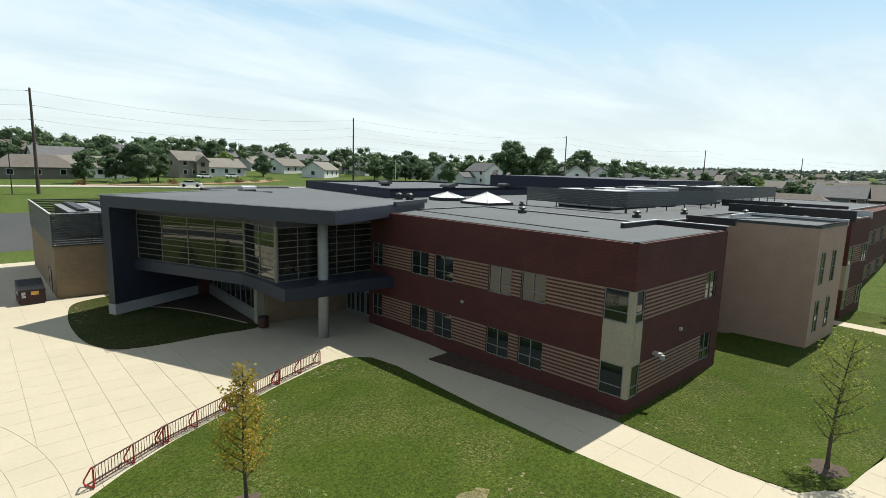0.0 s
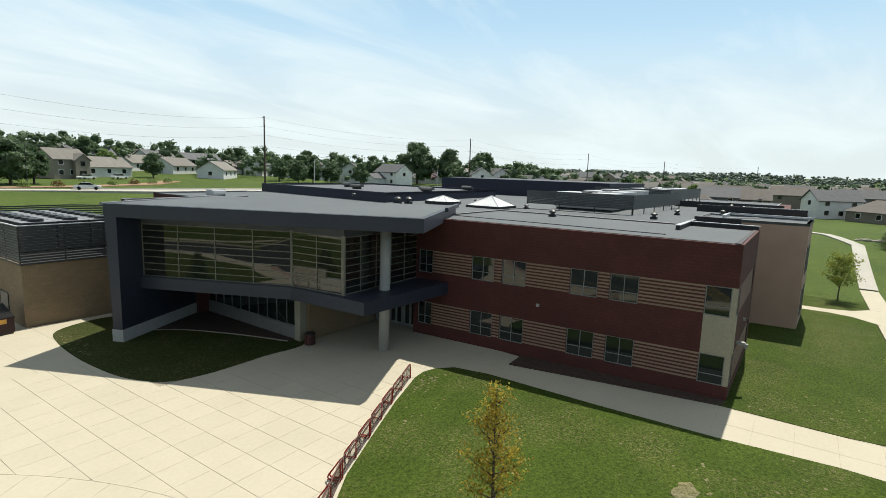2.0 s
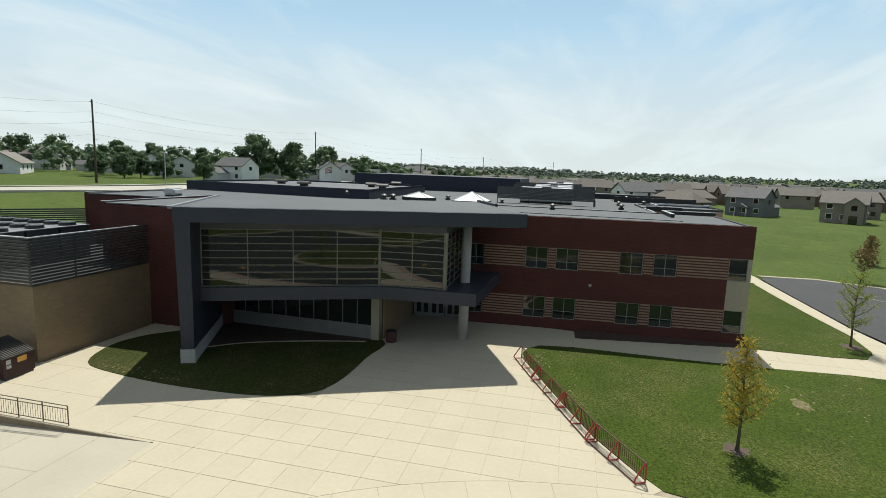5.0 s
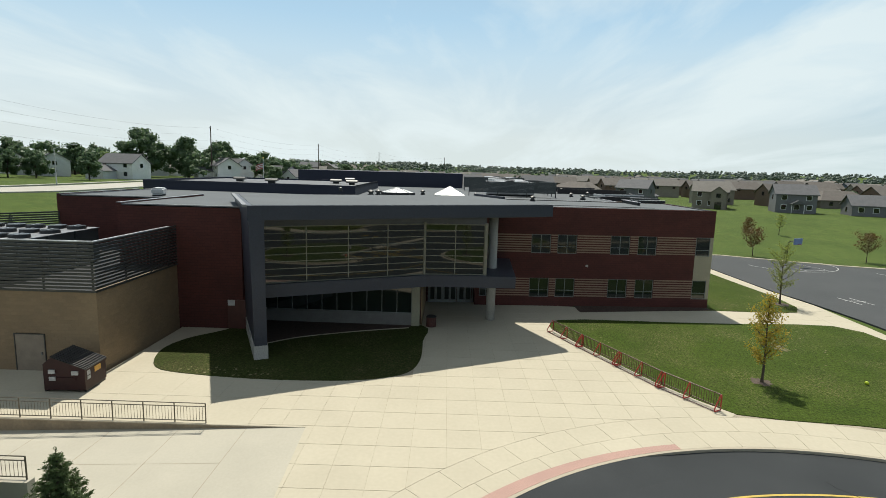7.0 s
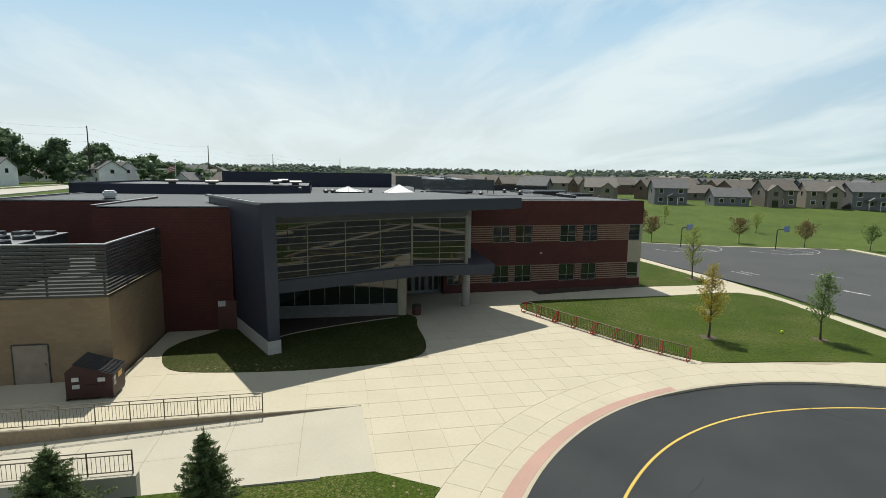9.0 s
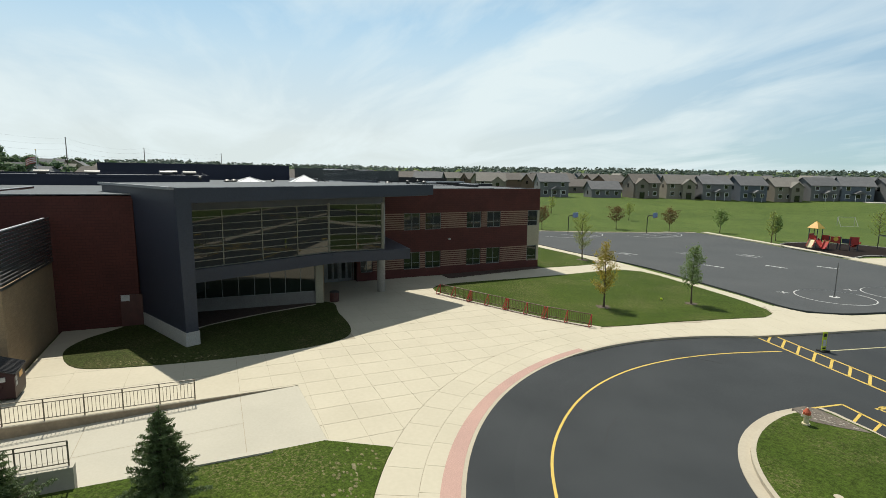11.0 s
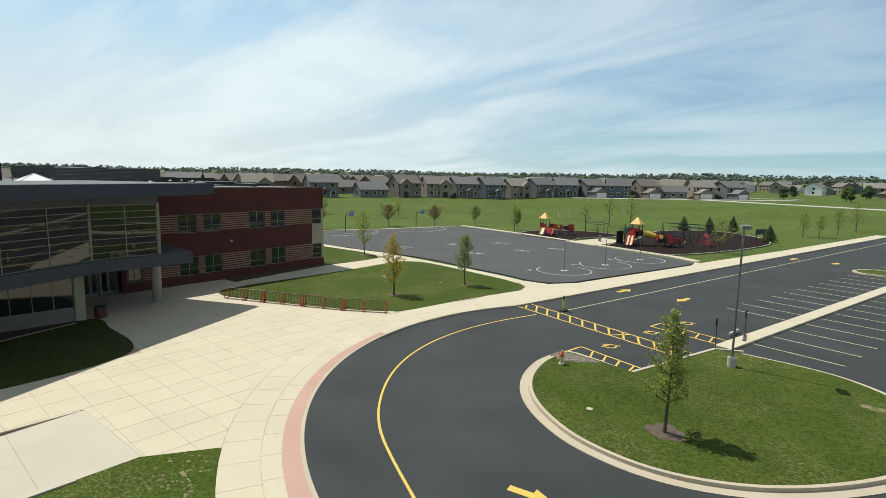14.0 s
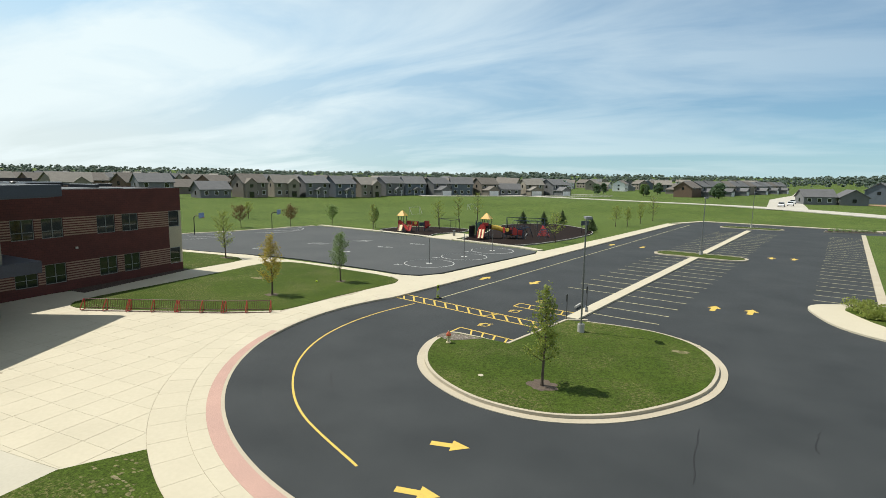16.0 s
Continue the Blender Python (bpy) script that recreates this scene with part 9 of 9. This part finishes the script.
def lay(poly, ox, oy, sx, sy, parent, gap=0.011, m=None, rest=None):
    """Cuts poly into slabs of sx by sy; returns how many."""
    xs, ys = [p[0] for p in poly], [p[1] for p in poly]
    i0, i1 = math.floor((min(xs) - ox) / sx), math.ceil((max(xs) - ox) / sx)
    j0, j1 = math.floor((min(ys) - oy) / sy), math.ceil((max(ys) - oy) / sy)
    n = 0
    for i in range(i0, i1):
        col = clip(clip(poly, 0, ox + i * sx + gap, False), 0, ox + (i + 1) * sx - gap, True)
        if len(col) < 3:
            continue
        for j in range(j0, j1):
            cell = clip(clip(col, 1, oy + j * sy + 0.45 * gap, False), 1, oy + (j + 1) * sy - 0.45 * gap, True)
            if len(cell) < 3 or area(cell) < 0.02:
                continue
            cell = [p for k, p in enumerate(cell) if (Vector(p) - Vector(cell[k - 1])).length > 1e-4]
            if len(cell) < 3:
                continue
            if m is not None:
                cell = [tuple((m @ Vector((*p, 0)))[:2]) for p in cell]
            if rest is not None:
                prism(rest, cell, -0.08, -0.005)
            else:
                slab_piece(cell, parent)
            n += 1
    return n


# plaza within the outer ring of the curved walk
R2 = 21.9
ring_in = arc(C0, R2 + 0.012, 0, 58.6, 30)
plaza_core = [(-0.2, 42.8), (-0.2, 45.5), (6.0, 45.5), (6.0, 38.3), (15.4, 38.3), (15.4, 30.5), (16.6, 28.3), (2.5, 21.6), *ring_in, (-6.2, 42.5)]
lay(plaza_core, -0.07, 36.31, 1.6, 1.53, pavement)
rest = bmesh.new()
lay([(15.4, 30.5), (15.4, 38.25), (24.1, 38.25), (24.1, 33.0), (23.4, 24.85), (21.6, 24.7), (19.0, 24.7), (19.0, 27.5), (16.6, 28.3)], -0.07, 36.31, 1.6, 1.53, pavement, rest=rest)
lay([(19.0, 24.7), (21.6, 24.7), (22.6, 18.5), (23.6, 12.0), (23.5, 5.5), (23.5, 2.9), (19.0, 2.9)], 19.0, 0.4, 2.2, 1.75, pavement, rest=rest)
lay([(-0.2, 45.5), (-0.2, 78), (5.6, 78), (5.6, 55.7), (14.4, 55.7), (14.4, 51.2), (6.0, 51), (6.0, 45.5)], -0.2, 45.5, 2.9, 2.6, pavement, rest=rest)
lay([(23.5, 5.6), (25.0, 3.6), (30, 2.75), (36, 3.1), (45, 3.4), (57, 3.5), (71, 3.6), (71, 1.8), (57, 1.7), (45, 1.7), (33, 1.65), (26.7, 1.0), (19, 1.6), (12.7, 2.3), (5.9, 3.2), (2.2, 4.0), (2.2, 6.0), (19.0, 4.5), (19, 2.9), (23.5, 2.9)], 0.6, -8.0, 1.7, 20, pavement, rest=rest)
tilt = Matrix.Rotation(-math.atan2(P_DIR.x, P_DIR.y) + math.pi, 4, "Z")
inv = tilt.inverted()
walk_s = [along(KERB_A, s, 0.16) for s in (104, 60, 20, 0)] + [(0.5, 16.5), (0.9, 12), (0.1, 8.0), (0.6, 6.2), (2.2, 5.0), (2.2, 3.9), (-0.3, 3.6), (-2.1, 1.0), (-2.9, -2.5), (-4.6, -9.5), (-6.9, -19.5), (-6.4, -22.5), along(KERB_A, 36, 3.2), along(KERB_A, 60, 2.6), along(KERB_A, 90, 2.4), along(KERB_A, 104, 2.4)]
lay([tuple((inv @ Vector((*p, 0)))[:2]) for p in walk_s], 0.0, 0.3, 30, 1.8, pavement, m=tilt, rest=rest)
tagged(part("slab_field", rest, "concrete", pavement), kind="stuff")
# rings of the curved walk along the drive
for r0, r1, a0, a1, step in ((R_KERB + 0.16, 20.45, -28, 12, 4.6), (19.45, 20.45, 12, 78, 4.6), (20.45, 21.9, -26, 78, 4.6)):
    n = round((a1 - a0) / step)
    for k in range(n):
        b0, b1 = a0 + (a1 - a0) * k / n, a0 + (a1 - a0) * (k + 1) / n
        g = 0.02
        slab_piece(arc(C0, r0 + 0.007, b0 + g, b1 - g, 5) + arc(C0, r1 - 0.007, b1 - g, b0 + g, 5), pavement, 0.0)
